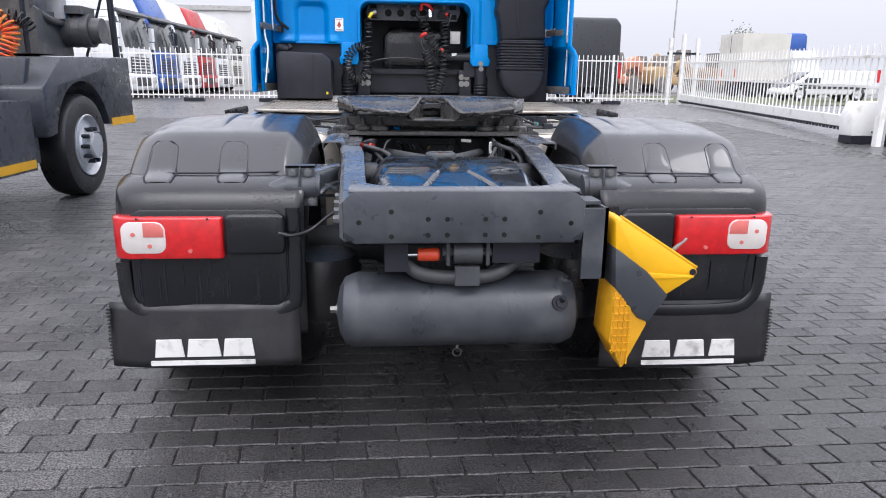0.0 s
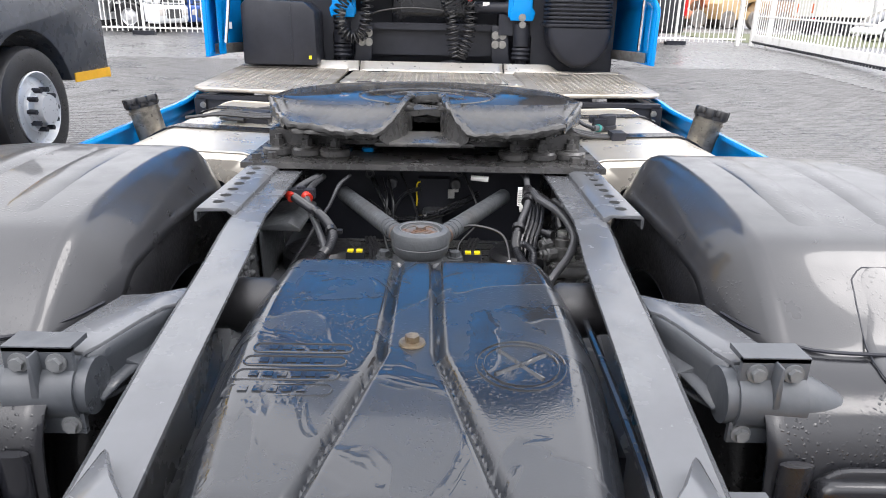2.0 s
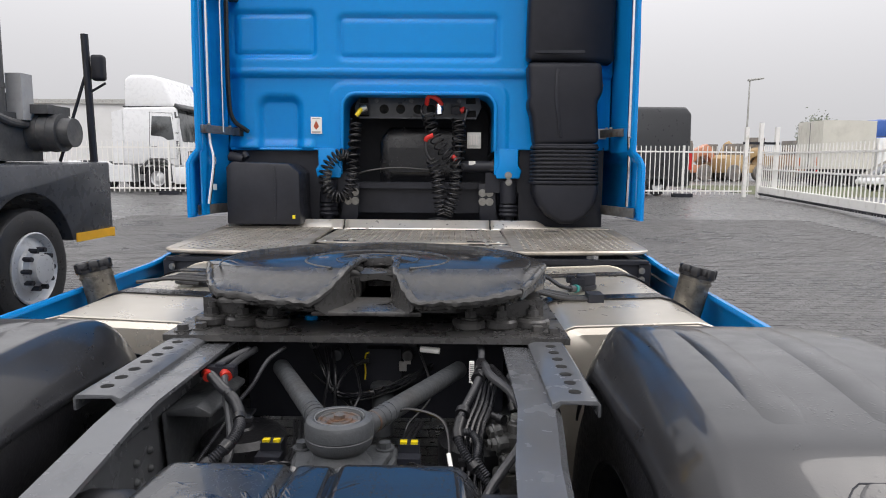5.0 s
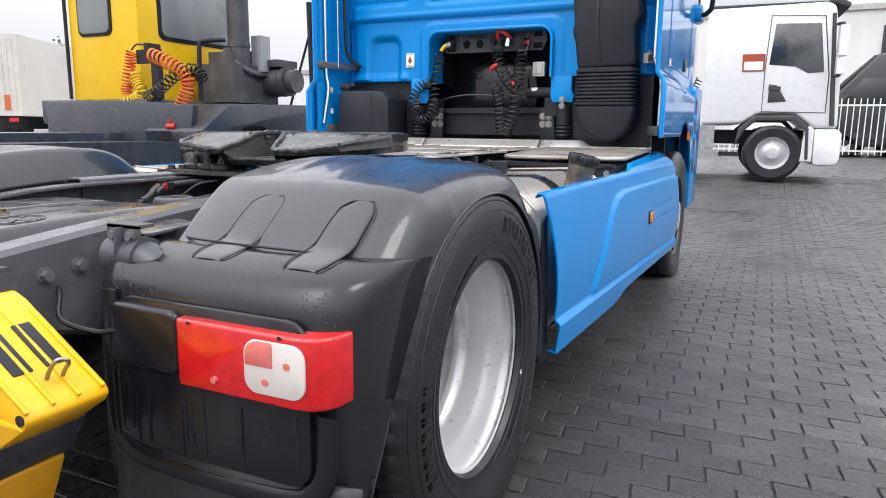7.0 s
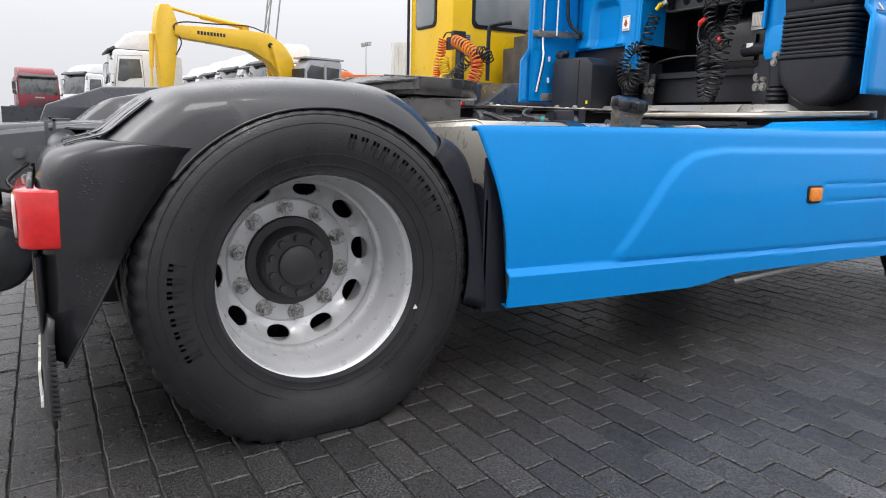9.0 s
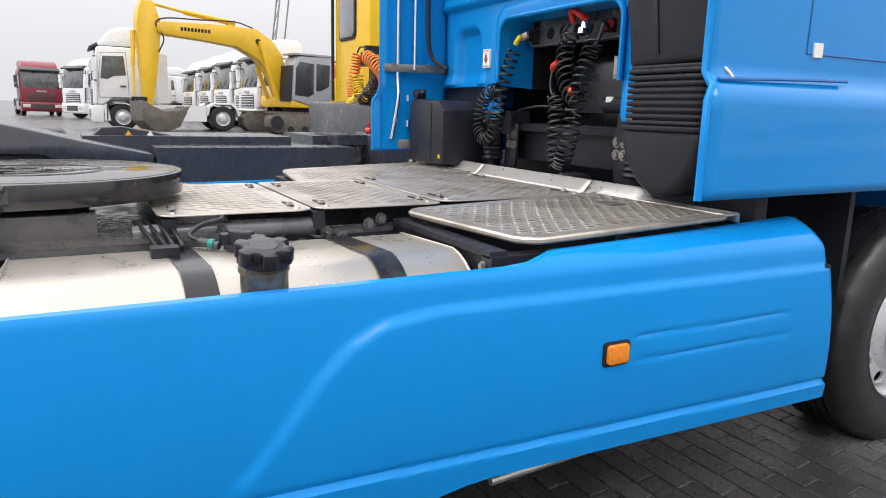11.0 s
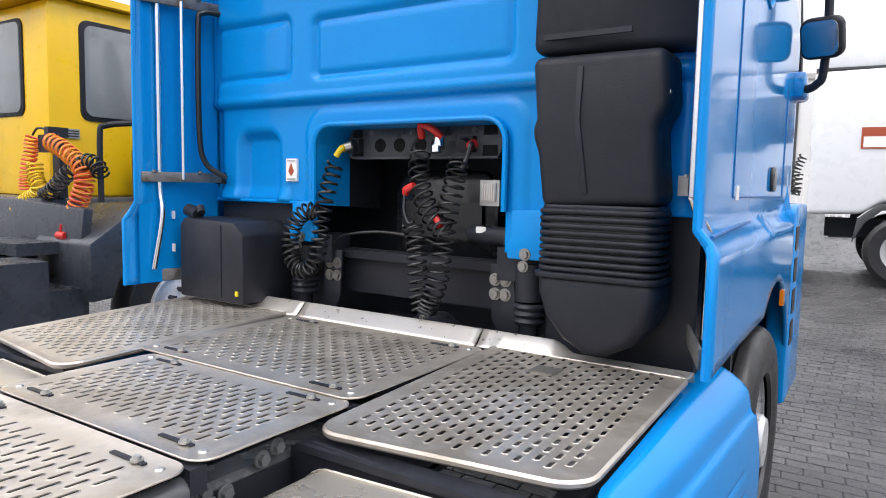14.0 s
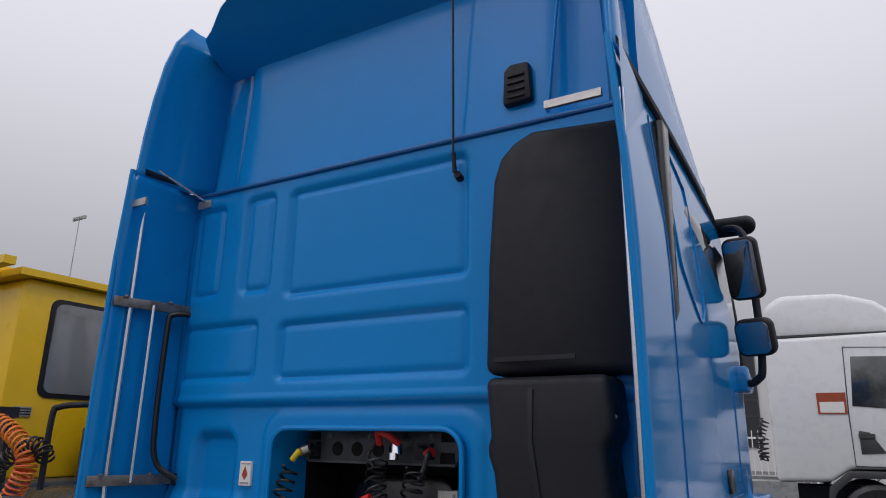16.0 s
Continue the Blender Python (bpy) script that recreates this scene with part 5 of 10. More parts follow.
# --- fuel tanks
def stadium(cx, cy, half, r, turn):
    """Outline of a long round-ended shape, turned by some degrees."""
    c, q = math.cos(radians(turn)), math.sin(radians(turn))
    pts = [(half - r + r * math.cos(radians(a)), r * math.sin(radians(a))) for a in range(-90, 91, 15)] + [(-half + r + r * math.cos(radians(a)), r * math.sin(radians(a))) for a in range(90, 271, 15)]
    return [(cx + c * a - q * b, cy + q * a + c * b) for a, b in pts]


TANK_BOW = 0.052
def tank_section(x0, x1, z0, z1, r):
    """A loop with a tight corner at the inner top edge and wide ones elsewhere."""
    loop = []
    for cx, cz, a0, q in ((x1, z1, 0, r), (x0, z1, 90, 0.09), (x0, z0, 180, r), (x1, z0, 270, r)):
        mx, mz = cx + (q if cx == x0 else -q), cz + (q if cz == z0 else -q)
        loop += [(mx + q * math.cos(radians(a0 + 11.25 * k)), mz + q * math.sin(radians(a0 + 11.25 * k))) for k in range(9)]
    return loop


def fuel_tank(y0, y1):
    rows = []
    for y, k in ((y0, 0.0), (y0, 0.75), (y0 + 0.004, 0.93), (y0 + 0.02, 0.992), (y0 + 0.035, 1.0), (y1 - 0.035, 1.0), (y1 - 0.02, 0.992), (y1 - 0.004, 0.93), (y1, 0.75), (y1, 0.0)):
        rows.append([(0.80 + (x - 0.80) * k, y, 0.56 + (z - 0.56) * k) for x, z in tank_section(0.475, 1.108, 0.26, 0.852, 0.20)])
    # the top is bowed, not flat
    for row in rows:
        for i, p in enumerate(row):
            if p[2] > 0.7:
                row[i] = (p[0], p[1], p[2] + TANK_BOW * (1 - ((p[0] - 0.78) / 0.33) ** 2))
    bm = sheet(rows, close_u=True)
    bmesh.ops.remove_doubles(bm, verts=bm.verts, dist=1e-5)
    bmesh.ops.recalc_face_normals(bm, faces=bm.faces)
    return bm


def strap(y0, y1):
    rows = []
    for y, up in ((y0, 0.002), (y0, 0.007), (y1, 0.007), (y1, 0.002)):
        row = []
        for x, z in tank_section(0.475 - up, 1.108 + up, 0.26 - up, 0.852 + up, 0.20):
            row.append((x, y, z + (TANK_BOW * (1 - ((x - 0.78) / 0.33) ** 2) if z > 0.7 else 0)))
        rows.append(row)
    bm = sheet(rows, close_u=True)
    return bm


for s in (1, -1):
    fx = (lambda b: b) if s > 0 else flipped
    ft = part("fuel_tank", fx(fuel_tank(0.625, 1.788)), ALU, truck, "bare aluminium fuel tank with black straps")
    part("tank_end_shield", fx(merged(prism(rounded(0.60, 1.118, 0.28, 0.70, 0.05), "y", 0.552, 0.572, 0.006), prism([(0.552, 0.28), (0.66, 0.28), (0.60, 0.80), (0.552, 0.78)], "x", 1.109, 1.118, 0.003))), BLACK_MATT, truck, "black plastic shield")
    for y in (1.495, 1.015):
        part("tank_strap", fx(strap(y, y + 0.075)), BLACK_GLOSS, ft, "black steel strap")
    for y in (1.495, 1.015):
        hook = part("strap_hook", fx(tube([(0.436, y - 0.012, 0.905), (0.447, y - 0.012, 0.885), (0.452, y + 0.01, 0.868), (0.470, y + 0.03, 0.872), (0.49, y + 0.035, 0.888)], 0.006, 8, 5)), FRAME_GREY, ft)
        part("hook_nut", fx(merged(hexbolt((0.432, y - 0.03, 0.845), "x", 0.013, 0.012), tube([(0.44, y - 0.03, 0.845), (0.462, y - 0.03, 0.845)], 0.006, 10))), BOLT_GREY, hook)
    for y in (1.768, 0.647):
        part("tank_weld", fx(tube([(x, y, z + (TANK_BOW * (1 - ((x - 0.78) / 0.33) ** 2) if z > 0.7 else 0)) for x, z in tank_section(0.474, 1.109, 0.259, 0.853, 0.20)], 0.004, 6)), ALU, ft)
    cap = part("filler_neck", fx(tube([(1.055, 1.185, 0.80), (1.085, 1.175, 0.948)], 0.054, 32)), NECK, ft, "stubby tarnished filler neck")
    part("neck_ring", fx(tube([(1.0815, 1.1762, 0.925), (1.083, 1.1757, 0.934)], 0.0575, 32)), NECK, cap)
    gear = []
    for k in range(6):
        for d, r in ((-0.36, 0.049), (-0.27, 0.064), (-0.12, 0.0665), (0.12, 0.0665), (0.27, 0.064), (0.36, 0.049)):
            an = TAU * (k + d) / 6
            gear.append((r * math.cos(an), r * math.sin(an)))
    fc = merged(prism(gear, "z", 0.004, 0.040, 0.005, 2), lathe([(0, 0.0), (0.060, 0.0), (0.060, 0.012), (0, 0.012)], (0, 0, 0), "z", 36), lathe([(0, 0.041), (0.030, 0.041), (0.034, 0.038), (0, 0.038)], (0, 0, 0), "z", 30))
    bmesh.ops.rotate(fc, verts=fc.verts, cent=(0, 0, 0), matrix=Matrix.Rotation(0.22, 3, "Y"))
    bmesh.ops.translate(fc, verts=fc.verts, vec=(1.087, 1.175, 0.945))
    part("filler_cap", fx(fc), BLACK_GLOSS, ft, "black knobbed filler cap")
    if s > 0:
        sens = part("level_sender", merged(prism(stadium(0.70, 1.21, 0.040, 0.022, 35), "z", 0.896, 0.948, 0.005, 3), prism(stadium(0.695, 1.205, 0.048, 0.030, 35), "z", 0.892, 0.908, 0.003), box(0.640, 0.685, 1.16, 1.20, 0.905, 0.935, 0.005), box(0.628, 0.655, 1.185, 1.215, 0.918, 0.942, 0.004)), DARK, ft, "black level sender with connector")
        part("connector", tube([(0.625, 1.11, 0.91), (0.665, 1.155, 0.902)], 0.012, 12), GREY_CABLE, ft)
        part("teal_ring", tube([(0.645, 1.133, 0.9065), (0.655, 1.144, 0.9045)], 0.0145, 12), material("teal_plastic", (0.0, 0.22, 0.2), 0.4), ft)
        part("sender_cable", conduit([(0.625, 1.11, 0.91), (0.585, 1.09, 0.925), (0.55, 1.13, 0.945), (0.51, 1.19, 0.95), (0.46, 1.21, 0.95), (0.44, 1.24, 0.88), (0.43, 1.30, 0.80)], 0.008), CONDUIT, ft)
    else:
        for i in range(4):
            part("cable", tube([(-0.45, 1.25 + 0.02 * i, 0.91), (-0.62, 1.30 + 0.03 * i, 0.905 + 0.006 * i), (-0.75, 1.28 + 0.02 * i, 0.91), (-0.80, 1.20, 0.905), (-0.70, 1.16 + 0.02 * i, 0.905)], 0.007, 6, 6), CABLE, ft)
        part("valve_block", box(-0.74, -0.62, 1.20, 1.27, 0.885, 0.93, 0.008), DARK, ft)
for i in range(4):
    part("air_line", tube([(0.40, 0.96 + 0.03 * i, 0.94), (0.50, 0.985 + 0.025 * i, 0.918), (0.60, 1.0 + 0.022 * i, 0.895 + 0.004 * (i % 2)), (0.70 - 0.03 * i, 1.0 + 0.02 * i, 0.895)], 0.0065, 8, 6), CABLE, truck)
part("air_line_clip", box(0.665, 0.715, 0.975, 1.045, 0.885, 0.915, 0.006), DARK, truck)
for s in (-1,):
    for i in range(3):
        part("air_line", tube([(s * 0.40, 1.05 + 0.03 * i, 0.95), (s * 0.60, 1.10 + 0.04 * i, 0.925), (s * 0.78, 1.12 + 0.05 * i, 0.93), (s * (0.90 - 0.05 * i), 1.10 + 0.03 * i, 0.92)], 0.0065, 8, 6), CABLE, truck)

# --- catwalk: slotted plates with rolled rims, and raised lips towards the cab
def deck_z(x, y):
    return 0.951 + 0.035 * (y - 1.8) if abs(x) > 0.49 else 0.968


def deck_panel(x0, x1, y0, y1, px, py, lx, ly, r, margin=0.05, z=None, skip=None, rim=1.0):
    z = z or deck_z
    field = slotted(x0 + margin, x1 - margin, y0 + margin, y1 - margin, z, px, py, lx, ly, keep=skip)
    n = 6
    outer = rounded(x0, x1, y0, y1, r, n)
    m = len(outer)
    v, f = [], []
    for k, (a, b) in enumerate(outer):
        ia, ib = min(max(a, x0 + margin), x1 - margin), min(max(b, y0 + margin), y1 - margin)
        nx, ny = a - ia, b - ib
        ln = math.hypot(nx, ny) or 1
        nx, ny = nx / ln, ny / ln
        v += [(ia, ib, z(ia, ib)), (a - nx * 0.016 * rim, b - ny * 0.016 * rim, z(a, b) - 0.001 * rim), (a - nx * 0.006 * rim, b - ny * 0.006 * rim, z(a, b) + 0.002 * rim), (a, b, z(a, b) - 0.004 * rim), (a, b, z(a, b) - 0.012 * rim), (a - nx * 0.006, b - ny * 0.006, z(a, b) - 0.018 * rim)]
    for k in range(m):
        o, q = 6 * k, 6 * ((k + 1) % m)
        f += [(o + i, q + i, q + i + 1, o + i + 1) for i in range(5)]
    return merged(field, shape(v, f))


side_z = lambda x, y: 0.951 + 0.035 * (y - 1.8)
deck = {}
deck["right"] = part("deck_plate", deck_panel(0.482, 1.128, 1.80, 2.715, 0.0335, 0.052, 0.0112, 0.034, 0.075, 0.05, side_z), DECK, truck, "stainless slotted walkway plate with rolled edge")
deck["left"] = part("deck_plate", deck_panel(-1.128, -0.482, 1.74, 2.715, 0.0335, 0.052, 0.0112, 0.034, 0.075, 0.05, side_z), DECK, truck, "stainless slotted walkway plate with rolled edge")
for ob in (deck["right"], deck["left"]):
    # the outer corner of the rear edge is cut back
    for v in ob.data.vertices:
        k = min(1, max(0, (abs(v.co.x) - 0.482) / 0.62)) ** 1.4
        v.co.y += 0.075 * k * (2.715 - v.co.y) / 0.915
flat = lambda h: (lambda x, y: h)
deck["front"] = part("deck_plate", deck_panel(-0.452, 0.474, 1.965, 2.655, 0.030, 0.060, 0.010, 0.040, 0.05, 0.06, flat(0.972), rim=0.3), DECK, truck, "stainless slotted walkway plate, bolted down")
deck["mid"] = part("deck_plate", deck_panel(-0.36, 0.480, 1.502, 1.975, 0.030, 0.062, 0.010, 0.042, 0.05, 0.065, flat(0.966), rim=0.3), DECK, truck, "stainless slotted walkway plate, bolted down")
deck["rear"] = part("deck_plate", deck_panel(-0.36, 0.482, 1.02, 1.492, 0.030, 0.066, 0.010, 0.046, 0.05, 0.065, flat(0.964), rim=0.3), DECK, truck, "stainless slotted walkway plate, bolted down")
for key, zz in (("front", 0.972), ("mid", 0.966), ("rear", 0.964)):
    ob = deck[key]
    xs = [v.co.x for v in ob.data.vertices]
    ys = [v.co.y for v in ob.data.vertices]
    for x in (min(xs) + 0.14, max(xs) - 0.14):
        for y in (min(ys) + 0.05, max(ys) - 0.05):
            hold = part("long_slot", box(x - 0.055, x + 0.055, y - 0.006, y + 0.006, zz - 0.002, zz + 0.004, 0.002), DARK, ob)
            part("bolt", hexbolt((x + 0.03, y, zz + 0.004), "z", 0.009, 0.007), GALV, ob)
    for x in (min(xs) + 0.045, max(xs) - 0.045):
        for y in (min(ys) + 0.045, max(ys) - 0.045):
            part("rivet", lathe([(0, 0.005), (0.008, 0.004), (0.011, 0.0), (0, 0.0)], (x, y, zz), "z", 12), GALV, ob)
part("maker_plate", box(0.715, 0.795, 2.47, 2.545, 0.972, 0.980, 0.002), material("embossed_steel_plate", (0.22, 0.21, 0.19), 0.45, 0.7), deck["right"])


def deck_lip(x0, x1, drop=None):
    rows = []
    for i in range(25):
        x = lerp(x0, x1, i / 24)
        h = 1.020
        if drop:
            k = min(1, max(0, (abs(x) - 0.69) / 0.07))
            h = lerp(1.020, 0.984, k * k * (3 - 2 * k))
        rows.append([(x, 2.655, 0.971 if abs(x) < 0.48 else deck_z(x, 2.655)), (x, 2.668, 0.977), (x, 2.705, h - 0.004), (x, 2.714, h), (x, 2.722, h - 0.002), (x, 2.724, h - 0.03)])
    return sheet(rows)


thick(part("deck_lip", deck_lip(-0.42, 0.42), LIP, truck, "folded steel lip with the sky's sheen in its colour"), 0.004)
thick(part("deck_lip", deck_lip(0.428, 1.128, True), LIP, truck, "folded steel lip with the sky's sheen in its colour"), 0.004)
thick(part("deck_lip", deck_lip(-1.128, -0.428, True), LIP, truck, "folded steel lip with the sky's sheen in its colour"), 0.004)
for s in (1, -1):
    fx = (lambda b: b) if s > 0 else flipped
    part("deck_outrigger", fx(merged(prism([(0.43, 0.90), (0.50, 0.925), (1.09, 0.905), (1.09, 0.80), (0.43, 0.78)], "y", 1.795, 1.805, 0.002), box(0.46, 1.09, 1.78, 1.84, 0.90, 0.918, 0.004))), DARK, truck, "black pressed-steel outrigger")
    part("outrigger_end", fx(box(1.05, 1.10, 1.78, 2.65, 0.80, 0.905, 0.006)), DARK, truck)
    part("deck_support", fx(box(0.46, 1.10, 2.58, 2.64, 0.86, 0.94, 0.006)), DARK, truck)
    for z in (0.875, 0.835):
        part("bolt", fx(hexbolt((1.06, 1.779, z), "y", 0.010, 0.008, True, -1)), BOLT, truck)
for x in (0.4262, -0.4262):
    part("rail_side_plate", box(min(x, x + math.copysign(0.004, x)), max(x, x + math.copysign(0.004, x)), 0.52, 2.85, 0.645, 0.868, 0.001), DARK, truck, "dark blue-black side of the chassis rail")
part("rail_cover_pipe", tube([(0.44, 0.95, 0.905), (0.44, 1.50, 0.905)], 0.03, 20), FRAME_WET_LIT, truck, "grey rounded rail edge")
part("deck_frame", merged(box(-0.40, 0.47, 1.49, 1.53, 0.90, 0.955, 0.004), box(-0.40, 0.47, 1.95, 1.99, 0.90, 0.955, 0.004), box(-0.40, 0.47, 1.03, 1.07, 0.90, 0.952, 0.004)), DARK, truck)
for y, z in ((1.545, 0.88), (1.60, 0.86), (1.70, 0.90), (1.745, 0.915)):
    part("bolt", hexbolt((0.436, y, z), "x", 0.014, 0.012), BOLT_GREY, truck)


# --- cab: rear wall with pressed fields
PANELS = [(-0.482, 0.483, 1.934, 2.213), (-1.10, -0.583, 1.947, 2.234), (-0.467, 0.478, 2.298, 2.820), (-0.742, -0.537, 2.335, 2.832), (-1.08, -0.86, 2.34, 2.82)]


def inside(x, z, p, r):
    """How deep a point lies in a rounded rectangle (negative outside)."""
    cx, cz = (p[0] + p[1]) / 2, (p[2] + p[3]) / 2
    qx, qz = abs(x - cx) - (p[1] - p[0]) / 2 + r, abs(z - cz) - (p[3] - p[2]) / 2 + r
    return r - (math.hypot(max(qx, 0), max(qz, 0)) + min(max(qx, qz), 0))


def ease(t):
    t = min(1, max(0, t))
    return t * t * (3 - 2 * t)


def wall_y(x, z):
    y = 2.800
    for p in PANELS:
        d = inside(x, z, p, 0.05)
        y += 0.020 * ease(d / 0.026) - 0.010 * ease((d - 0.034) / 0.016)
    y += 0.028 * ease((1.872 - z) / 0.022) - 0.010 * math.exp(-((z - 1.878) / 0.010) ** 2)
    y -= 0.012 * ease((inside(x, z, (-0.53, 0.535, 1.1, 1.835), 0.11)) / 0.03)
    d = inside(x, z, (-0.975, -0.675, 1.30, 1.76), 0.09)
    y += 0.045 * ease(d / 0.05)
    y += 0.035 * ease((abs(x) - 1.04) / 0.08)
    y -= 0.018 * ease((1.50 - z) / 0.06) * (1 if x < -0.62 else 0)
    return y


def wall_ok(x, z):
    if inside(x, z, (-0.448, 0.452, 0.9, 1.757), 0.085) > 0.0:
        return False
    if z < 1.432:
        return z > 1.285 and (0.385 < abs(x) < 0.59)
    return True


def cab_wall():
    xs = [-1.135 + 0.011 * i for i in range(207)]
    zs = [1.285 + 0.0115 * j for j in range(140)]
    idx, v, f = {}, [], []
    for i in range(len(xs) - 1):
        for j in range(len(zs) - 1):
            if wall_ok((xs[i] + xs[i + 1]) / 2, (zs[j] + zs[j + 1]) / 2):
                q = []
                for a, b in ((i, j), (i + 1, j), (i + 1, j + 1), (i, j + 1)):
                    if (a, b) not in idx:
                        idx[a, b] = len(v)
                        v.append((xs[a], wall_y(xs[a], zs[b]), zs[b]))
                    q.append(idx[a, b])
                f.append(q)
    return shape(v, f)


wall = part("cab_rear_wall", cab_wall(), BLUE, truck, "blue pressed-steel cab back with raised fields", 60)
thick(wall, 0.012, 1)
hat = rounded(-0.448, 0.452, 1.0, 1.757, 0.085, 8)
hat = sorted([p for p in hat if p[1] > 1.3 and p[0] < 0], key=lambda p: p[1]) + sorted([p for p in hat if p[1] > 1.3 and p[0] >= 0], key=lambda p: -p[1])
line = [(-0.448, 1.43)] + [p for p in hat] + [(0.452, 1.43)]
part("recess_rim", tube([(x, 2.782, z) for x, z in line], 0.011, 8), BLUE, wall)
rows = []
for x, z in line:
    rows.append([(x, 2.79, z), (x * 0.985, 2.83, z - 0.006), (x * 0.965, 2.99, z - 0.014)])
part("recess_lining", sheet(rows), BLUE, wall)
# deeper part of the lining in black: the recess's shade put into the colour
part("recess_inner", sheet([[(x * 0.965, 2.99, z - 0.014), (x * 0.96, 3.05, z - 0.018), (x * 0.95, 3.20, z - 0.03)] for x, z in line]), BLACK_MATT, wall, "recess lining with the shade of its depth painted black")
part("wall_seam", tube([(-1.13, 2.79, 2.885), (-0.9, 2.782, 2.878), (0.7, 2.782, 2.868), (1.1, 2.79, 2.866)], 0.010, 8), BLUE_DARK, wall, "dark blue roof seam")
part("lower_edge", tube([(-1.12, 2.83, 1.432), (-0.62, 2.815, 1.432), (-0.59, 2.815, 1.43), (-0.585, 2.81, 1.33)], 0.009, 8), BLUE, wall)
for s in (1, -1):
    fx = (lambda b: b) if s > 0 else flipped
    leg = part("mounting_leg", fx(prism([(0.475, 1.44), (0.475, 1.34), (0.455, 1.315), (0.462, 1.265), (0.60, 1.265), (0.612, 1.315), (0.592, 1.34), (0.592, 1.44)], "y", 2.795, 2.815, 0.008)), BLUE, truck, "blue cab mounting bracket")
    part("bolt", fx(hexbolt((0.533, 2.795, 1.285), "y", 0.015, 0.012, True, -1)), BOLT, leg)
    shock = part("cab_shock", fx(merged(cyl((0.535, 2.83, 1.25), (0.54, 2.83, 1.12), 0.05, 20), *[lathe([(0.0, -0.012), (0.05, -0.012), (0.058, 0.0), (0.05, 0.012), (0, 0.012)], (0.54, 2.83, 1.10 - 0.025 * k), "z", 20) for k in range(3)],
                                        cyl((0.54, 2.83, 1.04), (0.545, 2.83, 0.95), 0.032, 16))), DARK, truck, "black cab damper")
    part("bolt", fx(hexbolt((0.535, 2.78, 1.245), "y", 0.014, 0.01, True, -1)), BOLT, shock)
    cb = part("damper_bracket", fx(prism([(0.36, 1.235), (0.46, 1.235), (0.47, 1.06), (0.50, 0.96), (0.42, 0.94), (0.37, 1.03)], "y", 2.86, 2.875, 0.006)), DARK, truck, "black bracket with four bright bolts")
    for x in (0.385, 0.427):
        for z in (1.125, 1.178):
            part("bolt", fx(hexbolt((x, 2.86, z), "y", 0.0165, 0.010, True, -1)), BOLT, cb)
part("swivel_cylinder", merged(tube([(0.26, 2.90, 1.335), (0.50, 2.86, 1.335)], 0.036, 20), tube([(0.44, 2.86, 1.335), (0.53, 2.84, 1.335)], 0.045, 20)), DARK, truck)
part("white_tag", box(0.30, 0.34, 2.855, 2.862, 1.345, 1.368, 0.002), STICKER, truck)

# --- inside the recess: connection panel, cross beam, far dark structure
cp = part("connection_panel", prism([(-0.385, 1.628), (0.345, 1.628), (0.375, 1.69), (0.36, 1.752), (-0.365, 1.752), (-0.395, 1.69)], "y", 2.93, 2.945, 0.004), FRAME_GREY, truck, "dark grey steel connection panel with sockets")
for z in (1.752, 1.626):
    part("panel_flange", box(-0.365, 0.345, 2.925, 2.98, z - 0.004, z + 0.005, 0.003), FRAME_GREY, cp)
for x in (-0.215, -0.115, -0.01, 0.07):
    part("panel_hole", lathe([(0, 2.9285), (0.024, 2.9285), (0.027, 2.9265), (0.029, 2.931)], (x, 0, 1.678), "y", 24), HOLE, cp)
for x, z, w, h in ((-0.335, 1.728, 0.026, 0.016), (0.31, 1.728, 0.030, 0.018), (-0.335, 1.652, 0.030, 0.018), (0.31, 1.652, 0.034, 0.020)):
    part("panel_cutout", prism([(x - w, z - h), (x + w, z - h), (x + w * 0.9, z + h), (x - w * 0.9, z + h)], "y", 2.9275, 2.932, 0.001, 1), HOLE, cp)
for x in (-0.26, -0.05, 0.24):
    part("panel_bolt", hexbolt((x, 2.93, 1.728), "y", 0.009, 0.007, True, -1), BOLT_GREY, cp)
for x in (-0.335, 0.22):
    part("socket", merged(box(x - 0.03, x + 0.03, 2.90, 2.94, 1.645, 1.705, 0.008), tube([(x, 2.90, 1.675), (x, 2.87, 1.665)], 0.026, 16)), DARK, cp)
# added dark backing that closes the view into the recess's depth
part("recess_back", box(-1.12, 1.12, 3.35, 3.38, 0.45, 1.80, 0.01), DARK, truck)
part("recess_roof", box(-0.52, 0.52, 2.86, 3.4, 1.775, 1.79, 0.004), DARK, truck)
part("cross_beam", merged(box(-0.46, 0.46, 2.90, 2.95, 1.20, 1.235, 0.01), box(-0.46, 0.46, 2.94, 2.96, 1.05, 1.24, 0.006)), DARK, truck, "black cab cross beam")
for s in (1, -1):
    part("beam_end", box(min(s * 0.40, s * 0.60), max(s * 0.40, s * 0.60), 2.84, 2.96, 1.18, 1.30, 0.014), DARK, truck)
part("rear_tunnel", merged(prism([(-0.26, 1.20), (-0.26, 1.50), (-0.20, 1.58), (0.20, 1.58), (0.26, 1.50), (0.26, 1.20)], "y", 3.10, 3.14, 0.02), box(-0.2, 0.2, 3.07, 3.11, 1.30, 1.45, 0.02)), BLACK_GLOSS, truck)
part("work_lamp", merged(box(0.29, 0.372, 2.895, 2.94, 1.445, 1.54, 0.012)), GALV, truck, "work lamp with clear lens")
wl_glass = part("work_lamp_glass", box(0.300, 0.360, 2.888, 2.897, 1.462, 1.53, 0.006), GALV, truck, "ribbed clear lamp lens")
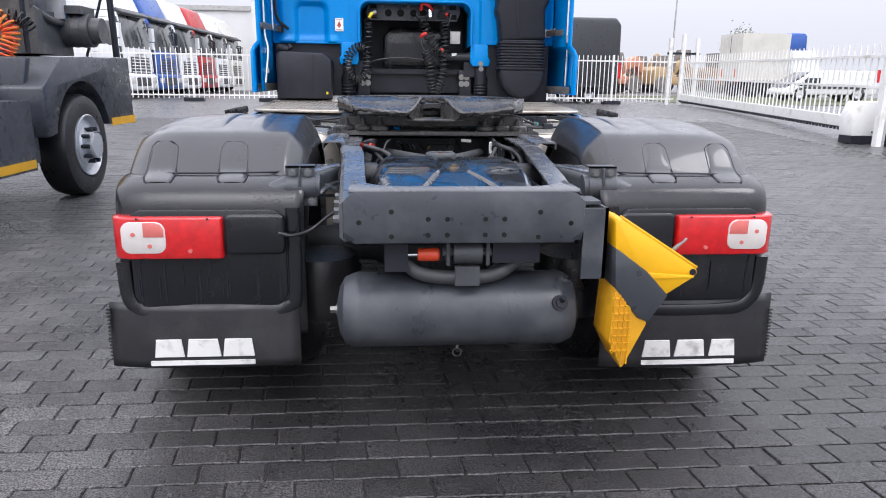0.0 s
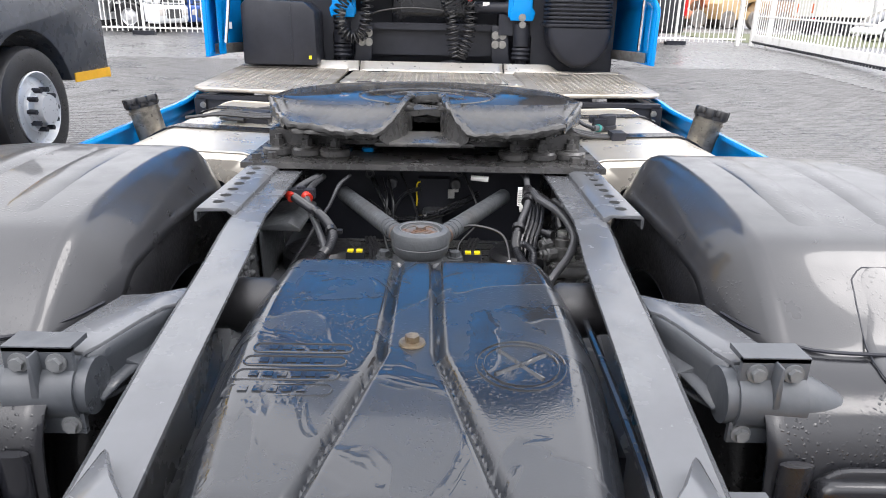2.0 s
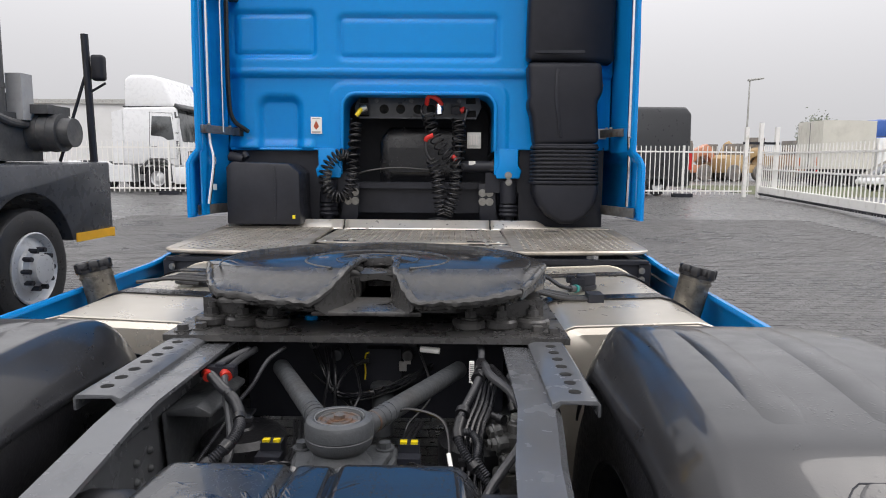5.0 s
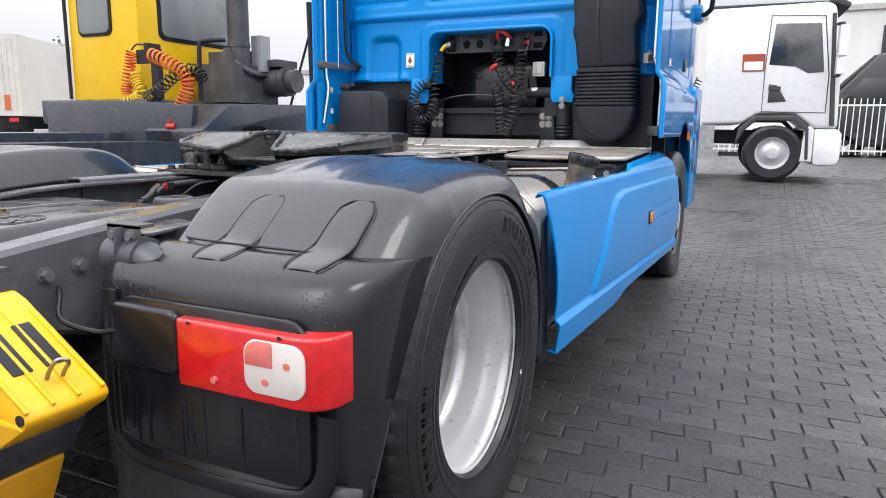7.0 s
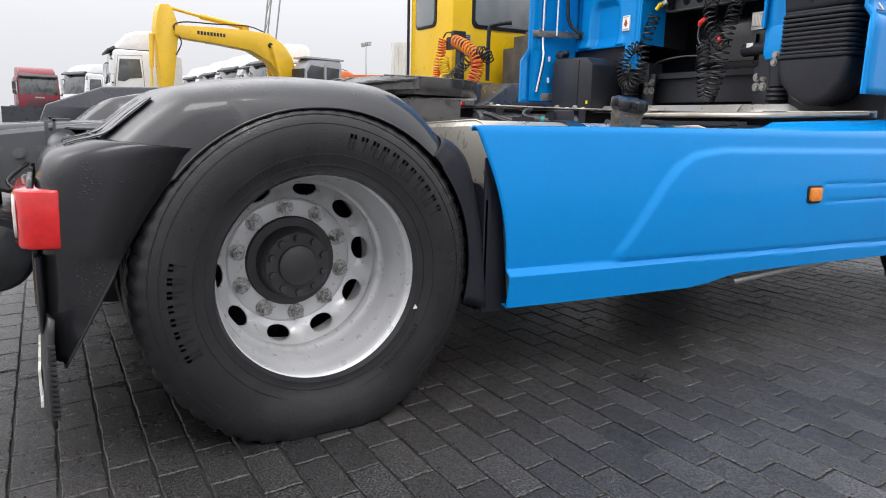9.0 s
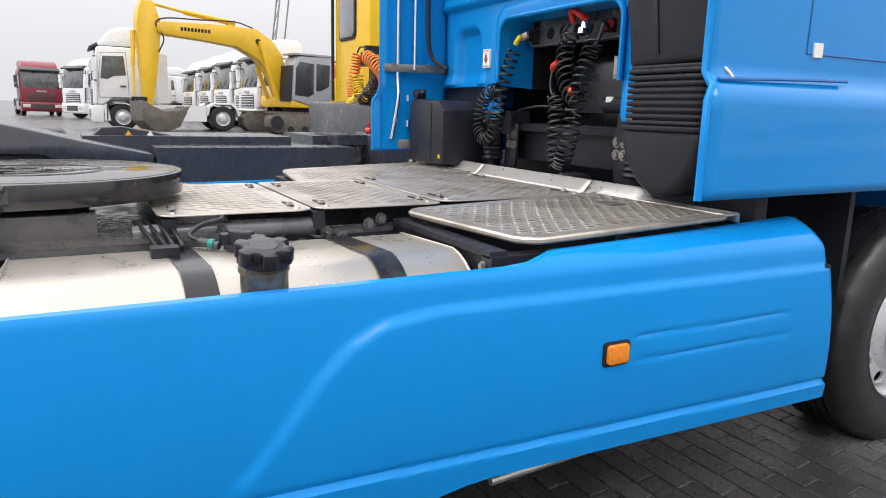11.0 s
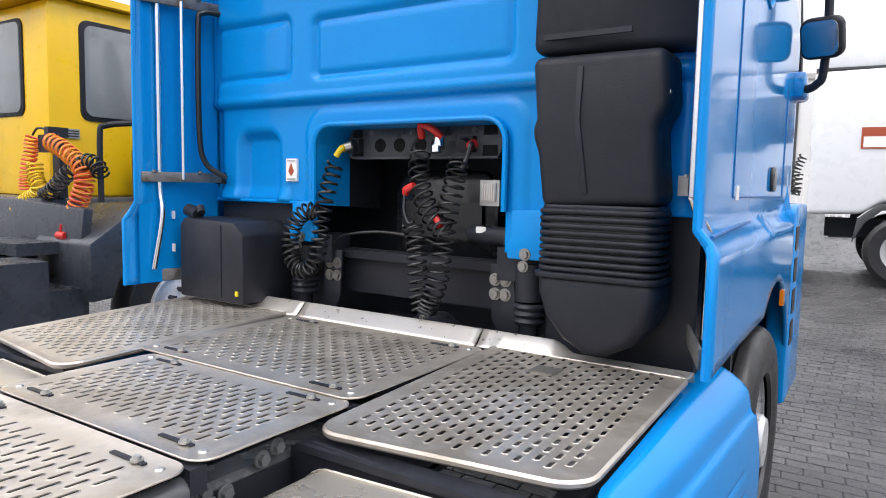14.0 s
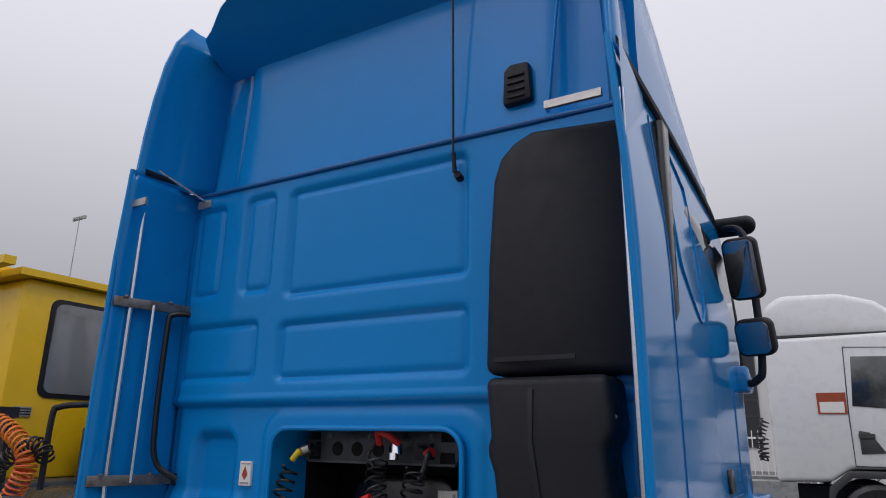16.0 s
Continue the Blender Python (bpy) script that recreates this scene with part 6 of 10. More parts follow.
for k in range(6):
    part("lens_rib", box(0.304 + 0.0095 * k, 0.309 + 0.0095 * k, 2.885, 2.890, 1.465, 1.527, 0.001, 1), WHITE_LENS, wl_glass)
part("cross_cable", tube([(-0.42, 2.86, 1.25), (-0.33, 2.84, 1.30), (-0.15, 2.84, 1.325), (0.05, 2.84, 1.315), (0.13, 2.84, 1.295)], 0.006, 8, 6), CABLE, truck)
part("gearbox_top", merged(box(-0.25, 0.30, 2.75, 3.1, 0.80, 0.95, 0.03), lathe([(0, 0.9), (0.07, 0.92), (0.10, 0.98), (0.06, 1.02), (0, 1.03)], (0.12, 2.86, 0), "z", 20)), DARK, truck)
for x, z in ((0.06, 1.04), (0.12, 1.06), (0.17, 1.03)):
    part("bolt", hexbolt((x, 2.78, z - 0.05), "y", 0.011, 0.008, True, -1), BOLT, truck)

# spiral hoses
hose = part("spiral_cable", coil([(-0.372, 2.83, 1.60), (-0.375, 2.79, 1.50), (-0.38, 2.76, 1.38), (-0.385, 2.75, 1.27), (-0.405, 2.74, 1.185), (-0.465, 2.735, 1.15), (-0.525, 2.735, 1.19), (-0.545, 2.74, 1.27), (-0.52, 2.745, 1.35), (-0.46, 2.755, 1.40), (-0.42, 2.77, 1.39)], 0.033, 0.0055, 31), CABLE, truck, "black coiled trailer cable hanging in a loop")
part("yellow_plug", merged(tube([(-0.36, 2.87, 1.66), (-0.345, 2.84, 1.665), (-0.37, 2.83, 1.63)], 0.013, 10, 4)), YELLOW_PL, hose)
part("grey_plug", tube([(-0.345, 2.86, 1.668), (-0.315, 2.87, 1.68)], 0.018, 12), GALV, hose)
hose = part("spiral_hose", coil([(0.055, 2.84, 1.65), (0.075, 2.80, 1.57), (0.115, 2.77, 1.48), (0.175, 2.75, 1.40), (0.235, 2.75, 1.345)], 0.038, 0.0046, 11), CABLE, truck, "black coiled air hose with red plug")
part("red_plug", tube([(0.045, 2.86, 1.70), (0.06, 2.83, 1.745), (0.11, 2.83, 1.73), (0.135, 2.86, 1.70)], 0.014, 10, 5), RED_PL, hose)
part("hose_tail", tube([(0.03, 2.86, 1.70), (0.015, 2.83, 1.66), (0.05, 2.82, 1.61)], 0.007, 8, 6), CABLE, hose)
part("coupling_body", merged(tube([(0.12, 2.87, 1.70), (0.125, 2.86, 1.66)], 0.023, 16), tube([(0.12, 2.85, 1.665), (0.123, 2.845, 1.64)], 0.020, 16)), CHROME, hose)
hose = part("spiral_hose", coil([(0.235, 2.83, 1.61), (0.24, 2.79, 1.52), (0.235, 2.76, 1.42), (0.225, 2.745, 1.30), (0.215, 2.74, 1.19), (0.185, 2.735, 1.10), (0.165, 2.735, 1.055)], 0.038, 0.0046, 20), CABLE, truck, "black coiled air hose with red band")
part("red_band", tube([(0.20, 2.735, 1.40), (0.225, 2.73, 1.37)], 0.014, 10), RED_PL, hose)
part("hose_head", tube([(0.27, 2.87, 1.66), (0.285, 2.83, 1.67), (0.275, 2.82, 1.62), (0.26, 2.81, 1.58)], 0.009, 8, 6), CABLE, hose)
part("white_collar", tube([(0.25, 2.88, 1.665), (0.275, 2.87, 1.675)], 0.018, 12), RED_PL, hose)
hose = part("spiral_hose", coil([(0.085, 2.75, 1.37), (0.11, 2.74, 1.30), (0.12, 2.735, 1.22), (0.13, 2.735, 1.13), (0.145, 2.735, 1.06)], 0.036, 0.0046, 12), CABLE, truck, "black coiled hose with red end")
part("red_plug", tube([(0.045, 2.76, 1.485), (0.055, 2.75, 1.50), (0.09, 2.75, 1.515)], 0.014, 10, 4), RED_PL, hose)
part("hose_tail", tube([(0.045, 2.755, 1.48), (0.05, 2.745, 1.42), (0.075, 2.74, 1.375), (0.10, 2.74, 1.38)], 0.007, 8, 6), CABLE, hose)

# --- battery and exhaust housing beside the recess
side_box = part("side_box", prism([(-1.075, 1.0), (-1.075, 1.325), (-1.04, 1.355), (-0.72, 1.345), (-0.66, 1.295), (-0.655, 1.0)], "y", 2.58, 2.86, 0.012), DARK, truck, "black box-shaped housing")
part("box_seam", prism([(-0.80, 1.02), (-0.80, 1.33), (-0.79, 1.33), (-0.79, 1.02)], "y", 2.575, 2.582, 0.001), DARK, side_box)
part("box_cap", merged(tube([(-1.06, 2.62, 1.385), (-0.98, 2.61, 1.365)], 0.028, 16)), BLACK_MATT, side_box)
part("box_knob", tube([(-0.98, 2.62, 1.40), (-0.96, 2.61, 1.375)], 0.018, 12), BLACK_MATT, side_box)
part("yellow_dot", box(-0.70, -0.685, 2.574, 2.58, 1.035, 1.055, 0.001), YELLOW_PL, side_box)
part("right_dark_side", box(0.60, 1.10, 2.84, 2.90, 0.95, 1.45, 0.01), DARK, truck)
part("left_dark_side", box(-1.12, -0.60, 2.86, 2.92, 0.95, 1.45, 0.01), DARK, truck)

# --- air intake duct
def stack_upper():
    out = [(0.615, 1.922), (0.622, 2.30), (0.64, 2.60), (0.668, 2.685), (0.72, 2.735), (0.79, 2.765), (1.118, 2.785), (1.126, 2.30), (1.122, 1.922)]
    bm = prism(out, "y", 2.63, 2.79, 0.035, 4)
    for v in bm.verts:
        v.co.y += 0.10 * ease((v.co.x - 0.98) / 0.14) + 0.02 * (v.co.z - 2.2)
    return bm


def stack_lower():
    out = [(0.618, 1.915), (1.03, 1.915), (1.045, 1.75), (1.01, 1.70), (1.03, 1.47), (0.665, 1.455), (0.645, 1.62), (0.620, 1.69), (0.635, 1.73)]
    return prism(out, "y", 2.62, 2.80, 0.03, 4)


st = part("air_intake", stack_upper(), BLACK_MATT, truck, "matt black plastic air intake duct with ribbed bellows")
part("lower_duct", stack_lower(), BLACK_MATT, st)
part("duct_groove", merged(box(0.66, 0.93, 2.622, 2.632, 1.962, 1.978, 0.004), prism([(0.772, 1.875), (0.792, 1.875), (0.786, 1.72), (0.818, 1.50), (0.798, 1.50), (0.768, 1.72)], "y", 2.614, 2.6225, 0.003)), DARK, st)
bw = part("bellows", prism(rounded(0.668, 1.02, 2.63, 2.79, 0.05), "z", 1.25, 1.46, 0.004), BLACK_GLOSS, st, "ribbed black rubber bellows")
for k in range(9):
    z = 1.455 - 0.0222 * k
    part("bellows_rib", prism(rounded(0.652, 1.033, 2.612, 2.80, 0.05), "z", z - 0.0185, z - 0.001, 0.0078, 3), BLACK_MATT, bw)
for z0, z1 in ((1.452, 1.466), (1.246, 1.259)):
    part("bellows_clamp", prism(rounded(0.660, 1.028, 2.618, 2.80, 0.05), "z", z0, z1, 0.004), DARK, bw)
bulb = prism([(0.660, 1.258), (1.03, 1.258), (1.035, 1.20), (1.015, 1.12), (0.96, 1.05), (0.885, 1.012), (0.82, 1.012), (0.75, 1.05), (0.69, 1.12), (0.665, 1.19)], "y", 2.61, 2.82, 0.035, 4)
part("intake_bowl", merged(bulb, prism(rounded(0.645, 1.04, 2.60, 2.82, 0.05), "z", 1.240, 1.258, 0.005)), BLACK_MATT, st)
part("intake_screw", tube([(1.03, 2.64, 1.79), (1.03, 2.66, 1.79)], 0.012, 10), GALV, st)

# --- cab sides, deflectors and roof
def side_x(y, z):
    x = along([(2.40, 1.185), (2.9, 1.172), (3.6, 1.165), (4.6, 1.15), (4.95, 1.10), (5.1, 1.02)], y)
    x += 0.045 * ease((1.42 - z) / 0.06)
    x -= 0.05 * ease((z - 2.2) / 1.0)
    return x


def side_bottom(y):
    z = 1.05
    if abs(y - 3.8) < 0.68:
        z = max(z if y < 3.5 else 0.6, 0.458 + math.sqrt(0.69 ** 2 - (y - 3.8) ** 2))
    elif y > 4.45:
        z = 0.45
    return z


def cab_side():
    rows = []
    ys = [2.44 + 0.04 * i for i in range(67)]
    for y in ys:
        lo, hi = side_bottom(y), 2.90 + 0.0 * y
        back = lambda z: 0.03 * ease((1.39 - z) / 0.05) if y < 2.46 else 0
        rows.append([(side_x(y, lerp(lo, hi, j / 60)), y - back(lerp(lo, hi, j / 60)), lerp(lo, hi, j / 60)) for j in range(61)])
    return sheet(rows)


for s in (1, -1):
    fx = (lambda b: b) if s > 0 else flipped
    side = part("cab_side", fx(cab_side()), BLUE_GLOSS, truck, "glossy blue cab side with fender flare", 50)
    thick(side, 0.02, 1)
    part("deflector_edge", fx(tube([(side_x(2.44, z) - 0.008, 2.44 - 0.03 * ease((1.39 - z) / 0.05), z) for z in (1.05, 1.2, 1.34, 1.38, 1.42, 1.6, 2.0, 2.5, 2.92)], 0.012, 8)), BLUE, side)
    for a, b in (((2.90, 1.50), (2.90, 2.85)), ((2.90, 1.50), (4.20, 1.50)), ((4.20, 1.50), (4.20, 2.0))):
        pts = [(side_x(lerp(a[0], b[0], i / 8), lerp(a[1], b[1], i / 8)) + 0.001, lerp(a[0], b[0], i / 8), lerp(a[1], b[1], i / 8)) for i in range(9)]
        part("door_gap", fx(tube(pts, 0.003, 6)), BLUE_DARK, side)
    # the fender crease's shade, drawn as a dark blue line
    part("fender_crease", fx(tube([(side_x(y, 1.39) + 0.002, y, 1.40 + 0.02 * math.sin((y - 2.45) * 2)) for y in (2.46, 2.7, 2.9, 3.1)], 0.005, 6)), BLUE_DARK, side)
    win = [(3.35, 2.05), (3.35, 2.62), (3.45, 2.68), (4.35, 2.68), (4.55, 2.45), (4.62, 2.05)]
    part("side_window", fx(prism(win, "x", 1.125, 1.148, 0.01)), GLASS_DARK, side, "dark side window")
    part("quarter_blade", fx(prism([(2.93, 2.10), (2.95, 2.85), (3.05, 2.85), (3.0, 2.15)], "x", 1.12, 1.175, 0.008)), BLACK_GLOSS, side)
    part("door_handle", fx(prism(rounded(3.74, 3.86, 1.52, 1.62, 0.03), "x", 1.158, 1.175, 0.006)), BLACK_GLOSS, side)
    part("side_label", fx(box(1.171, 1.178, 2.93, 2.975, 1.49, 1.535, 0.001)), STICKER, side)
    part("gutter", fx(tube([(1.135, 2.50, 2.93), (1.13, 3.5, 2.92), (1.11, 4.4, 2.88), (1.05, 4.85, 2.80)], 0.018, 8, 4)), DARK, side, "dark roof gutter")
    part("a_pillar_trim", fx(tube([(1.10, 4.62, 2.80), (1.12, 4.75, 2.4), (1.13, 4.82, 2.0)], 0.022, 8, 4)), DARK, side)
    part("marker", fx(box(1.20, 1.216, 3.98, 4.03, 1.02, 1.09, 0.006)), AMBER, side)
    part("step_panel", fx(prism([(4.42, 0.45), (4.42, 1.42), (4.52, 1.46), (5.0, 1.46), (5.0, 0.45)], "x", 1.10, 1.20, 0.02)), BLUE, side)
    for k in range(4):
        part("step_slot", fx(box(1.195, 1.204, 4.48, 4.60, 0.75 + 0.16 * k, 0.87 + 0.16 * k, 0.008)), DARK, side)
    # side of the roof above the gutter
    flank = []
    for i in range(25):
        y = lerp(2.86, 4.78, i / 24)
        top = along([(2.56, 3.66), (3.0, 3.60), (3.3, 3.48), (3.65, 3.30), (4.25, 3.03), (4.6, 2.95), (4.9, 2.93)], y)
        edge = along([(2.5, 1.128), (4.2, 1.115), (4.9, 1.06)], y)
        flank.append([(edge, y, 2.925), (edge - 0.004, y, lerp(2.925, top, 0.45)), (edge - 0.012, y, lerp(2.925, top, 0.88)), (edge - 0.03, y, top), (edge - 0.09, y, top + 0.06), (edge - 0.22, y, top + 0.11)])
    part("roof_flank", fx(sheet(flank)), BLUE, truck, "blue side of the high roof")
    field = [(3.07, 2.80), (3.16, 2.82), (3.40, 2.76), (3.46, 2.70), (3.52, 2.30), (3.48, 2.20), (3.40, 2.19), (3.18, 2.30), (3.10, 2.40), (3.07, 2.80)]
    part("pressed_field", fx(tube([(side_x(y, z) + 0.001, y, z) for y, z in field], 0.006, 6, 3)), BLUE, side)
    # upper fin and its tie rod
    fin = []
    for z, y in ((2.893, 2.445), (2.93, 2.458), (3.10, 2.466), (3.3, 2.48), (3.5, 2.505), (3.65, 2.545), (3.76, 2.61)):
        x = 1.135 - 0.055 * ease((z - 2.9) / 1.1)
        fin.append([(x + 0.004, y, z), (x + 0.012, y + 0.06, z), (x, lerp(y, 2.86, 0.6), z), (x - 0.10, 2.835 + 0.03 * (z - 2.9), z)])
    fn = part("roof_fin", fx(sheet(fin)), BLUE, truck, "blue roof side fin")
    thick(fn, 0.016)
    # grab rail
    railx, raily = (1.155, 2.468) if s > 0 else (1.145, 2.535)
    gr = part("grab_rail", fx(tube([(railx, raily, 2.74), (railx, raily, 2.4), (railx, raily, 1.50)], 0.012, 12)), CHROME, truck, "bright steel grab rail")
    foot = [(railx, raily, 1.50), (1.166, 2.50, 1.45), (1.184, 2.56, 1.37), (1.184, 2.57, 1.12)] if s > 0 else [(railx, raily, 1.50), (railx - 0.004, raily, 1.45), (railx - 0.02, 2.53, 1.35), (railx + 0.003, 2.50, 1.12)]
    part("rail_foot", fx(tube(foot, 0.012, 12, 6)), CHROME, gr)
    for z in (2.30, 1.53):
        if s > 0 and z > 2:
            continue
        near = 2.45 if s < 0 else 2.60
        part("rail_bracket", fx(prism([(1.15, near), (1.165, near + 0.006), (1.075, 2.815), (1.055, 2.815)], "z", z - 0.022, z + 0.022, 0.003)), DULL_STEEL, gr, "dull steel bracket")
        part("bracket_end", fx(box(1.04, 1.10, 2.80, 2.812, z - 0.026, z + 0.026, 0.003)), DARK, gr)
        for y in (near + 0.05, 2.70):
            part("bolt", fx(hexbolt((lerp(1.145, 1.055, (y - 2.45) / 0.36), y, z + 0.022), "z", 0.008, 0.006)), BOLT, gr)
    part("foot_plate", fx(prism([(1.19, 2.46), (1.20, 2.47), (1.09, 2.80), (1.08, 2.79)], "z", 1.06, 1.115, 0.004)), DULL_STEEL, gr)
    if s < 0:
        part("second_rail", fx(tube([(1.095, 2.62, 2.30), (1.095, 2.62, 1.52)], 0.008, 10)), CHROME, gr)
        part("black_hose", fx(tube([(1.045, 2.81, 2.28), (1.08, 2.72, 2.27), (1.085, 2.70, 2.2), (1.085, 2.70, 1.75), (1.07, 2.72, 1.60), (1.0, 2.78, 1.53)], 0.013, 8, 6)), CABLE, gr)
        part("tie_rod", fx(tube([(1.10, 2.55, 2.95), (1.02, 2.81, 2.84)], 0.006, 8)), CHROME, gr)
        part("tie_plate", fx(box(0.985, 1.075, 2.782, 2.79, 2.815, 2.855, 0.003)), GALV, gr)
        part("top_plate", fx(box(1.04, 1.15, 2.462, 2.475, 2.74, 2.775, 0.003)), GALV, gr)
        for z in (1.36, 1.21):
            part("white_label", fx(box(1.135, 1.165, 2.60, 2.603, z - 0.018, z + 0.018, 0.001)), STICKER, side)
    else:
        part("top_bracket", fx(box(0.86, 1.06, 2.60, 2.615, 2.808, 2.836, 0.003)), GALV, gr)
        part("lower_plate", fx(box(1.035, 1.10, 2.795, 2.803, 1.50, 1.56, 0.003)), GALV, gr)
# inner faces of the lower deflectors
for s in (1, -1):
    fx = (lambda b: b) if s > 0 else flipped
    part("deflector_inner", fx(sheet([[(1.168, 2.445, z), (1.155, 2.62, z), (1.138, 2.84, z)] for z in ((1.42, 2.0, 2.90) if s > 0 else (1.06, 1.35, 1.42, 2.0, 2.90))])), BLUE, truck)


def roof_back():
    rows = []
    for j in range(33):
        z = lerp(2.875, 3.60, j / 32)
        row = []
        for i in range(65):
            x = lerp(-1.10, 1.13, i / 64)
            y = 2.795 + 0.06 * (z - 2.88)
            y += 0.05 * ease((abs(x) - 0.80) / 0.10) - 0.03 * ease((abs(x) - 0.98) / 0.12)
            row.append((x, y, z))
        rows.append(row)
    return sheet(rows)


rb = part("roof_back", roof_back(), BLUE, truck, "smooth blue roof back panel")
part("panel_line", tube([(0.80, 2.792, 2.90), (0.83, 2.80, 3.2), (0.86, 2.825, 3.55)], 0.006, 6), BLUE, rb)
part("roof_vent", merged(prism([(0.625, 2.955), (0.63, 3.10), (0.66, 3.125), (0.735, 3.12), (0.745, 2.96)], "y", 2.765, 2.81, 0.012), *[box(0.65, 0.72, 2.757, 2.768, 2.975 + 0.03 * k, 2.985 + 0.03 * k, 0.002) for k in range(4)]), BLACK_MATT, rb, "small black roof vent")
part("aerial", tube([(0.42, 2.77, 2.72), (0.418, 2.755, 2.80), (0.41, 2.74, 3.9)], 0.005, 6), DARK, truck, "thin black whip aerial")
part("aerial_foot", merged(tube([(0.425, 2.82, 2.70), (0.425, 2.775, 2.715)], 0.016, 16), tube([(0.42, 2.765, 2.72), (0.418, 2.757, 2.80)], 0.009, 8)), BLACK_MATT, truck)
spoil = []
for i in range(33):
    x = lerp(-1.02, 1.02, i / 32)
    e = 0.10 * ease((abs(x) - 0.75) / 0.3)
    spoil.append([(x, 2.86, 3.55), (x, 2.70, 3.66 - e * 0.2), (x, 2.56 + e, 3.80 - e), (x, 2.60 + e, 3.82 - e), (x, 2.9, 3.86 - e), (x, 3.6, 3.80 - e), (x, 4.5, 3.3 - e), (x, 4.95, 2.75)])
part("roof_spoiler", sheet(spoil), BLUE, truck, "blue roof with rear spoiler lip")
part("cab_front", prism([(3.42, 1.30), (3.42, 2.9), (4.6, 3.2), (4.98, 2.7), (5.08, 1.4), (5.08, 0.5), (4.5, 0.5), (4.5, 1.2), (3.5, 1.30)], "x", -1.06, 1.06, 0.04), BLUE, truck)
part("screen", prism([(4.98, 1.95), (4.80, 2.75), (4.82, 2.76), (5.0, 1.95)], "x", -1.0, 1.0, 0.004), GLASS_DARK, truck)
# mirrors, turned down and in towards the driver
def tilted(bm, at, down, turn):
    m = Matrix.Rotation(radians(turn), 3, "Z") @ Matrix.Rotation(radians(down), 3, "X")
    bmesh.ops.rotate(bm, verts=bm.verts, cent=at, matrix=m)
    return bm


for s in (1, -1):
    fx = (lambda b: b) if s > 0 else flipped
    A, B, C = (1.24, 4.40, 2.61), (1.265, 4.38, 2.245), (1.10, 4.55, 2.89)
    mi = part("mirror", fx(tilted(prism(rounded(1.152, 1.328, 2.445, 2.775, 0.045), "y", 4.36, 4.44, 0.025, 3), A, 16.5, -9)), BLACK_MATT, truck, "black double rear-view mirror")
    part("main_glass", fx(tilted(prism(rounded(1.167, 1.313, 2.46, 2.76, 0.035), "y", 4.353, 4.362, 0.002), A, 16.5, -9)), MIRROR, mi)
    part("wide_housing", fx(tilted(prism(rounded(1.172, 1.358, 2.15, 2.34, 0.045), "y", 4.34, 4.42, 0.025, 3), B, 16, -12)), BLACK_MATT, mi)
    part("wide_glass", fx(tilted(prism(rounded(1.187, 1.343, 2.165, 2.325, 0.035), "y", 4.333, 4.342, 0.002), B, 16, -12)), MIRROR, mi)
    part("mirror_arm", fx(tube([(1.14, 4.5, 2.06), (1.20, 4.45, 2.02), (1.25, 4.43, 2.04), (1.275, 4.42, 2.10), (1.28, 4.42, 2.40), (1.25, 4.44, 2.80), (1.13, 4.52, 2.88)], 0.02, 10, 5)), DARK, mi)
    part("arm_foot", fx(prism([(4.42, 1.98), (4.42, 2.06), (4.50, 2.12), (4.66, 2.05), (4.66, 1.98)], "x", 1.12, 1.20, 0.02)), BLUE, mi)
    part("kerb_mirror", fx(tilted(prism(rounded(1.06, 1.31, 2.84, 2.945, 0.050), "y", 4.50, 4.58, 0.03, 3), C, 35, 0)), BLACK_MATT, mi)
# stickers on the back wall
sk = part("warning_sticker", box(-0.636, -0.572, 2.804, 2.8245, 1.522, 1.620, 0.001), STICKER, truck, "white warning sticker with brown drop sign")
part("sticker_sign", prism([(-0.604, 1.545), (-0.588, 1.565), (-0.604, 1.60), (-0.620, 1.565)], "y", 2.801, 2.8045, 0.0005, 1), STICKER_RED, sk)
part("sticker_line", box(-0.628, -0.58, 2.801, 2.8045, 1.608, 1.613, 0.0005, 1), PRINT_GREY, sk)
part("sticker_line", box(-0.628, -0.58, 2.801, 2.8045, 1.528, 1.536, 0.0005, 1), PRINT_GREY, sk)

# --- wheel chock in its bracket
chock = thing("wheel_chock", (0.55, -0.9, 0.27), "folding yellow plastic wheel chock with a dark grey band", "wheel chock")
CK = Vector((0.55, -0.9, 0.27))


def local(bm):
    bmesh.ops.translate(bm, verts=bm.verts, vec=-CK)
    return bm


part("upper_wedge", local(prism([(0.444, 0.752), (0.455, 0.762), (0.49, 0.748), (0.700, 0.612), (0.711, 0.595), (0.700, 0.578), (0.605, 0.515), (0.53, 0.60), (0.45, 0.665)], "y", -0.975, -0.815, 0.006)), YELLOW, chock)
part("grey_band", local(prism([(0.446, 0.675), (0.475, 0.655), (0.55, 0.60), (0.620, 0.525), (0.565, 0.440), (0.53, 0.455), (0.455, 0.55)], "y", -0.985, -0.80, 0.004)), FRAME_GREY, chock)
part("lower_wedge", local(prism([(0.458, 0.555), (0.448, 0.375), (0.494, 0.285), (0.502, 0.295), (0.566, 0.435), (0.52, 0.48)], "y", -0.978, -0.815, 0.006)), YELLOW_DIRTY, chock)
for k in range(4):
    part("rib", local(prism([(0.455 + 0.02 * k, 0.766 - 0.013 * k), (0.46 + 0.02 * k, 0.771 - 0.013 * k), (0.71, 0.612), (0.705, 0.605)], "y", -0.975 + 0.048 * k, -0.967 + 0.048 * k, 0.002)), YELLOW, chock)
for k in range(8):
    part("tread_rib", local(box(0.452, 0.512, -0.984, -0.977, 0.345 + 0.024 * k, 0.350 + 0.024 * k, 0.0015, 1)), YELLOW_DIRTY, chock)
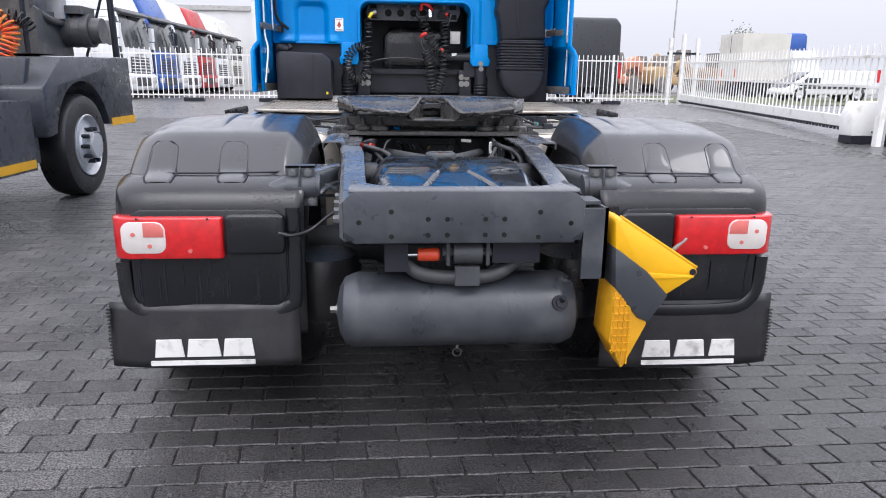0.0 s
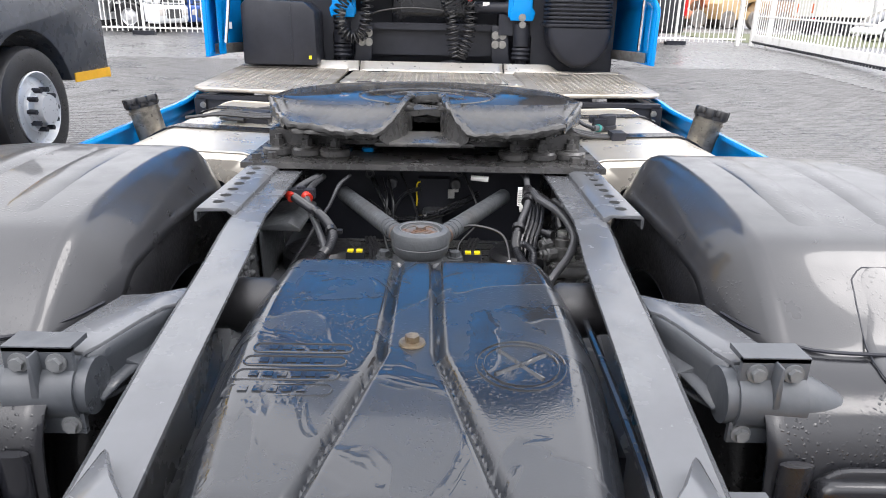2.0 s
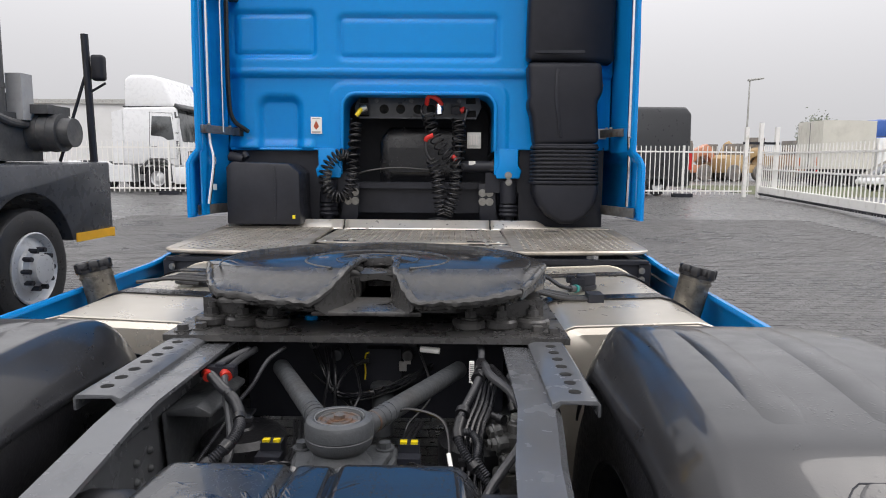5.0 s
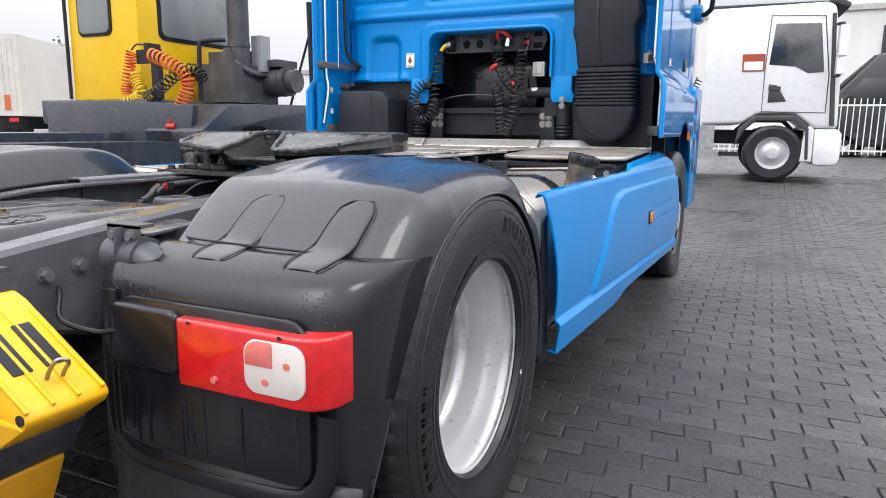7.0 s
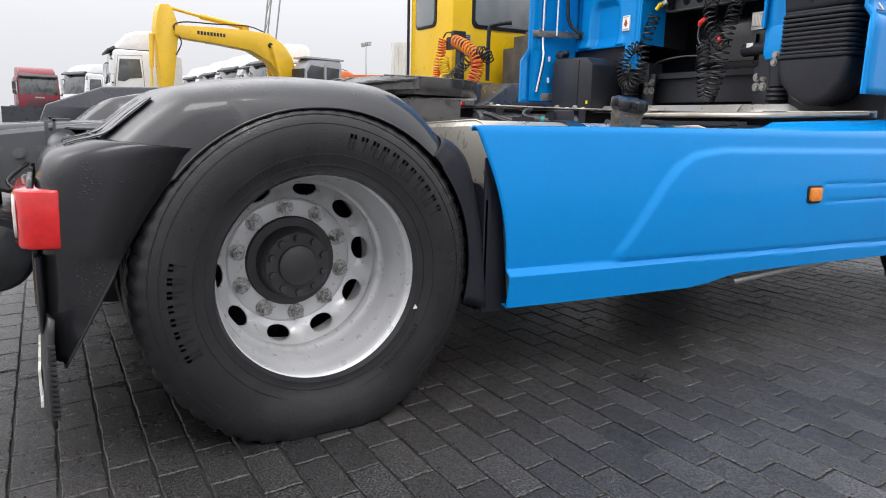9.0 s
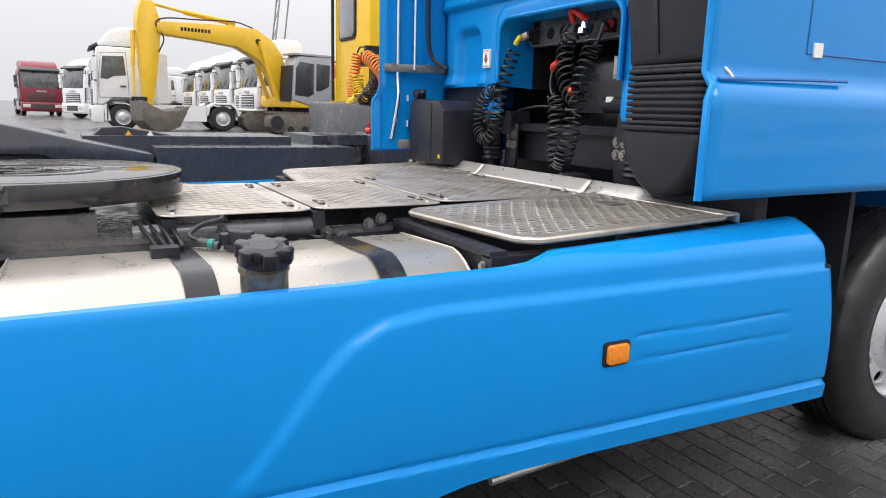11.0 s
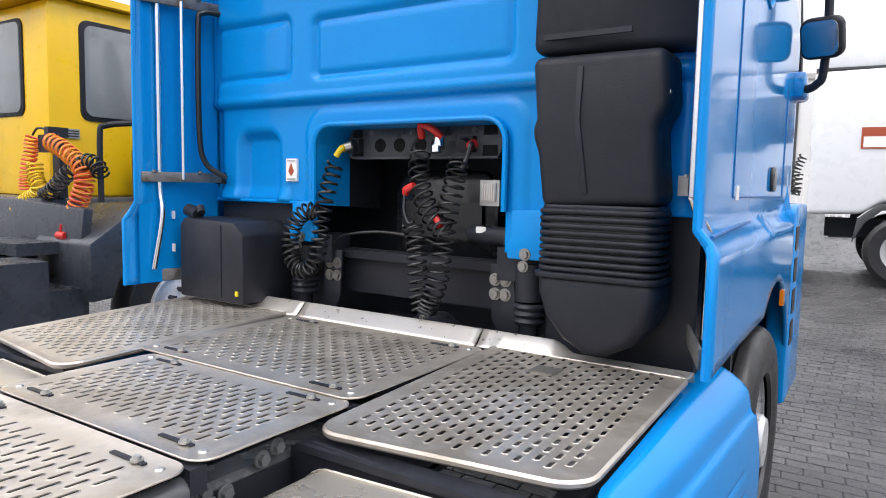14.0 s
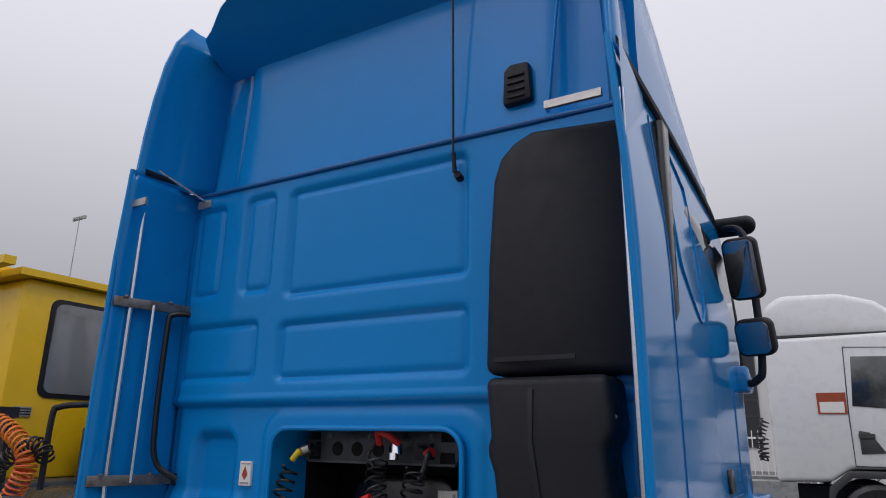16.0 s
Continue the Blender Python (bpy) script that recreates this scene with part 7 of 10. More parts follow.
for k in range(4):
    part("tread_rib", local(box(0.456 + 0.016 * k, 0.460 + 0.016 * k, -0.984, -0.977, 0.34 - 0.012 * k, 0.535, 0.0015, 1)), YELLOW_DIRTY, chock)
part("lug_hole", local(tube([(0.694, -0.9775, 0.596), (0.694, -0.97, 0.596)], 0.010, 14)), DARK, chock)
for k in range(2):
    part("cutout", local(prism([(0.545, 0.7165), (0.64, 0.655), (0.635, 0.648), (0.54, 0.709)], "y", -0.945 + 0.06 * k, -0.91 + 0.06 * k, 0.001)), DARK, chock)
part("side_rib", local(prism([(0.50, 0.60), (0.69, 0.585), (0.70, 0.578), (0.52, 0.575)], "y", -0.979, -0.974, 0.002)), YELLOW, chock)
part("wire_clip", local(tube([(0.66, -0.90, 0.57), (0.655, -0.90, 0.63), (0.69, -0.905, 0.675), (0.70, -0.895, 0.68), (0.70, -0.885, 0.67), (0.665, -0.875, 0.635), (0.665, -0.875, 0.57)], 0.004, 6, 5)), BOLT, chock)


# --- hoses, cables and valves between the rails
lh = part("wiring_loom", conduit([(-0.341, 0.266, 0.855), (-0.286, 0.191, 0.848), (-0.240, 0.136, 0.838), (-0.207, 0.069, 0.820), (-0.208, 0.025, 0.800), (-0.225, -0.007, 0.785), (-0.249, -0.029, 0.765), (-0.271, -0.044, 0.750), (-0.30, -0.075, 0.725), (-0.33, -0.12, 0.68)], 0.0118, 0.005), CONDUIT, truck, "thick ribbed black cable conduit")
part("loom_root", conduit([(-0.30, 0.43, 0.865), (-0.33, 0.33, 0.862), (-0.341, 0.266, 0.855)], 0.0105, 0.005), CONDUIT, lh)
part("loom_clip", merged(box(-0.36, -0.28, 0.258, 0.283, 0.848, 0.872, 0.003), box(-0.325, -0.305, 0.262, 0.279, 0.871, 0.878, 0.003)), BLACK_MATT, lh)
for x in (-0.341, -0.299):
    part("orange_collar", tube([(x - 0.004, 0.262, 0.857), (x + 0.006, 0.246, 0.853)], 0.0122, 18), ORANGE_PL, lh)
part("loom_branch", tube([(-0.285, 0.44, 0.865), (-0.30, 0.33, 0.862), (-0.299, 0.253, 0.855), (-0.276, 0.186, 0.832), (-0.252, 0.132, 0.810), (-0.231, 0.079, 0.788), (-0.220, 0.035, 0.765), (-0.229, 0.010, 0.738), (-0.245, -0.007, 0.710), (-0.27, -0.03, 0.67)], 0.0085, 10, 6), GREY_CABLE, lh)
for p, q in (((-0.262, 0.166, 0.843), (-0.252, 0.152, 0.840)), ((-0.212, 0.083, 0.824), (-0.208, 0.068, 0.820)), ((-0.214, 0.014, 0.795), (-0.221, 0.0, 0.788)), ((-0.24, -0.018, 0.773), (-0.25, -0.03, 0.765))):
    part("cable_tie", tube([p, q], 0.0135, 14), CABLE, lh)
part("tie_head", box(-0.198, -0.184, 0.066, 0.082, 0.818, 0.826, 0.002), CABLE, lh)
part("thin_conduit", conduit([(-0.21, 0.44, 0.87), (-0.230, 0.357, 0.860), (-0.249, 0.289, 0.820), (-0.273, 0.251, 0.790), (-0.302, 0.212, 0.740), (-0.328, 0.172, 0.700), (-0.349, 0.137, 0.660)], 0.0055, 0.004), CONDUIT, truck)
clamp_ = part("clamp_block", merged(box(-0.308, -0.222, -0.078, -0.074, 0.720, 0.745, 0.001, 1), box(-0.308, -0.222, -0.048, -0.044, 0.720, 0.745, 0.001, 1), box(-0.308, -0.222, -0.078, -0.044, 0.718, 0.724, 0.001, 1),
                                    *[box(x - 0.0015, x + 0.0015, -0.077, -0.045, 0.722, 0.743, 0.0005, 1) for x in (-0.306, -0.294, -0.283, -0.247, -0.236, -0.224)], box(-0.306, -0.224, -0.063, -0.059, 0.722, 0.741, 0.0005, 1), cyl((-0.265, -0.061, 0.722), (-0.265, -0.061, 0.744), 0.015, 18)), BLACK_GLOSS, truck, "ribbed black plastic cable clamp")
part("clamp_bolt", hexbolt((-0.265, -0.061, 0.743), "z", 0.0095, 0.010), RUSTY_BOLT, clamp_)
part("clamp_rod", cyl((-0.30, -0.10, 0.728), (-0.262, -0.10, 0.730), 0.006, 12), BOLT, clamp_)
part("drop_cable", tube([(-0.36, -0.12, 0.68), (-0.33, 0.0, 0.66), (-0.30, 0.10, 0.67), (-0.29, 0.2, 0.66)], 0.011, 8, 6), CABLE, truck)
rh = part("wiring_loom", conduit([(0.285, 0.50, 0.875), (0.291, 0.439, 0.870), (0.286, 0.355, 0.855), (0.276, 0.273, 0.840), (0.242, 0.163, 0.810), (0.230, 0.117, 0.785), (0.240, 0.085, 0.760), (0.269, 0.058, 0.730), (0.302, 0.032, 0.700), (0.33, 0.0, 0.66)], 0.0095, 0.005), CONDUIT, truck, "bundle of ribbed black conduits")
part("branch", conduit([(0.235, 0.117, 0.783), (0.258, 0.119, 0.780), (0.273, 0.095, 0.768), (0.270, 0.062, 0.748), (0.290, 0.045, 0.720)], 0.0085, 0.005), CONDUIT, rh)
part("branch_sleeve", tube([(0.237, 0.145, 0.80), (0.230, 0.117, 0.783), (0.232, 0.105, 0.774)], 0.0125, 14), CABLE, rh)
part("sleeve", tube([(0.288, 0.37, 0.858), (0.283, 0.32, 0.850)], 0.013, 14), CABLE, rh)
for i in range(4):
    part("smooth_cable", tube([(0.290 + 0.010 * i, 0.34, 0.85), (0.288 + 0.010 * i, 0.29, 0.838), (0.270 + 0.012 * i, 0.215, 0.808), (0.250 + 0.012 * i, 0.16, 0.780), (0.243 + 0.012 * i, 0.122, 0.750), (0.243 + 0.013 * i, 0.088, 0.712), (0.235 + 0.015 * i, 0.04, 0.675), (0.225 + 0.02 * i, -0.04, 0.62)], 0.0056, 8, 6), BLACK_GLOSS, rh)
for p, q in (((0.281, 0.30, 0.846), (0.277, 0.286, 0.842)), ((0.243, 0.168, 0.812), (0.240, 0.156, 0.806)), ((0.262, 0.066, 0.738), (0.270, 0.058, 0.731))):
    part("cable_tie", tube([p, q], 0.0165, 14), CABLE, rh)
part("tie_head", box(0.232, 0.246, 0.056, 0.070, 0.735, 0.747, 0.002), CABLE, rh)
part("side_hose", tube([(0.295, 0.341, 0.860), (0.305, 0.278, 0.855), (0.345, 0.206, 0.842), (0.364, 0.150, 0.825), (0.372, 0.111, 0.800), (0.354, 0.072, 0.770), (0.318, 0.038, 0.735), (0.290, 0.014, 0.700), (0.27, -0.02, 0.65)], 0.0098, 10, 6), GREY_CABLE, truck, "dusty grey air hose")
part("paper_tag", merged(box(0.258, 0.270, 0.345, 0.348, 0.815, 0.868, 0.001), box(0.264, 0.273, 0.338, 0.341, 0.80, 0.825, 0.001)), STICKER, truck, "white paper tag with barcode")
for k in range(9):
    part("barcode_bar", box(0.2595, 0.2685, 0.3436, 0.3452, 0.819 + 0.005 * k, 0.8215 + 0.005 * k, 0.0003, 1), PRINT_GREY, truck)
part("white_sleeve", tube([(0.135, 0.46, 0.865), (0.185, 0.455, 0.862)], 0.008, 10), STICKER, truck)
VALVE = material("dirty_cast_aluminium", (0.105, 0.105, 0.105), 0.42, 0.35, vary=0.3, scale=25, bump=0.5, bump_scale=90, second=(0.05, 0.047, 0.043), second_amount=0.5, second_scale=20, second_rough=0.6)
vb = part("valve_block", merged(box(0.325, 0.412, 0.13, 0.25, 0.655, 0.725, 0.010), box(0.315, 0.37, 0.15, 0.24, 0.715, 0.757, 0.008), box(0.36, 0.415, 0.17, 0.25, 0.72, 0.735, 0.006),
                                cyl((0.335, 0.14, 0.69), (0.335, 0.14, 0.60), 0.030, 24, None, 0.004), cyl((0.34, 0.128, 0.706), (0.425, 0.128, 0.704), 0.0135, 16)), VALVE, truck, "cast metal air valve block with fittings")
for x, y, z, r in ((0.358, 0.19, 0.783, 0.019), (0.381, 0.19, 0.762, 0.0185), (0.404, 0.19, 0.742, 0.017), (0.335, 0.195, 0.776, 0.012)):
    part("solenoid", lathe([(0, z - 0.055), (r * 1.15, z - 0.055), (r * 1.15, z - 0.042), (r, z - 0.040), (r, z - 0.008), (r * 0.72, z - 0.006), (r * 0.72, z), (r * 0.5, z + 0.003), (0, z + 0.003)], (x, y, 0), "z", 20), VALVE, vb)
    part("fitting", hexbolt((x, y, z), "z", r * 0.6, 0.010, False), RUSTED if r == 0.0185 else GALV, vb)
for x, y, z, r, out in ((0.322, 0.155, 0.775, 0.0125, 0.026), (0.322, 0.150, 0.750, 0.012, 0.030), (0.335, 0.145, 0.752, 0.0145, 0.034), (0.345, 0.135, 0.722, 0.010, 0.024)):
    port = part("port", merged(tube([(x, y, z), (x - out, y - 0.012, z - 0.002)], r, 6), tube([(x - out * 0.55, y - 0.007, z - 0.001), (x - out * 0.72, y - 0.0085, z - 0.0015)], r * 1.25, 14)), VALVE, vb)
    part("port_bore", tube([(x - out * 0.9, y - 0.011, z - 0.002), (x - out * 1.02, y - 0.0125, z - 0.002)], r * 0.5, 12), HOLE, port)
for x, y, z in ((0.383, 0.165, 0.735), (0.372, 0.155, 0.742), (0.408, 0.16, 0.728), (0.432, 0.18, 0.70)):
    part("screw", hexbolt((x, y, z - 0.01), "z", 0.0065, 0.010), GALV, vb)
part("round_port", merged(lathe([(0.008, 0.108), (0.017, 0.108), (0.0185, 0.112), (0.0185, 0.14), (0, 0.14)], (0.408, 0.0, 0.674), "y", 24)), VALVE, vb)
part("bracket_tube", cyl((0.39, 0.16, 0.645), (0.412, 0.16, 0.645), 0.022, 18), VALVE, vb)
for p, q, r_, t in (((0.355, 0.20, 0.80), (0.345, 0.23, 0.835), (0.33, 0.30, 0.845), (0.31, 0.36, 0.85)), ((0.384, 0.19, 0.775), (0.388, 0.20, 0.815), (0.375, 0.235, 0.835), (0.35, 0.30, 0.845)), ((0.33, 0.17, 0.79), (0.30, 0.20, 0.79), (0.275, 0.24, 0.77), (0.25, 0.30, 0.75))):
    part("hose", tube([p, q, r_, t], 0.0085, 10, 6), GREY_CABLE if p[0] > 0.38 else CABLE, vb)
    part("hose_collar", tube([p, tuple(lerp(a_, b_, 0.35) for a_, b_ in zip(p, q))], 0.0115, 12), GALV if p[0] > 0.38 else CABLE, vb)
star = [(0.378 + r * math.cos(TAU * (k + d) / 12), 0.655 + r * math.sin(TAU * (k + d) / 12)) for k in range(12) for r, d in ((0.008, 0.0), (0.021, 0.3), (0.021, 0.62), (0.008, 0.9))]
part("silencer", merged(prism(star, "y", 0.100, 0.116, 0.0005, 1), lathe([(0, 0.096), (0.009, 0.096), (0.010, 0.10), (0.010, 0.125), (0, 0.125)], (0.378, 0, 0.655), "y", 16)), GALV, vb)
for s, x in ((-1, -0.163), (1, 0.128)):
    cn = part("sensor_connector", merged(box(x - 0.022, x + 0.022, 0.125, 0.155, 0.722, 0.750, 0.004), box(x - 0.026, x + 0.026, 0.095, 0.13, 0.705, 0.732, 0.004)), DARK, truck, "black sensor plug with yellow locks")
    for dx in (-0.014, 0.014):
        part("yellow_lock", box(x + dx * 0.8 - 0.0072, x + dx * 0.8 + 0.0072, 0.128, 0.142, 0.748, 0.755, 0.002), YELLOW_PL, cn)
        part("lead", tube([(x + dx, 0.10, 0.715), (x + dx * 1.5, 0.06, 0.705), (x + dx * 2 - s * 0.02, 0.02, 0.685), (x + dx + s * 0.05, -0.04, 0.66)], 0.0026, 6, 6), RED_PL if (s < 0 and dx < 0) else CABLE, cn)
    part("housing_ledge", box(min(s * 0.09, s * 0.24), max(s * 0.09, s * 0.24), 0.06, 0.13, 0.66, 0.70, 0.008), DARK, truck)
    for i in range(3):
        part("bundle_cable", tube([(s * (0.13 + 0.010 * i), 0.29, 0.735), (s * (0.108 + 0.010 * i), 0.19, 0.728), (s * (0.112 + 0.010 * i), 0.10, 0.71), (s * (0.13 + 0.011 * i), 0.043, 0.69), (s * (0.15 + 0.012 * i), -0.02, 0.66), (s * (0.17 + 0.012 * i), -0.12, 0.60)], 0.0055, 8, 6), CABLE, truck)
    part("bellows_top", lathe([(0, 0.705), (0.02, 0.705), (0.025, 0.70), (0.085, 0.695), (0.10, 0.68), (0.10, 0.62), (0, 0.60)], (s * 0.285, 0.33, 0), "z", 32), RUBBER, truck, "round black air-spring top")
part("arch_cable", tube([(0.09, 0.17, 0.80), (0.13, 0.16, 0.815), (0.20, 0.13, 0.80), (0.215, 0.06, 0.74), (0.21, 0.0, 0.68)], 0.0034, 6, 6), CABLE, truck)
part("tape", tube([(0.212, 0.075, 0.754), (0.217, 0.052, 0.736)], 0.0046, 8), STICKER, truck)
for y, z in ((0.03, 0.712), (0.015, 0.697)):
    part("tape", tube([(0.2125, y, z), (0.2115, y - 0.005, z - 0.006)], 0.0046, 8), STICKER, truck)
part("back_box", merged(box(-0.02, 0.075, 0.58, 0.62, 0.72, 0.83, 0.008)), BLACK_MATT, truck)
part("yellow_strip", tube([(-0.012, 0.577, 0.822), (-0.022, 0.577, 0.815), (-0.024, 0.577, 0.79), (-0.022, 0.577, 0.765), (-0.024, 0.577, 0.745)], 0.0024, 6, 4), YELLOW_PL, truck)
part("transmission_drum", merged(cyl((0.027, 0.555, 0.742), (0.027, 0.555, 0.60), 0.030, 24, None, 0.004), cyl((0.027, 0.555, 0.735), (0.027, 0.555, 0.728), 0.034, 24)), CAST, truck, "grey transmission drum")
for x in (-0.099, 0.095):
    part("lug", lathe([(0.006, 0.556), (0.014, 0.556), (0.016, 0.56), (0.016, 0.585), (0, 0.585)], (x, 0, 0.818), "y", 20), CAST, truck)
part("clip_plate", merged(box(0.072, 0.092, 0.56, 0.566, 0.775, 0.802, 0.002), box(0.086, 0.104, 0.556, 0.562, 0.796, 0.806, 0.002)), GALV, truck)
part("bent_hose", conduit([(-0.010, 0.565, 0.803), (-0.040, 0.556, 0.797), (-0.066, 0.548, 0.783), (-0.088, 0.545, 0.752), (-0.100, 0.548, 0.717)], 0.0068, 0.004), CONDUIT, truck)
part("bent_hose", tube([(-0.066, 0.55, 0.712), (-0.052, 0.54, 0.672), (-0.056, 0.548, 0.62)], 0.0085, 10, 6), CABLE, truck)
for k in range(4):
    dx, dz = 0.007 * (k % 2), 0.006 * (k // 2)
    part("wiring_strand", tube([(-0.160 + dx, 0.560, 0.835), (-0.128 + dx, 0.535, 0.772), (-0.098 + dx, 0.520, 0.722 + dz), (-0.035, 0.512 + dx, 0.719 + dz), (0.030, 0.518 + dx, 0.733 + dz), (0.10, 0.535, 0.757 + dz + dx), (0.166, 0.552, 0.787 + dz * 2)], 0.0040, 8, 6), BLACK_GLOSS, truck)
for p, q in (((-0.108, 0.523, 0.738), (-0.102, 0.521, 0.730)), ((0.000, 0.515, 0.729), (0.008, 0.516, 0.731))):
    part("cable_tie", tube([p, q], 0.0105, 12), CABLE, truck)
random.seed(3)
for i in range(2):
    x0, x1 = random.uniform(-0.20, -0.08), random.uniform(0.05, 0.22)
    z = random.uniform(0.70, 0.83)
    part("cross_cable", tube([(x0, 0.56, z + 0.02), (lerp(x0, x1, 0.35), 0.52, z - 0.04), (lerp(x0, x1, 0.7), 0.52, z - 0.02), (x1, 0.55, z + 0.02)], 0.0030, 6, 6), CABLE, truck)
for i in range(2):
    part("riser", tube([(-0.13 + 0.02 * i, 0.56, 0.84), (-0.11 + 0.018 * i, 0.50, 0.78), (-0.12 + 0.03 * i, 0.48, 0.70), (-0.10 + 0.03 * i, 0.45, 0.62)], 0.0042, 6, 6), CABLE, truck)
part("flywheel_housing", lathe([(0, 0.55), (0.10, 0.56), (0.16, 0.62), (0.17, 0.75), (0, 0.76)], (0.0, 0.75, 0.62), "y", 32), DARK, truck)
part("rail_bracket", merged(prism([(0.15, 0.80), (0.40, 0.80), (0.40, 0.60), (0.21, 0.60), (0.17, 0.65)], "x", -0.404, -0.398, 0.003), prism([(-0.398, 0.802), (-0.33, 0.815), (-0.30, 0.80), (-0.30, 0.79), (-0.398, 0.792)], "y", 0.16, 0.40, 0.003)), CAST, truck, "folded grey bracket on the rail")
for x, z in ((-0.17, 0.835), (0.105, 0.845)):
    part("lifting_eye", lathe([(0.008, -0.004), (0.014, -0.004), (0.014, 0.004), (0.008, 0.004)], (x, 0.61, z), "y", 16, True), GREY_CABLE, truck)

# loose wiring that loops over the axle
random.seed(17)
for s in (1, -1):
    for k in range(3):
        x0, y0 = s * random.uniform(0.09, 0.11), random.uniform(0.06, 0.10)
        x1, y1 = s * random.uniform(0.17, 0.24), random.uniform(-0.06, 0.08)
        top = random.uniform(0.72, 0.745)
        part("loose_wire", tube([(x0, y0, 0.70), (lerp(x0, x1, 0.3), lerp(y0, y1, 0.3), top), (lerp(x0, x1, 0.7), lerp(y0, y1, 0.7), top - 0.02), (x1, y1, 0.67), (x1 + s * 0.01, y1 - 0.06, 0.60)], random.uniform(0.0022, 0.0038), 6, 6), CABLE, truck)
for k in range(2):
    x = random.uniform(-0.22, 0.20)
    part("loose_wire", tube([(x, 0.56, 0.85), (x + random.uniform(-0.05, 0.05), 0.47, random.uniform(0.74, 0.82)), (x + random.uniform(-0.08, 0.08), 0.40, random.uniform(0.66, 0.74)), (x + random.uniform(-0.1, 0.1), 0.30, 0.58)], 0.0035, 6, 6), CABLE, truck)


# ---------------------------------------------------------------- ground
PAVER = material("wet_concrete_block", (0.066, 0.064, 0.064), 0.40, vary=0.25, scale=7, rough_vary=0.14, bump=0.7, bump_scale=230, random=0.34,
                 second=(0.034, 0.034, 0.036), second_amount=0.5, second_scale=0.7, second_rough=0.24)
JOINT = material("dark_wet_joint_sand", (0.027, 0.026, 0.0255), 0.6, vary=0.3, scale=30, bump=0.5, bump_scale=90)


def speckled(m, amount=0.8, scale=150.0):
    """Light and dark grit in wet concrete, and a dark patch: wet grit beside the truck, painted shade under it."""
    n, l = m.node_tree.nodes, m.node_tree.links
    p = n["Principled BSDF"]
    geo = n.new("ShaderNodeNewGeometry")
    v = n.new("ShaderNodeTexNoise")
    v.inputs["Scale"].default_value, v.inputs["Detail"].default_value = scale, 2
    r = n.new("ShaderNodeMapRange")
    r.inputs["From Min"].default_value, r.inputs["From Max"].default_value = 0.42, 0.62
    r.inputs["To Min"].default_value, r.inputs["To Max"].default_value = 1 - amount, 1 + 1.5 * amount
    sc = n.new("ShaderNodeVectorMath")
    sc.operation = "SCALE"
    l.new(geo.outputs["Position"], v.inputs["Vector"])
    l.new(v.outputs["Fac"], r.inputs["Value"])
    l.new(p.inputs["Base Color"].links[0].from_socket, sc.inputs[0])
    l.new(r.outputs["Result"], sc.inputs["Scale"])
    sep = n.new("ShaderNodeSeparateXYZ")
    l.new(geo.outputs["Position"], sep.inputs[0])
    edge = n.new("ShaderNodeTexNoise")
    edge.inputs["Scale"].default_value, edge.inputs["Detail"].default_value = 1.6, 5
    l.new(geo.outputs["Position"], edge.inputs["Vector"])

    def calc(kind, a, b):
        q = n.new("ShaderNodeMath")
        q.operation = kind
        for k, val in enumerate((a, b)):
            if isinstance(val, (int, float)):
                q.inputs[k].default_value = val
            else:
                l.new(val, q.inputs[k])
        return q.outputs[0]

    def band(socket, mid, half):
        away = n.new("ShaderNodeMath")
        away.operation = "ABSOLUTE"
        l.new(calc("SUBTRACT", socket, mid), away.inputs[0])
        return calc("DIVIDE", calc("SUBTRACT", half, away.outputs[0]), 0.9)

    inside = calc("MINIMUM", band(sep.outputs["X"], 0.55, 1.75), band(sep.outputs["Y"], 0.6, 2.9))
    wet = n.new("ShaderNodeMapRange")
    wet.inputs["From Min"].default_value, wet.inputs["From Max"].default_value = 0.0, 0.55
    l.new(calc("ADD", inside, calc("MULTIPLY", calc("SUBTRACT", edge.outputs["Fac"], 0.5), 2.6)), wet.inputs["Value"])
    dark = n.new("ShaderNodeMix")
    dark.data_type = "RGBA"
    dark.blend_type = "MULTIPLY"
    # darkens the block colour: wet grit at the side, painted shade beneath the truck
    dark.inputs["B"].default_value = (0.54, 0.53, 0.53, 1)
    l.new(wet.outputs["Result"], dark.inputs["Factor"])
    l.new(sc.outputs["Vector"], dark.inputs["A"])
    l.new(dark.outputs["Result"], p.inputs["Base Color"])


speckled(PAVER)


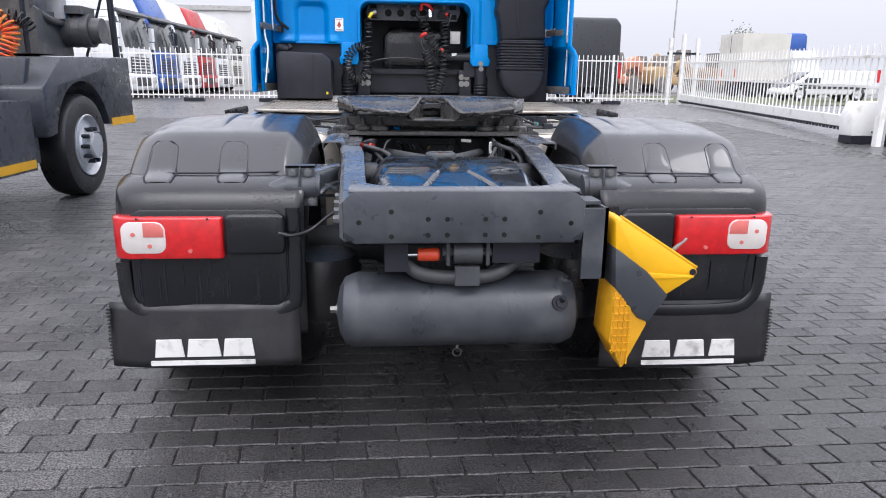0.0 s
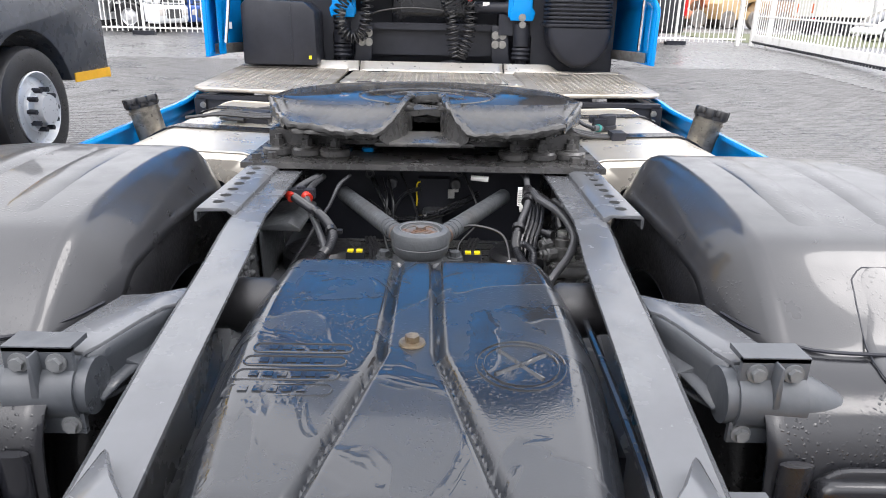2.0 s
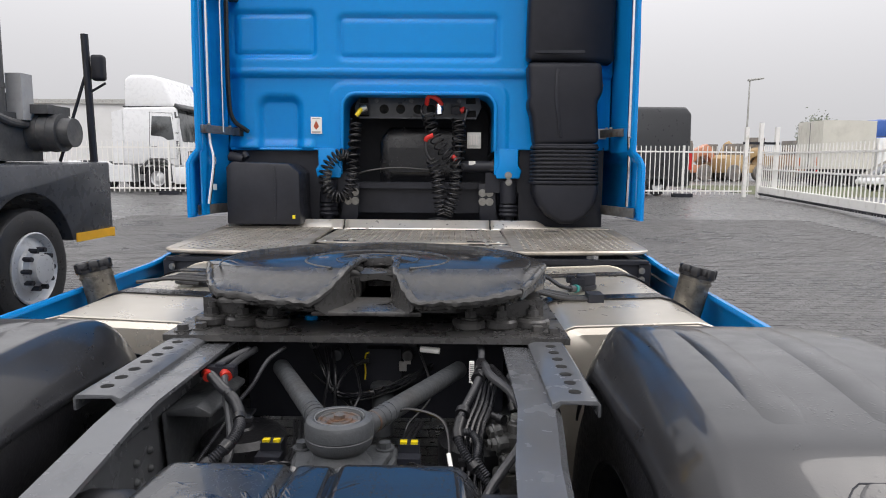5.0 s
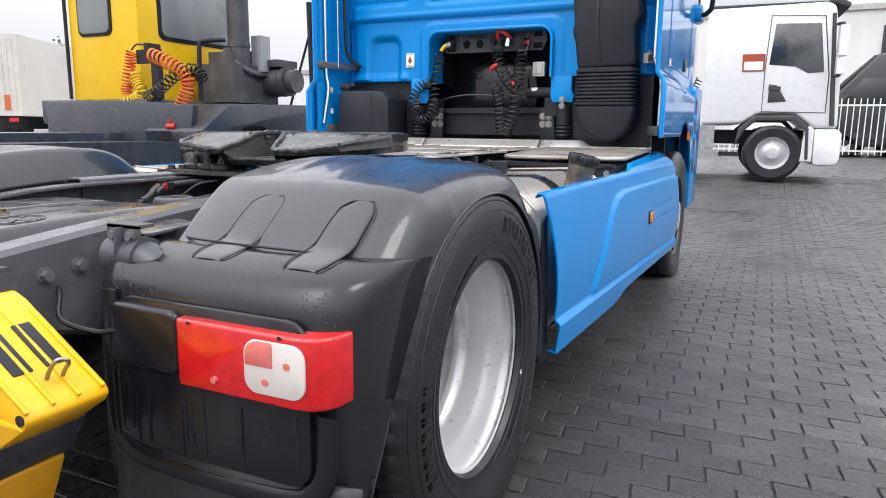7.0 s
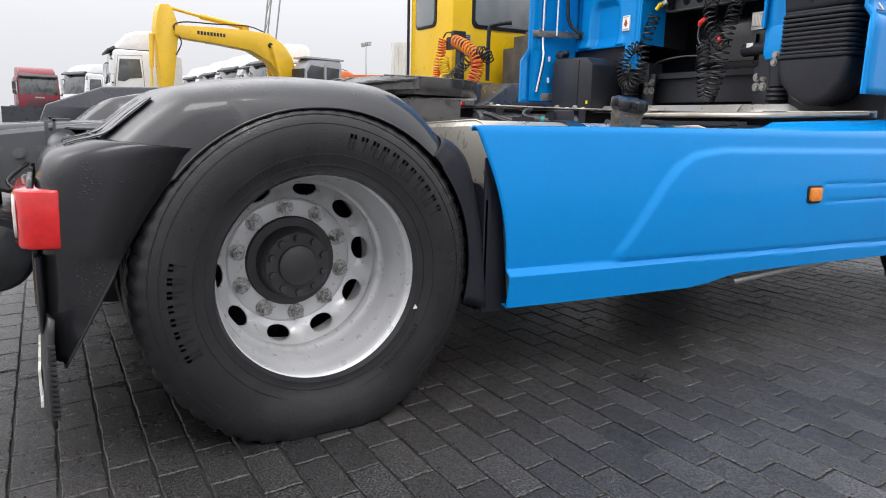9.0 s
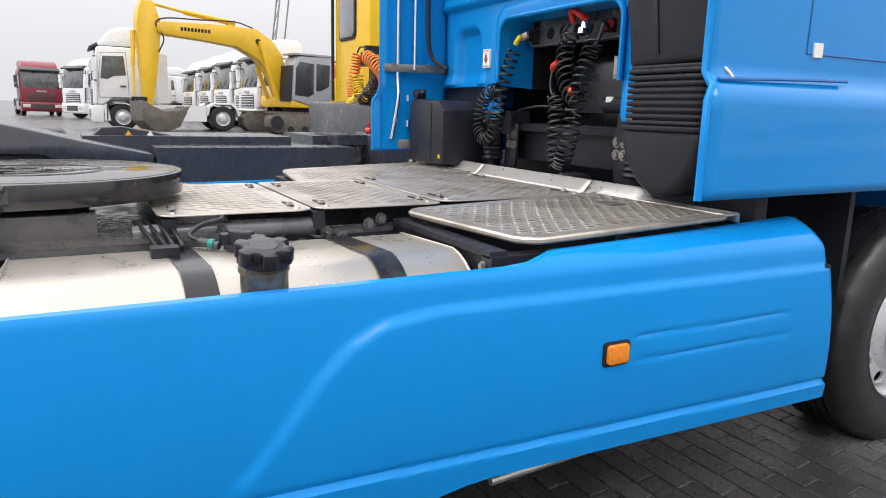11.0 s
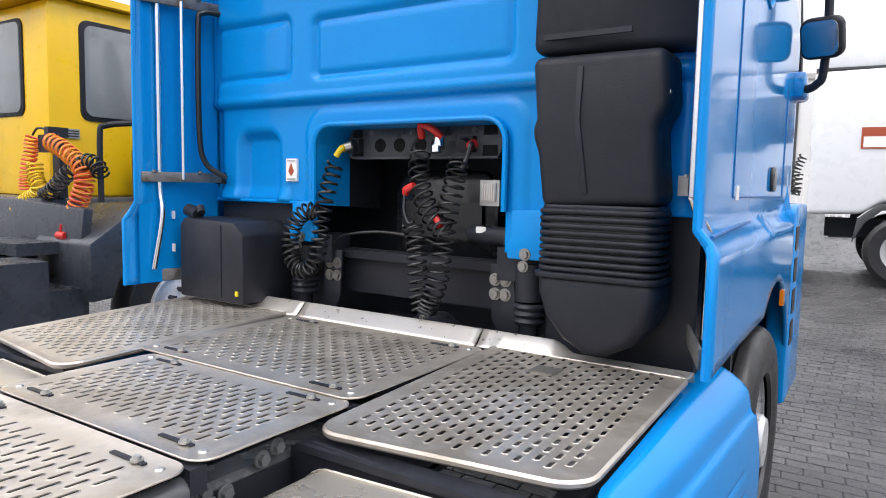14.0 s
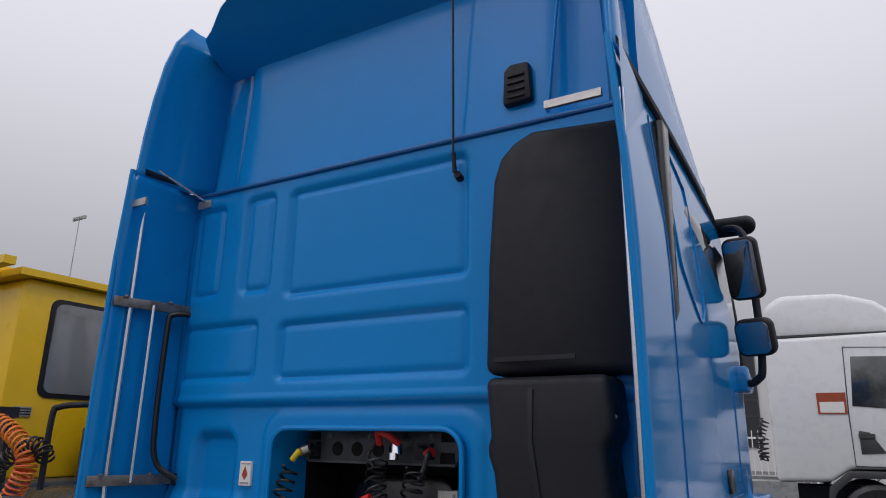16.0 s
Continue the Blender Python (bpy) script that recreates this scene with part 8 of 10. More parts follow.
def far_paving():
    m = material("far_block_paving", (0.088, 0.087, 0.088), 0.34, vary=0.25, scale=1.2, rough_vary=0.14, second=(0.066, 0.066, 0.068), second_amount=0.4, second_scale=0.22, second_rough=0.24)
    n, l = m.node_tree.nodes, m.node_tree.links
    p = n["Principled BSDF"]
    tc = n.new("ShaderNodeTexCoord")
    br = n.new("ShaderNodeTexBrick")
    br.inputs["Scale"].default_value = 1.0
    br.inputs["Brick Width"].default_value, br.inputs["Row Height"].default_value = 0.21, 0.105
    br.inputs["Mortar Size"].default_value = 0.006
    br.inputs["Color1"].default_value, br.inputs["Color2"].default_value, br.inputs["Mortar"].default_value = (1, 1, 1, 1), (0.84, 0.84, 0.84, 1), (0.55, 0.55, 0.55, 1)
    l.new(tc.outputs["Object"], br.inputs["Vector"])
    mu = n.new("ShaderNodeMix")
    mu.data_type, mu.blend_type = "RGBA", "MULTIPLY"
    mu.inputs["Factor"].default_value = 1
    l.new(p.inputs["Base Color"].links[0].from_socket, mu.inputs["A"])
    l.new(br.outputs["Color"], mu.inputs["B"])
    l.new(mu.outputs["Result"], p.inputs["Base Color"])
    b = n.new("ShaderNodeBump")
    b.inputs["Strength"].default_value, b.inputs["Distance"].default_value = 0.5, 0.006
    l.new(br.outputs["Fac"], b.inputs["Height"])
    b.invert = True
    l.new(b.outputs["Normal"], p.inputs["Normal"])
    return m


FAR_PAVING = far_paving()
GRASS = material("short_grass", (0.09, 0.10, 0.045), 0.8, vary=0.35, scale=1.5, bump=0.6, bump_scale=20)
BX, BY = 0.198, 0.1055
NEAR = (-6.93, 7.92, -4.88, 13.685)


def step(t):
    t = min(1, max(0, t))
    return t * t * (3 - 2 * t)


def rise(x, y):
    """The yard falls gently towards where the truck stands."""
    return 0.36 * (1 - (1 - step((y - 4.6) / 15)) * (1 - 0.7 * step((-x - 7) / 22)))


def ground_mesh():
    xs = [-900, -300, -120, -60] + [-45 + 1.5 * i for i in range(26)] + [NEAR[0], -3, 0, 3, NEAR[1]] + [9 + 1.5 * i for i in range(24)] + [60, 120, 300, 900]
    ys = [-900, -300, -60, -20, -10, NEAR[2]] + [-4 + 1.0 * i for i in range(18)] + [NEAR[3]] + [14.5 + 1.0 * i for i in range(20)] + [40, 60, 120, 300, 900]
    v = [(x, y, rise(x, y) - 0.004) for y in ys for x in xs]
    n = len(xs)
    f = []
    for j in range(len(ys) - 1):
        for i in range(n - 1):
            cx, cy = (xs[i] + xs[i + 1]) / 2, (ys[j] + ys[j + 1]) / 2
            if NEAR[0] < cx < NEAR[1] and NEAR[2] < cy < NEAR[3]:
                continue
            f.append((j * n + i, j * n + i + 1, (j + 1) * n + i + 1, (j + 1) * n + i))
    return shape(v, f)


yard = part("ground", ground_mesh(), FAR_PAVING, None, smooth=60)
tagged(yard, "wet grey block paving of a truck yard", "ground", kind="structure")
rows = [[(lerp(NEAR[0], NEAR[1], i / 6), lerp(NEAR[2], NEAR[3], j / 18), rise(lerp(NEAR[0], NEAR[1], i / 6), lerp(NEAR[2], NEAR[3], j / 18)) - 0.0075) for i in range(7)] for j in range(19)]
bed = part("paving_bed", sheet(rows), JOINT, None, smooth=60)
tagged(bed, "dark sand bed between the blocks", "ground", kind="structure")


# ---------------------------------------------------------------- fences
def fence_run(a, b, h=1.80, gap=0.165, post_every=2.6, label="white steel palisade fence panel with square bars"):
    a, b = Vector((*a, 0)), Vector((*b, 0))
    d = (b - a).normalized()
    length = (b - a).length
    panels = max(1, round(length / post_every))
    for k in range(panels):
        p, q = a + d * (length * k / panels), a + d * (length * (k + 1) / panels)
        th = thing("fence_panel", (p.x, p.y, rise(p.x, p.y) - 0.004), label, "fence", "yard fence")
        ln = (q - p).length
        ang = math.atan2(d.y, d.x)
        th.rotation_euler = (0, 0, ang)
        part("post", box(-0.035, 0.035, -0.035, 0.035, 0.0, h, 0.006, 1), FENCE_WHITE, th)
        part("foot_block", box(-0.33, 0.33, -0.15, 0.15, 0.0, 0.13, 0.02, 1), DARK, th, "dark concrete foot")
        for z in (0.22, h - 0.22):
            part("rail", box(0.03, ln - 0.03, -0.02, 0.02, z - 0.025, z + 0.025, 0.004, 1), FENCE_WHITE, th)
        m = int(ln / gap)
        bar = None
        for i in range(1, m):
            if bar is None:
                bar = part("bar", box(-0.013, 0.013, -0.013, 0.013, 0.10, h - 0.02, 0.003, 1), FENCE_WHITE, th)
                bar.location = (ln * i / m, 0, 0)
                mesh = bar.data
            else:
                c = new("bar", mesh)
                c.parent = th
                c.location = (ln * i / m, 0, 0)


fence_run((-19.5, 20.9), (10.7, 22.9))


# ---------------------------------------------------------------- sliding gate on the right
gate = thing("sliding_gate", (10.3, 14.0, 0), "white steel sliding gate with toothed drive rail", "gate")
GA, GB = Vector((10.9, 22.7, 0.34)), Vector((8.9, 9.2, 0.12))
gd = (GB - GA).normalized()
gate.location = GA
gate.rotation_euler = (0, -math.asin(gd.z), math.atan2(gd.y, gd.x))
GL = (GB - GA).length
part("bottom_beam", box(0, GL, -0.06, 0.06, 0.18, 0.42, 0.01, 1), FENCE_WHITE, gate)
part("mid_rail", box(0, GL, -0.02, 0.02, 0.98, 1.03, 0.006, 1), FENCE_WHITE, gate)
part("top_rail", box(0, GL, -0.02, 0.02, 1.54, 1.59, 0.006, 1), FENCE_WHITE, gate)
m = int(GL / 0.23)
bar = part("bar", box(-0.013, 0.013, -0.013, 0.013, 0.42, 1.8, 0.003, 1), FENCE_WHITE, gate)
bar.location = (0.1, 0, 0)
for i in range(1, m):
    c = new("bar", bar.data)
    c.parent = gate
    c.location = (0.1 + 0.23 * i, 0, 0)
part("drive_rack", merged(*[box(0.1 + 0.16 * i, 0.17 + 0.16 * i, -0.10, -0.07, 0.13, 0.18, 0.0, 1) for i in range(int(GL / 0.16) - 1)], box(0, GL, -0.10, -0.06, 0.17, 0.20, 0.0, 1)), DARK, gate)
motor = thing("gate_motor", (8.75, 9.5, rise(8.75, 9.5)), "white gate motor housing on a dark foot", "gate motor")
part("housing", prism([(-0.32, 0.14), (-0.32, 0.55), (-0.22, 0.78), (0.22, 0.78), (0.32, 0.70), (0.32, 0.14)], "y", -0.2, 0.2, 0.03), FENCE_WHITE, motor)
part("foot", box(-0.3, 0.3, -0.18, 0.18, 0.0, 0.14, 0.01), DARK, motor)
gp = thing("gate_post", (8.9, 8.9, rise(8.9, 8.9)), "white steel gate portal with black rubber edge", "gate post")
for dx, m_ in ((-0.25, FENCE_WHITE), (0.0, DARK), (0.25, FENCE_WHITE), (0.5, DARK)):
    part("upright", box(dx - 0.05, dx + 0.05, -0.06, 0.06, 0.0, 2.5, 0.008), m_, gp)
cp2 = thing("corner_post", (10.9, 22.9, rise(10.9, 22.9)), "tall white corner post of the fence", "gate post")
for dx in (-0.5, 0.0, 0.55):
    part("upright", box(dx - 0.06, dx + 0.06, -0.07, 0.07, 0.0, 2.45 if dx else 2.6, 0.01), FENCE_WHITE, cp2)
part("bracket", box(-0.6, 0.65, -0.05, 0.05, 1.85, 1.93, 0.01), DARK, cp2)


# ---------------------------------------------------------------- terminal tractor beside the truck
TT_GREY = material("dark_grey_machine_paint", (0.040, 0.044, 0.053), 0.30, vary=0.15, scale=2, rough_vary=0.1, second=(0.058, 0.061, 0.070), second_amount=0.35, second_scale=1.5)
TT_YELLOW = material("yellow_machine_paint", (0.86, 0.53, 0.006), 0.35, vary=0.05, scale=2, coat=0.2, second=(0.7, 0.46, 0.02), second_amount=0.2, second_scale=2)
STRIPE = material("orange_stripe", (0.75, 0.38, 0.01), 0.5, vary=0.1)
GLASS = material("pale_window_glass", (0.20, 0.215, 0.22), 0.08, vary=0.1, scale=2, coat=0.2, second=(0.12, 0.13, 0.13), second_amount=0.4, second_scale=1.2)
tt = thing("terminal_tractor", (-4.4, 3.5, 0), "dark grey terminal tractor with a yellow cab and coloured air hoses", "terminal tractor")
TO = Vector((-4.4, 3.5, 0))


def tpart(name, bm, mat, label="", parent=None):
    bmesh.ops.translate(bm, verts=bm.verts, vec=-TO)
    return part(name, bm, mat, parent or tt, label)


tpart("front_fender", prism([(3.35, 0.62), (3.35, 1.05), (3.75, 1.32), (5.40, 1.36), (5.42, 0.66)] + [(4.12 + 0.61 * math.cos(radians(a)), 0.49 + 0.61 * math.sin(radians(a))) for a in range(16, 168, 10)], "x", -3.95, -3.18, 0.02), TT_GREY)
tpart("front_deck", prism([(3.4, 1.10), (3.4, 1.36), (5.42, 1.36), (5.42, 0.62), (5.0, 0.62), (5.0, 1.10)], "x", -5.6, -3.95, 0.02), TT_GREY)
tpart("edge_stripe", box(-3.60, -3.175, 5.41, 5.43, 0.63, 0.72, 0.002), STRIPE)
tpart("edge_stripe", box(-3.182, -3.172, 4.75, 5.42, 0.64, 0.72, 0.002), STRIPE)
tpart("side_box", box(-3.60, -3.16, 1.40, 3.05, 0.38, 0.95, 0.02), TT_GREY)
tpart("edge_stripe", box(-3.164, -3.155, 1.40, 3.03, 0.40, 0.47, 0.002), STRIPE)
tpart("frame_deck", merged(box(-5.4, -3.55, -0.9, 3.2, 0.62, 0.93, 0.03), box(-4.5, -3.6, 0.9, 2.6, 0.93, 1.02, 0.03)), TT_GREY)
tpart("rear_fender", prism([(-0.75, 0.55), (-0.6, 0.95), (-0.2, 1.10), (0.4, 1.12), (0.9, 1.0), (1.38, 0.9), (1.38, 0.80), (0.9, 0.80), (0.6, 0.9), (-0.2, 0.9), (-0.5, 0.55)], "x", -3.75, -3.15, 0.02), TT_GREY)
tpart("coupling_arm", prism([(0.9, 0.94), (1.05, 1.08), (1.2, 1.09), (1.6, 1.02), (2.4, 0.96), (2.4, 0.90), (0.9, 0.90)], "x", -4.0, -3.75, 0.01), DARK)
tpart("coupling_plate", prism([(-0.4, 0.98), (0.2, 1.03), (0.75, 1.05), (0.8, 1.0), (-0.3, 0.94)], "x", -4.6, -3.9, 0.02), DARK)
for y in (1.25, 1.42):
    tpart("warning_triangle", prism([(y - 0.05, 0.985), (y + 0.05, 0.985), (y, 1.06)], "x", -3.752, -3.745, 0.001, 1), STRIPE if y < 1.3 else STICKER)
tpart("step_block", merged(box(-4.4, -3.3, 3.02, 3.40, 0.40, 0.72, 0.02), box(-4.9, -3.9, 2.9, 3.4, 0.93, 1.02, 0.01), box(-4.3, -3.6, 3.05, 3.35, 0.95, 1.04, 0.01)), TT_GREY)
tpart("rear_bulkhead", prism([(-5.5, 0.62), (-5.5, 1.35), (-4.3, 1.35), (-3.30, 1.30), (-3.45, 0.62)], "y", 3.38, 3.46, 0.02), TT_GREY)
for y, xo in ((4.12, -3.17), (0.55, -3.25)):
    wz = lambda prof: lathe(prof, (xo, y, 0.49), "x", 48)
    w = tpart("wheel", wz([(0.31, -0.30), (0.40, -0.31), (0.47, -0.28), (0.49, -0.22), (0.49, -0.06), (0.47, -0.02), (0.40, 0.0), (0.31, -0.01), (0.295, -0.03)]), RUBBER, "dusty black tyre on a grey rim")
    tpart("rim", wz([(0.295, -0.02), (0.30, 0.0), (0.29, 0.005), (0.275, -0.02), (0.26, -0.05), (0.18, -0.03), (0.17, 0.0), (0.12, 0.02), (0.12, 0.08), (0.0, 0.09)]), RIM, "", w)
    for k in range(10):
        a = TAU * k / 10
        tpart("wheel_nut", tube([(xo - 0.01, y + 0.16 * math.cos(a), 0.49 + 0.16 * math.sin(a)), (xo + 0.06, y + 0.16 * math.cos(a), 0.49 + 0.16 * math.sin(a))], 0.022, 6), DARK, "", w)
cab = tpart("cab", merged(prism([(3.68, 1.36), (3.68, 2.95), (3.74, 3.02), (5.25, 3.02), (5.40, 2.4), (5.40, 1.36)], "x", -5.42, -4.34, 0.03), box(-5.5, -4.25, 3.60, 5.5, 3.02, 3.08, 0.02)), TT_YELLOW, "yellow operator cab with dark framed windows")
tpart("rear_window_frame", prism(rounded(-5.25, -4.72, 2.05, 2.88, 0.08), "y", 3.665, 3.685, 0.004), BLACK_MATT, "", cab)
tpart("rear_window", prism(rounded(-5.22, -4.75, 2.08, 2.85, 0.07), "y", 3.655, 3.672, 0.002), GLASS, "", cab)
tpart("side_window_frame", prism(rounded(3.95, 5.15, 2.02, 2.88, 0.08), "x", -4.345, -4.325, 0.004), BLACK_MATT, "", cab)
tpart("side_window", prism(rounded(3.99, 5.11, 2.06, 2.84, 0.07), "x", -4.33, -4.315, 0.002), GLASS, "", cab)
tpart("cab_vent", merged(box(-4.335, -4.322, 3.78, 3.93, 1.86, 1.94, 0.003)), GALV, "", cab)
for k in range(3):
    tpart("vent_slat", box(-4.322, -4.316, 3.79, 3.92, 1.872 + 0.022 * k, 1.882 + 0.022 * k, 0.001), DARK, "", cab)
tpart("roof_beam", merged(box(-4.75, -4.60, 3.35, 4.4, 3.06, 3.13, 0.01), box(-5.45, -4.2, 3.42, 3.52, 3.07, 3.14, 0.01)), TT_YELLOW, "", cab)
tpart("door_post", tube([(-5.44, 3.66, 1.38), (-5.44, 3.66, 3.0)], 0.02, 8), DARK, "", cab)
tpart("grab_bar", tube([(-3.36, 3.55, 1.34), (-3.36, 3.55, 1.84), (-3.34, 3.58, 1.91), (-3.20, 3.66, 1.93), (-3.16, 3.70, 1.93)], 0.022, 10, 5), BLACK_MATT)
ENGINE = material("dusty_engine_paint", (0.060, 0.061, 0.064), 0.45, vary=0.3, scale=7, bump=0.2, bump_scale=60, second=(0.11, 0.105, 0.10), second_amount=0.35, second_scale=5)
tpart("engine_block", merged(box(-4.15, -3.62, 4.30, 5.05, 1.36, 1.78, 0.03), box(-4.05, -3.70, 4.38, 4.95, 1.78, 1.92, 0.04), *[tube([(-3.80, 4.42 + 0.13 * k, 1.90), (-3.80, 4.42 + 0.13 * k, 1.96)], 0.045, 12) for k in range(4)],
                             tube([(-3.70, 4.40, 1.80), (-3.60, 4.55, 1.70), (-3.60, 4.85, 1.68)], 0.035, 10, 5)), ENGINE, "dusty grey engine with pipes")
tpart("exhaust_pipe", merged(tube([(-3.75, 4.55, 1.36), (-3.75, 4.55, 2.88)], 0.12, 24), tube([(-3.75, 4.55, 2.88), (-3.75, 4.55, 3.05)], 0.07, 16), tube([(-3.75, 4.55, 1.98), (-3.75, 4.55, 2.02)], 0.128, 24)), ENGINE, "dusty dark exhaust stack")
flt = tpart("air_filter", merged(tube([(-3.75, 4.95, 1.62), (-3.35, 4.95, 1.62)], 0.17, 24), tube([(-3.36, 4.95, 1.62), (-3.25, 4.95, 1.62)], 0.13, 24)), ENGINE, "dusty round air filter housing")
tpart("filter_bracket", box(-3.8, -3.4, 4.8, 5.15, 1.78, 1.86, 0.01), ENGINE, "", flt)
for k in range(4):
    tpart("filter_band", tube([(-3.72 + 0.09 * k, 4.95, 1.62), (-3.70 + 0.09 * k, 4.95, 1.62)], 0.176, 24), ENGINE, "", flt)
tpart("coolant_tank", box(-3.70, -3.56, 4.70, 4.86, 1.72, 2.12, 0.03), PRINT_GREY)
tpart("mirror_post", merged(tube([(-3.25, 5.25, 1.36), (-3.28, 5.25, 2.55)], 0.035, 10), tube([(-3.55, 5.2, 1.36), (-3.28, 5.25, 2.2)], 0.015, 8), tube([(-3.28, 5.25, 2.0), (-3.10, 5.25, 2.1)], 0.012, 8)), DARK)
tpart("mirror", prism(rounded(-3.22, -3.10, 2.12, 2.36, 0.03), "y", 5.20, 5.30, 0.03, 3), BLACK_MATT)
HOSE_RED, HOSE_YEL = material("red_orange_hose", (0.62, 0.06, 0.015), 0.45, vary=0.2, scale=20, second=(0.8, 0.25, 0.01), second_amount=0.4, second_scale=12), material("yellow_hose", (0.75, 0.48, 0.02), 0.45, vary=0.15)
HOSE_ORANGE = material("orange_hose", (0.72, 0.26, 0.02), 0.45, vary=0.2, scale=20)
tpart("hose_bracket", merged(box(-4.20, -3.88, 3.52, 3.56, 1.72, 1.86, 0.01), box(-4.06, -4.00, 3.50, 3.66, 1.84, 1.92, 0.01), box(-4.02, -3.92, 3.54, 3.60, 1.36, 1.74, 0.008)), DARK)
for line, big, r, turns, mat, lab in (
        ([(-4.24, 3.50, 1.84), (-4.27, 3.49, 1.70), (-4.31, 3.48, 1.54), (-4.33, 3.48, 1.42)], 0.050, 0.0095, 14, HOSE_RED, "red coiled hose"),
        ([(-3.97, 3.50, 1.80), (-3.80, 3.50, 1.745), (-3.62, 3.49, 1.67), (-3.48, 3.48, 1.59), (-3.44, 3.47, 1.49), (-3.47, 3.46, 1.40), (-3.52, 3.45, 1.30)], 0.064, 0.0105, 17, HOSE_RED, "red coiled hose"),
        ([(-3.955, 3.50, 1.795), (-3.785, 3.50, 1.74), (-3.605, 3.49, 1.662), (-3.468, 3.48, 1.58), (-3.44, 3.47, 1.475), (-3.475, 3.46, 1.385), (-3.53, 3.45, 1.285)], 0.066, 0.0080, 17.5, HOSE_ORANGE, "orange coiled hose"),
        ([(-4.18, 3.48, 1.64), (-4.15, 3.47, 1.52), (-4.08, 3.46, 1.43), (-4.16, 3.46, 1.37), (-4.30, 3.45, 1.32), (-4.40, 3.44, 1.25)], 0.056, 0.0090, 17, HOSE_YEL, "yellow coiled hose"),
        ([(-4.02, 3.47, 1.38), (-3.92, 3.47, 1.41), (-3.80, 3.47, 1.48), (-3.66, 3.48, 1.57), (-3.52, 3.50, 1.64), (-3.38, 3.52, 1.63), (-3.30, 3.52, 1.55)], 0.056, 0.0085, 18, CABLE, "black coiled cable")):
    tpart("spiral_hose", coil(line, big, r, turns), mat, lab)
tpart("hose_tail", tube([(-3.53, 3.45, 1.285), (-3.60, 3.42, 1.22), (-3.58, 3.40, 1.14), (-3.60, 3.38, 1.08)], 0.012, 8, 5), CABLE)
tpart("red_coupling", merged(tube([(-3.66, 3.38, 1.085), (-3.55, 3.38, 1.085)], 0.030, 12), tube([(-3.63, 3.38, 1.10), (-3.61, 3.38, 1.17)], 0.012, 8)), RED_PL)
tpart("hose_link", tube([(-4.24, 3.50, 1.86), (-4.16, 3.50, 1.91), (-4.05, 3.52, 1.90)], 0.009, 8, 5), CABLE)


# ---------------------------------------------------------------- parked trucks and machines farther off
def paint(name, c):
    return material(name, c, 0.35, vary=0.06, scale=1.2, coat=0.2, second=tuple(v * 0.8 for v in c), second_amount=0.25, second_scale=0.8)


P_WHITE, P_RED, P_DBLUE, P_WINE, P_CREAM = WHITE_PAINT, paint("red_cab_paint", (0.45, 0.02, 0.02)), paint("dark_blue_cab_paint", (0.03, 0.10, 0.36)), paint("wine_red_cab_paint", (0.20, 0.015, 0.03)), paint("cream_cab_paint", (0.62, 0.60, 0.55))
TRIM = material("dark_grey_trim", (0.045, 0.047, 0.05), 0.5, vary=0.15, scale=3)
MACHINE_Y = paint("excavator_yellow", (0.72, 0.44, 0.02))
MACHINE_O = paint("excavator_orange", (0.60, 0.14, 0.03))
STEEL_DIRT = material("muddy_steel", (0.11, 0.095, 0.08), 0.75, vary=0.35, scale=4, bump=0.3)


SCREEN = material("windscreen_glass", (0.10, 0.108, 0.112), 0.07, vary=0.25, scale=1.2, coat=0.3, rough_vary=0.02, second=(0.03, 0.032, 0.034), second_amount=0.45, second_scale=1.6)


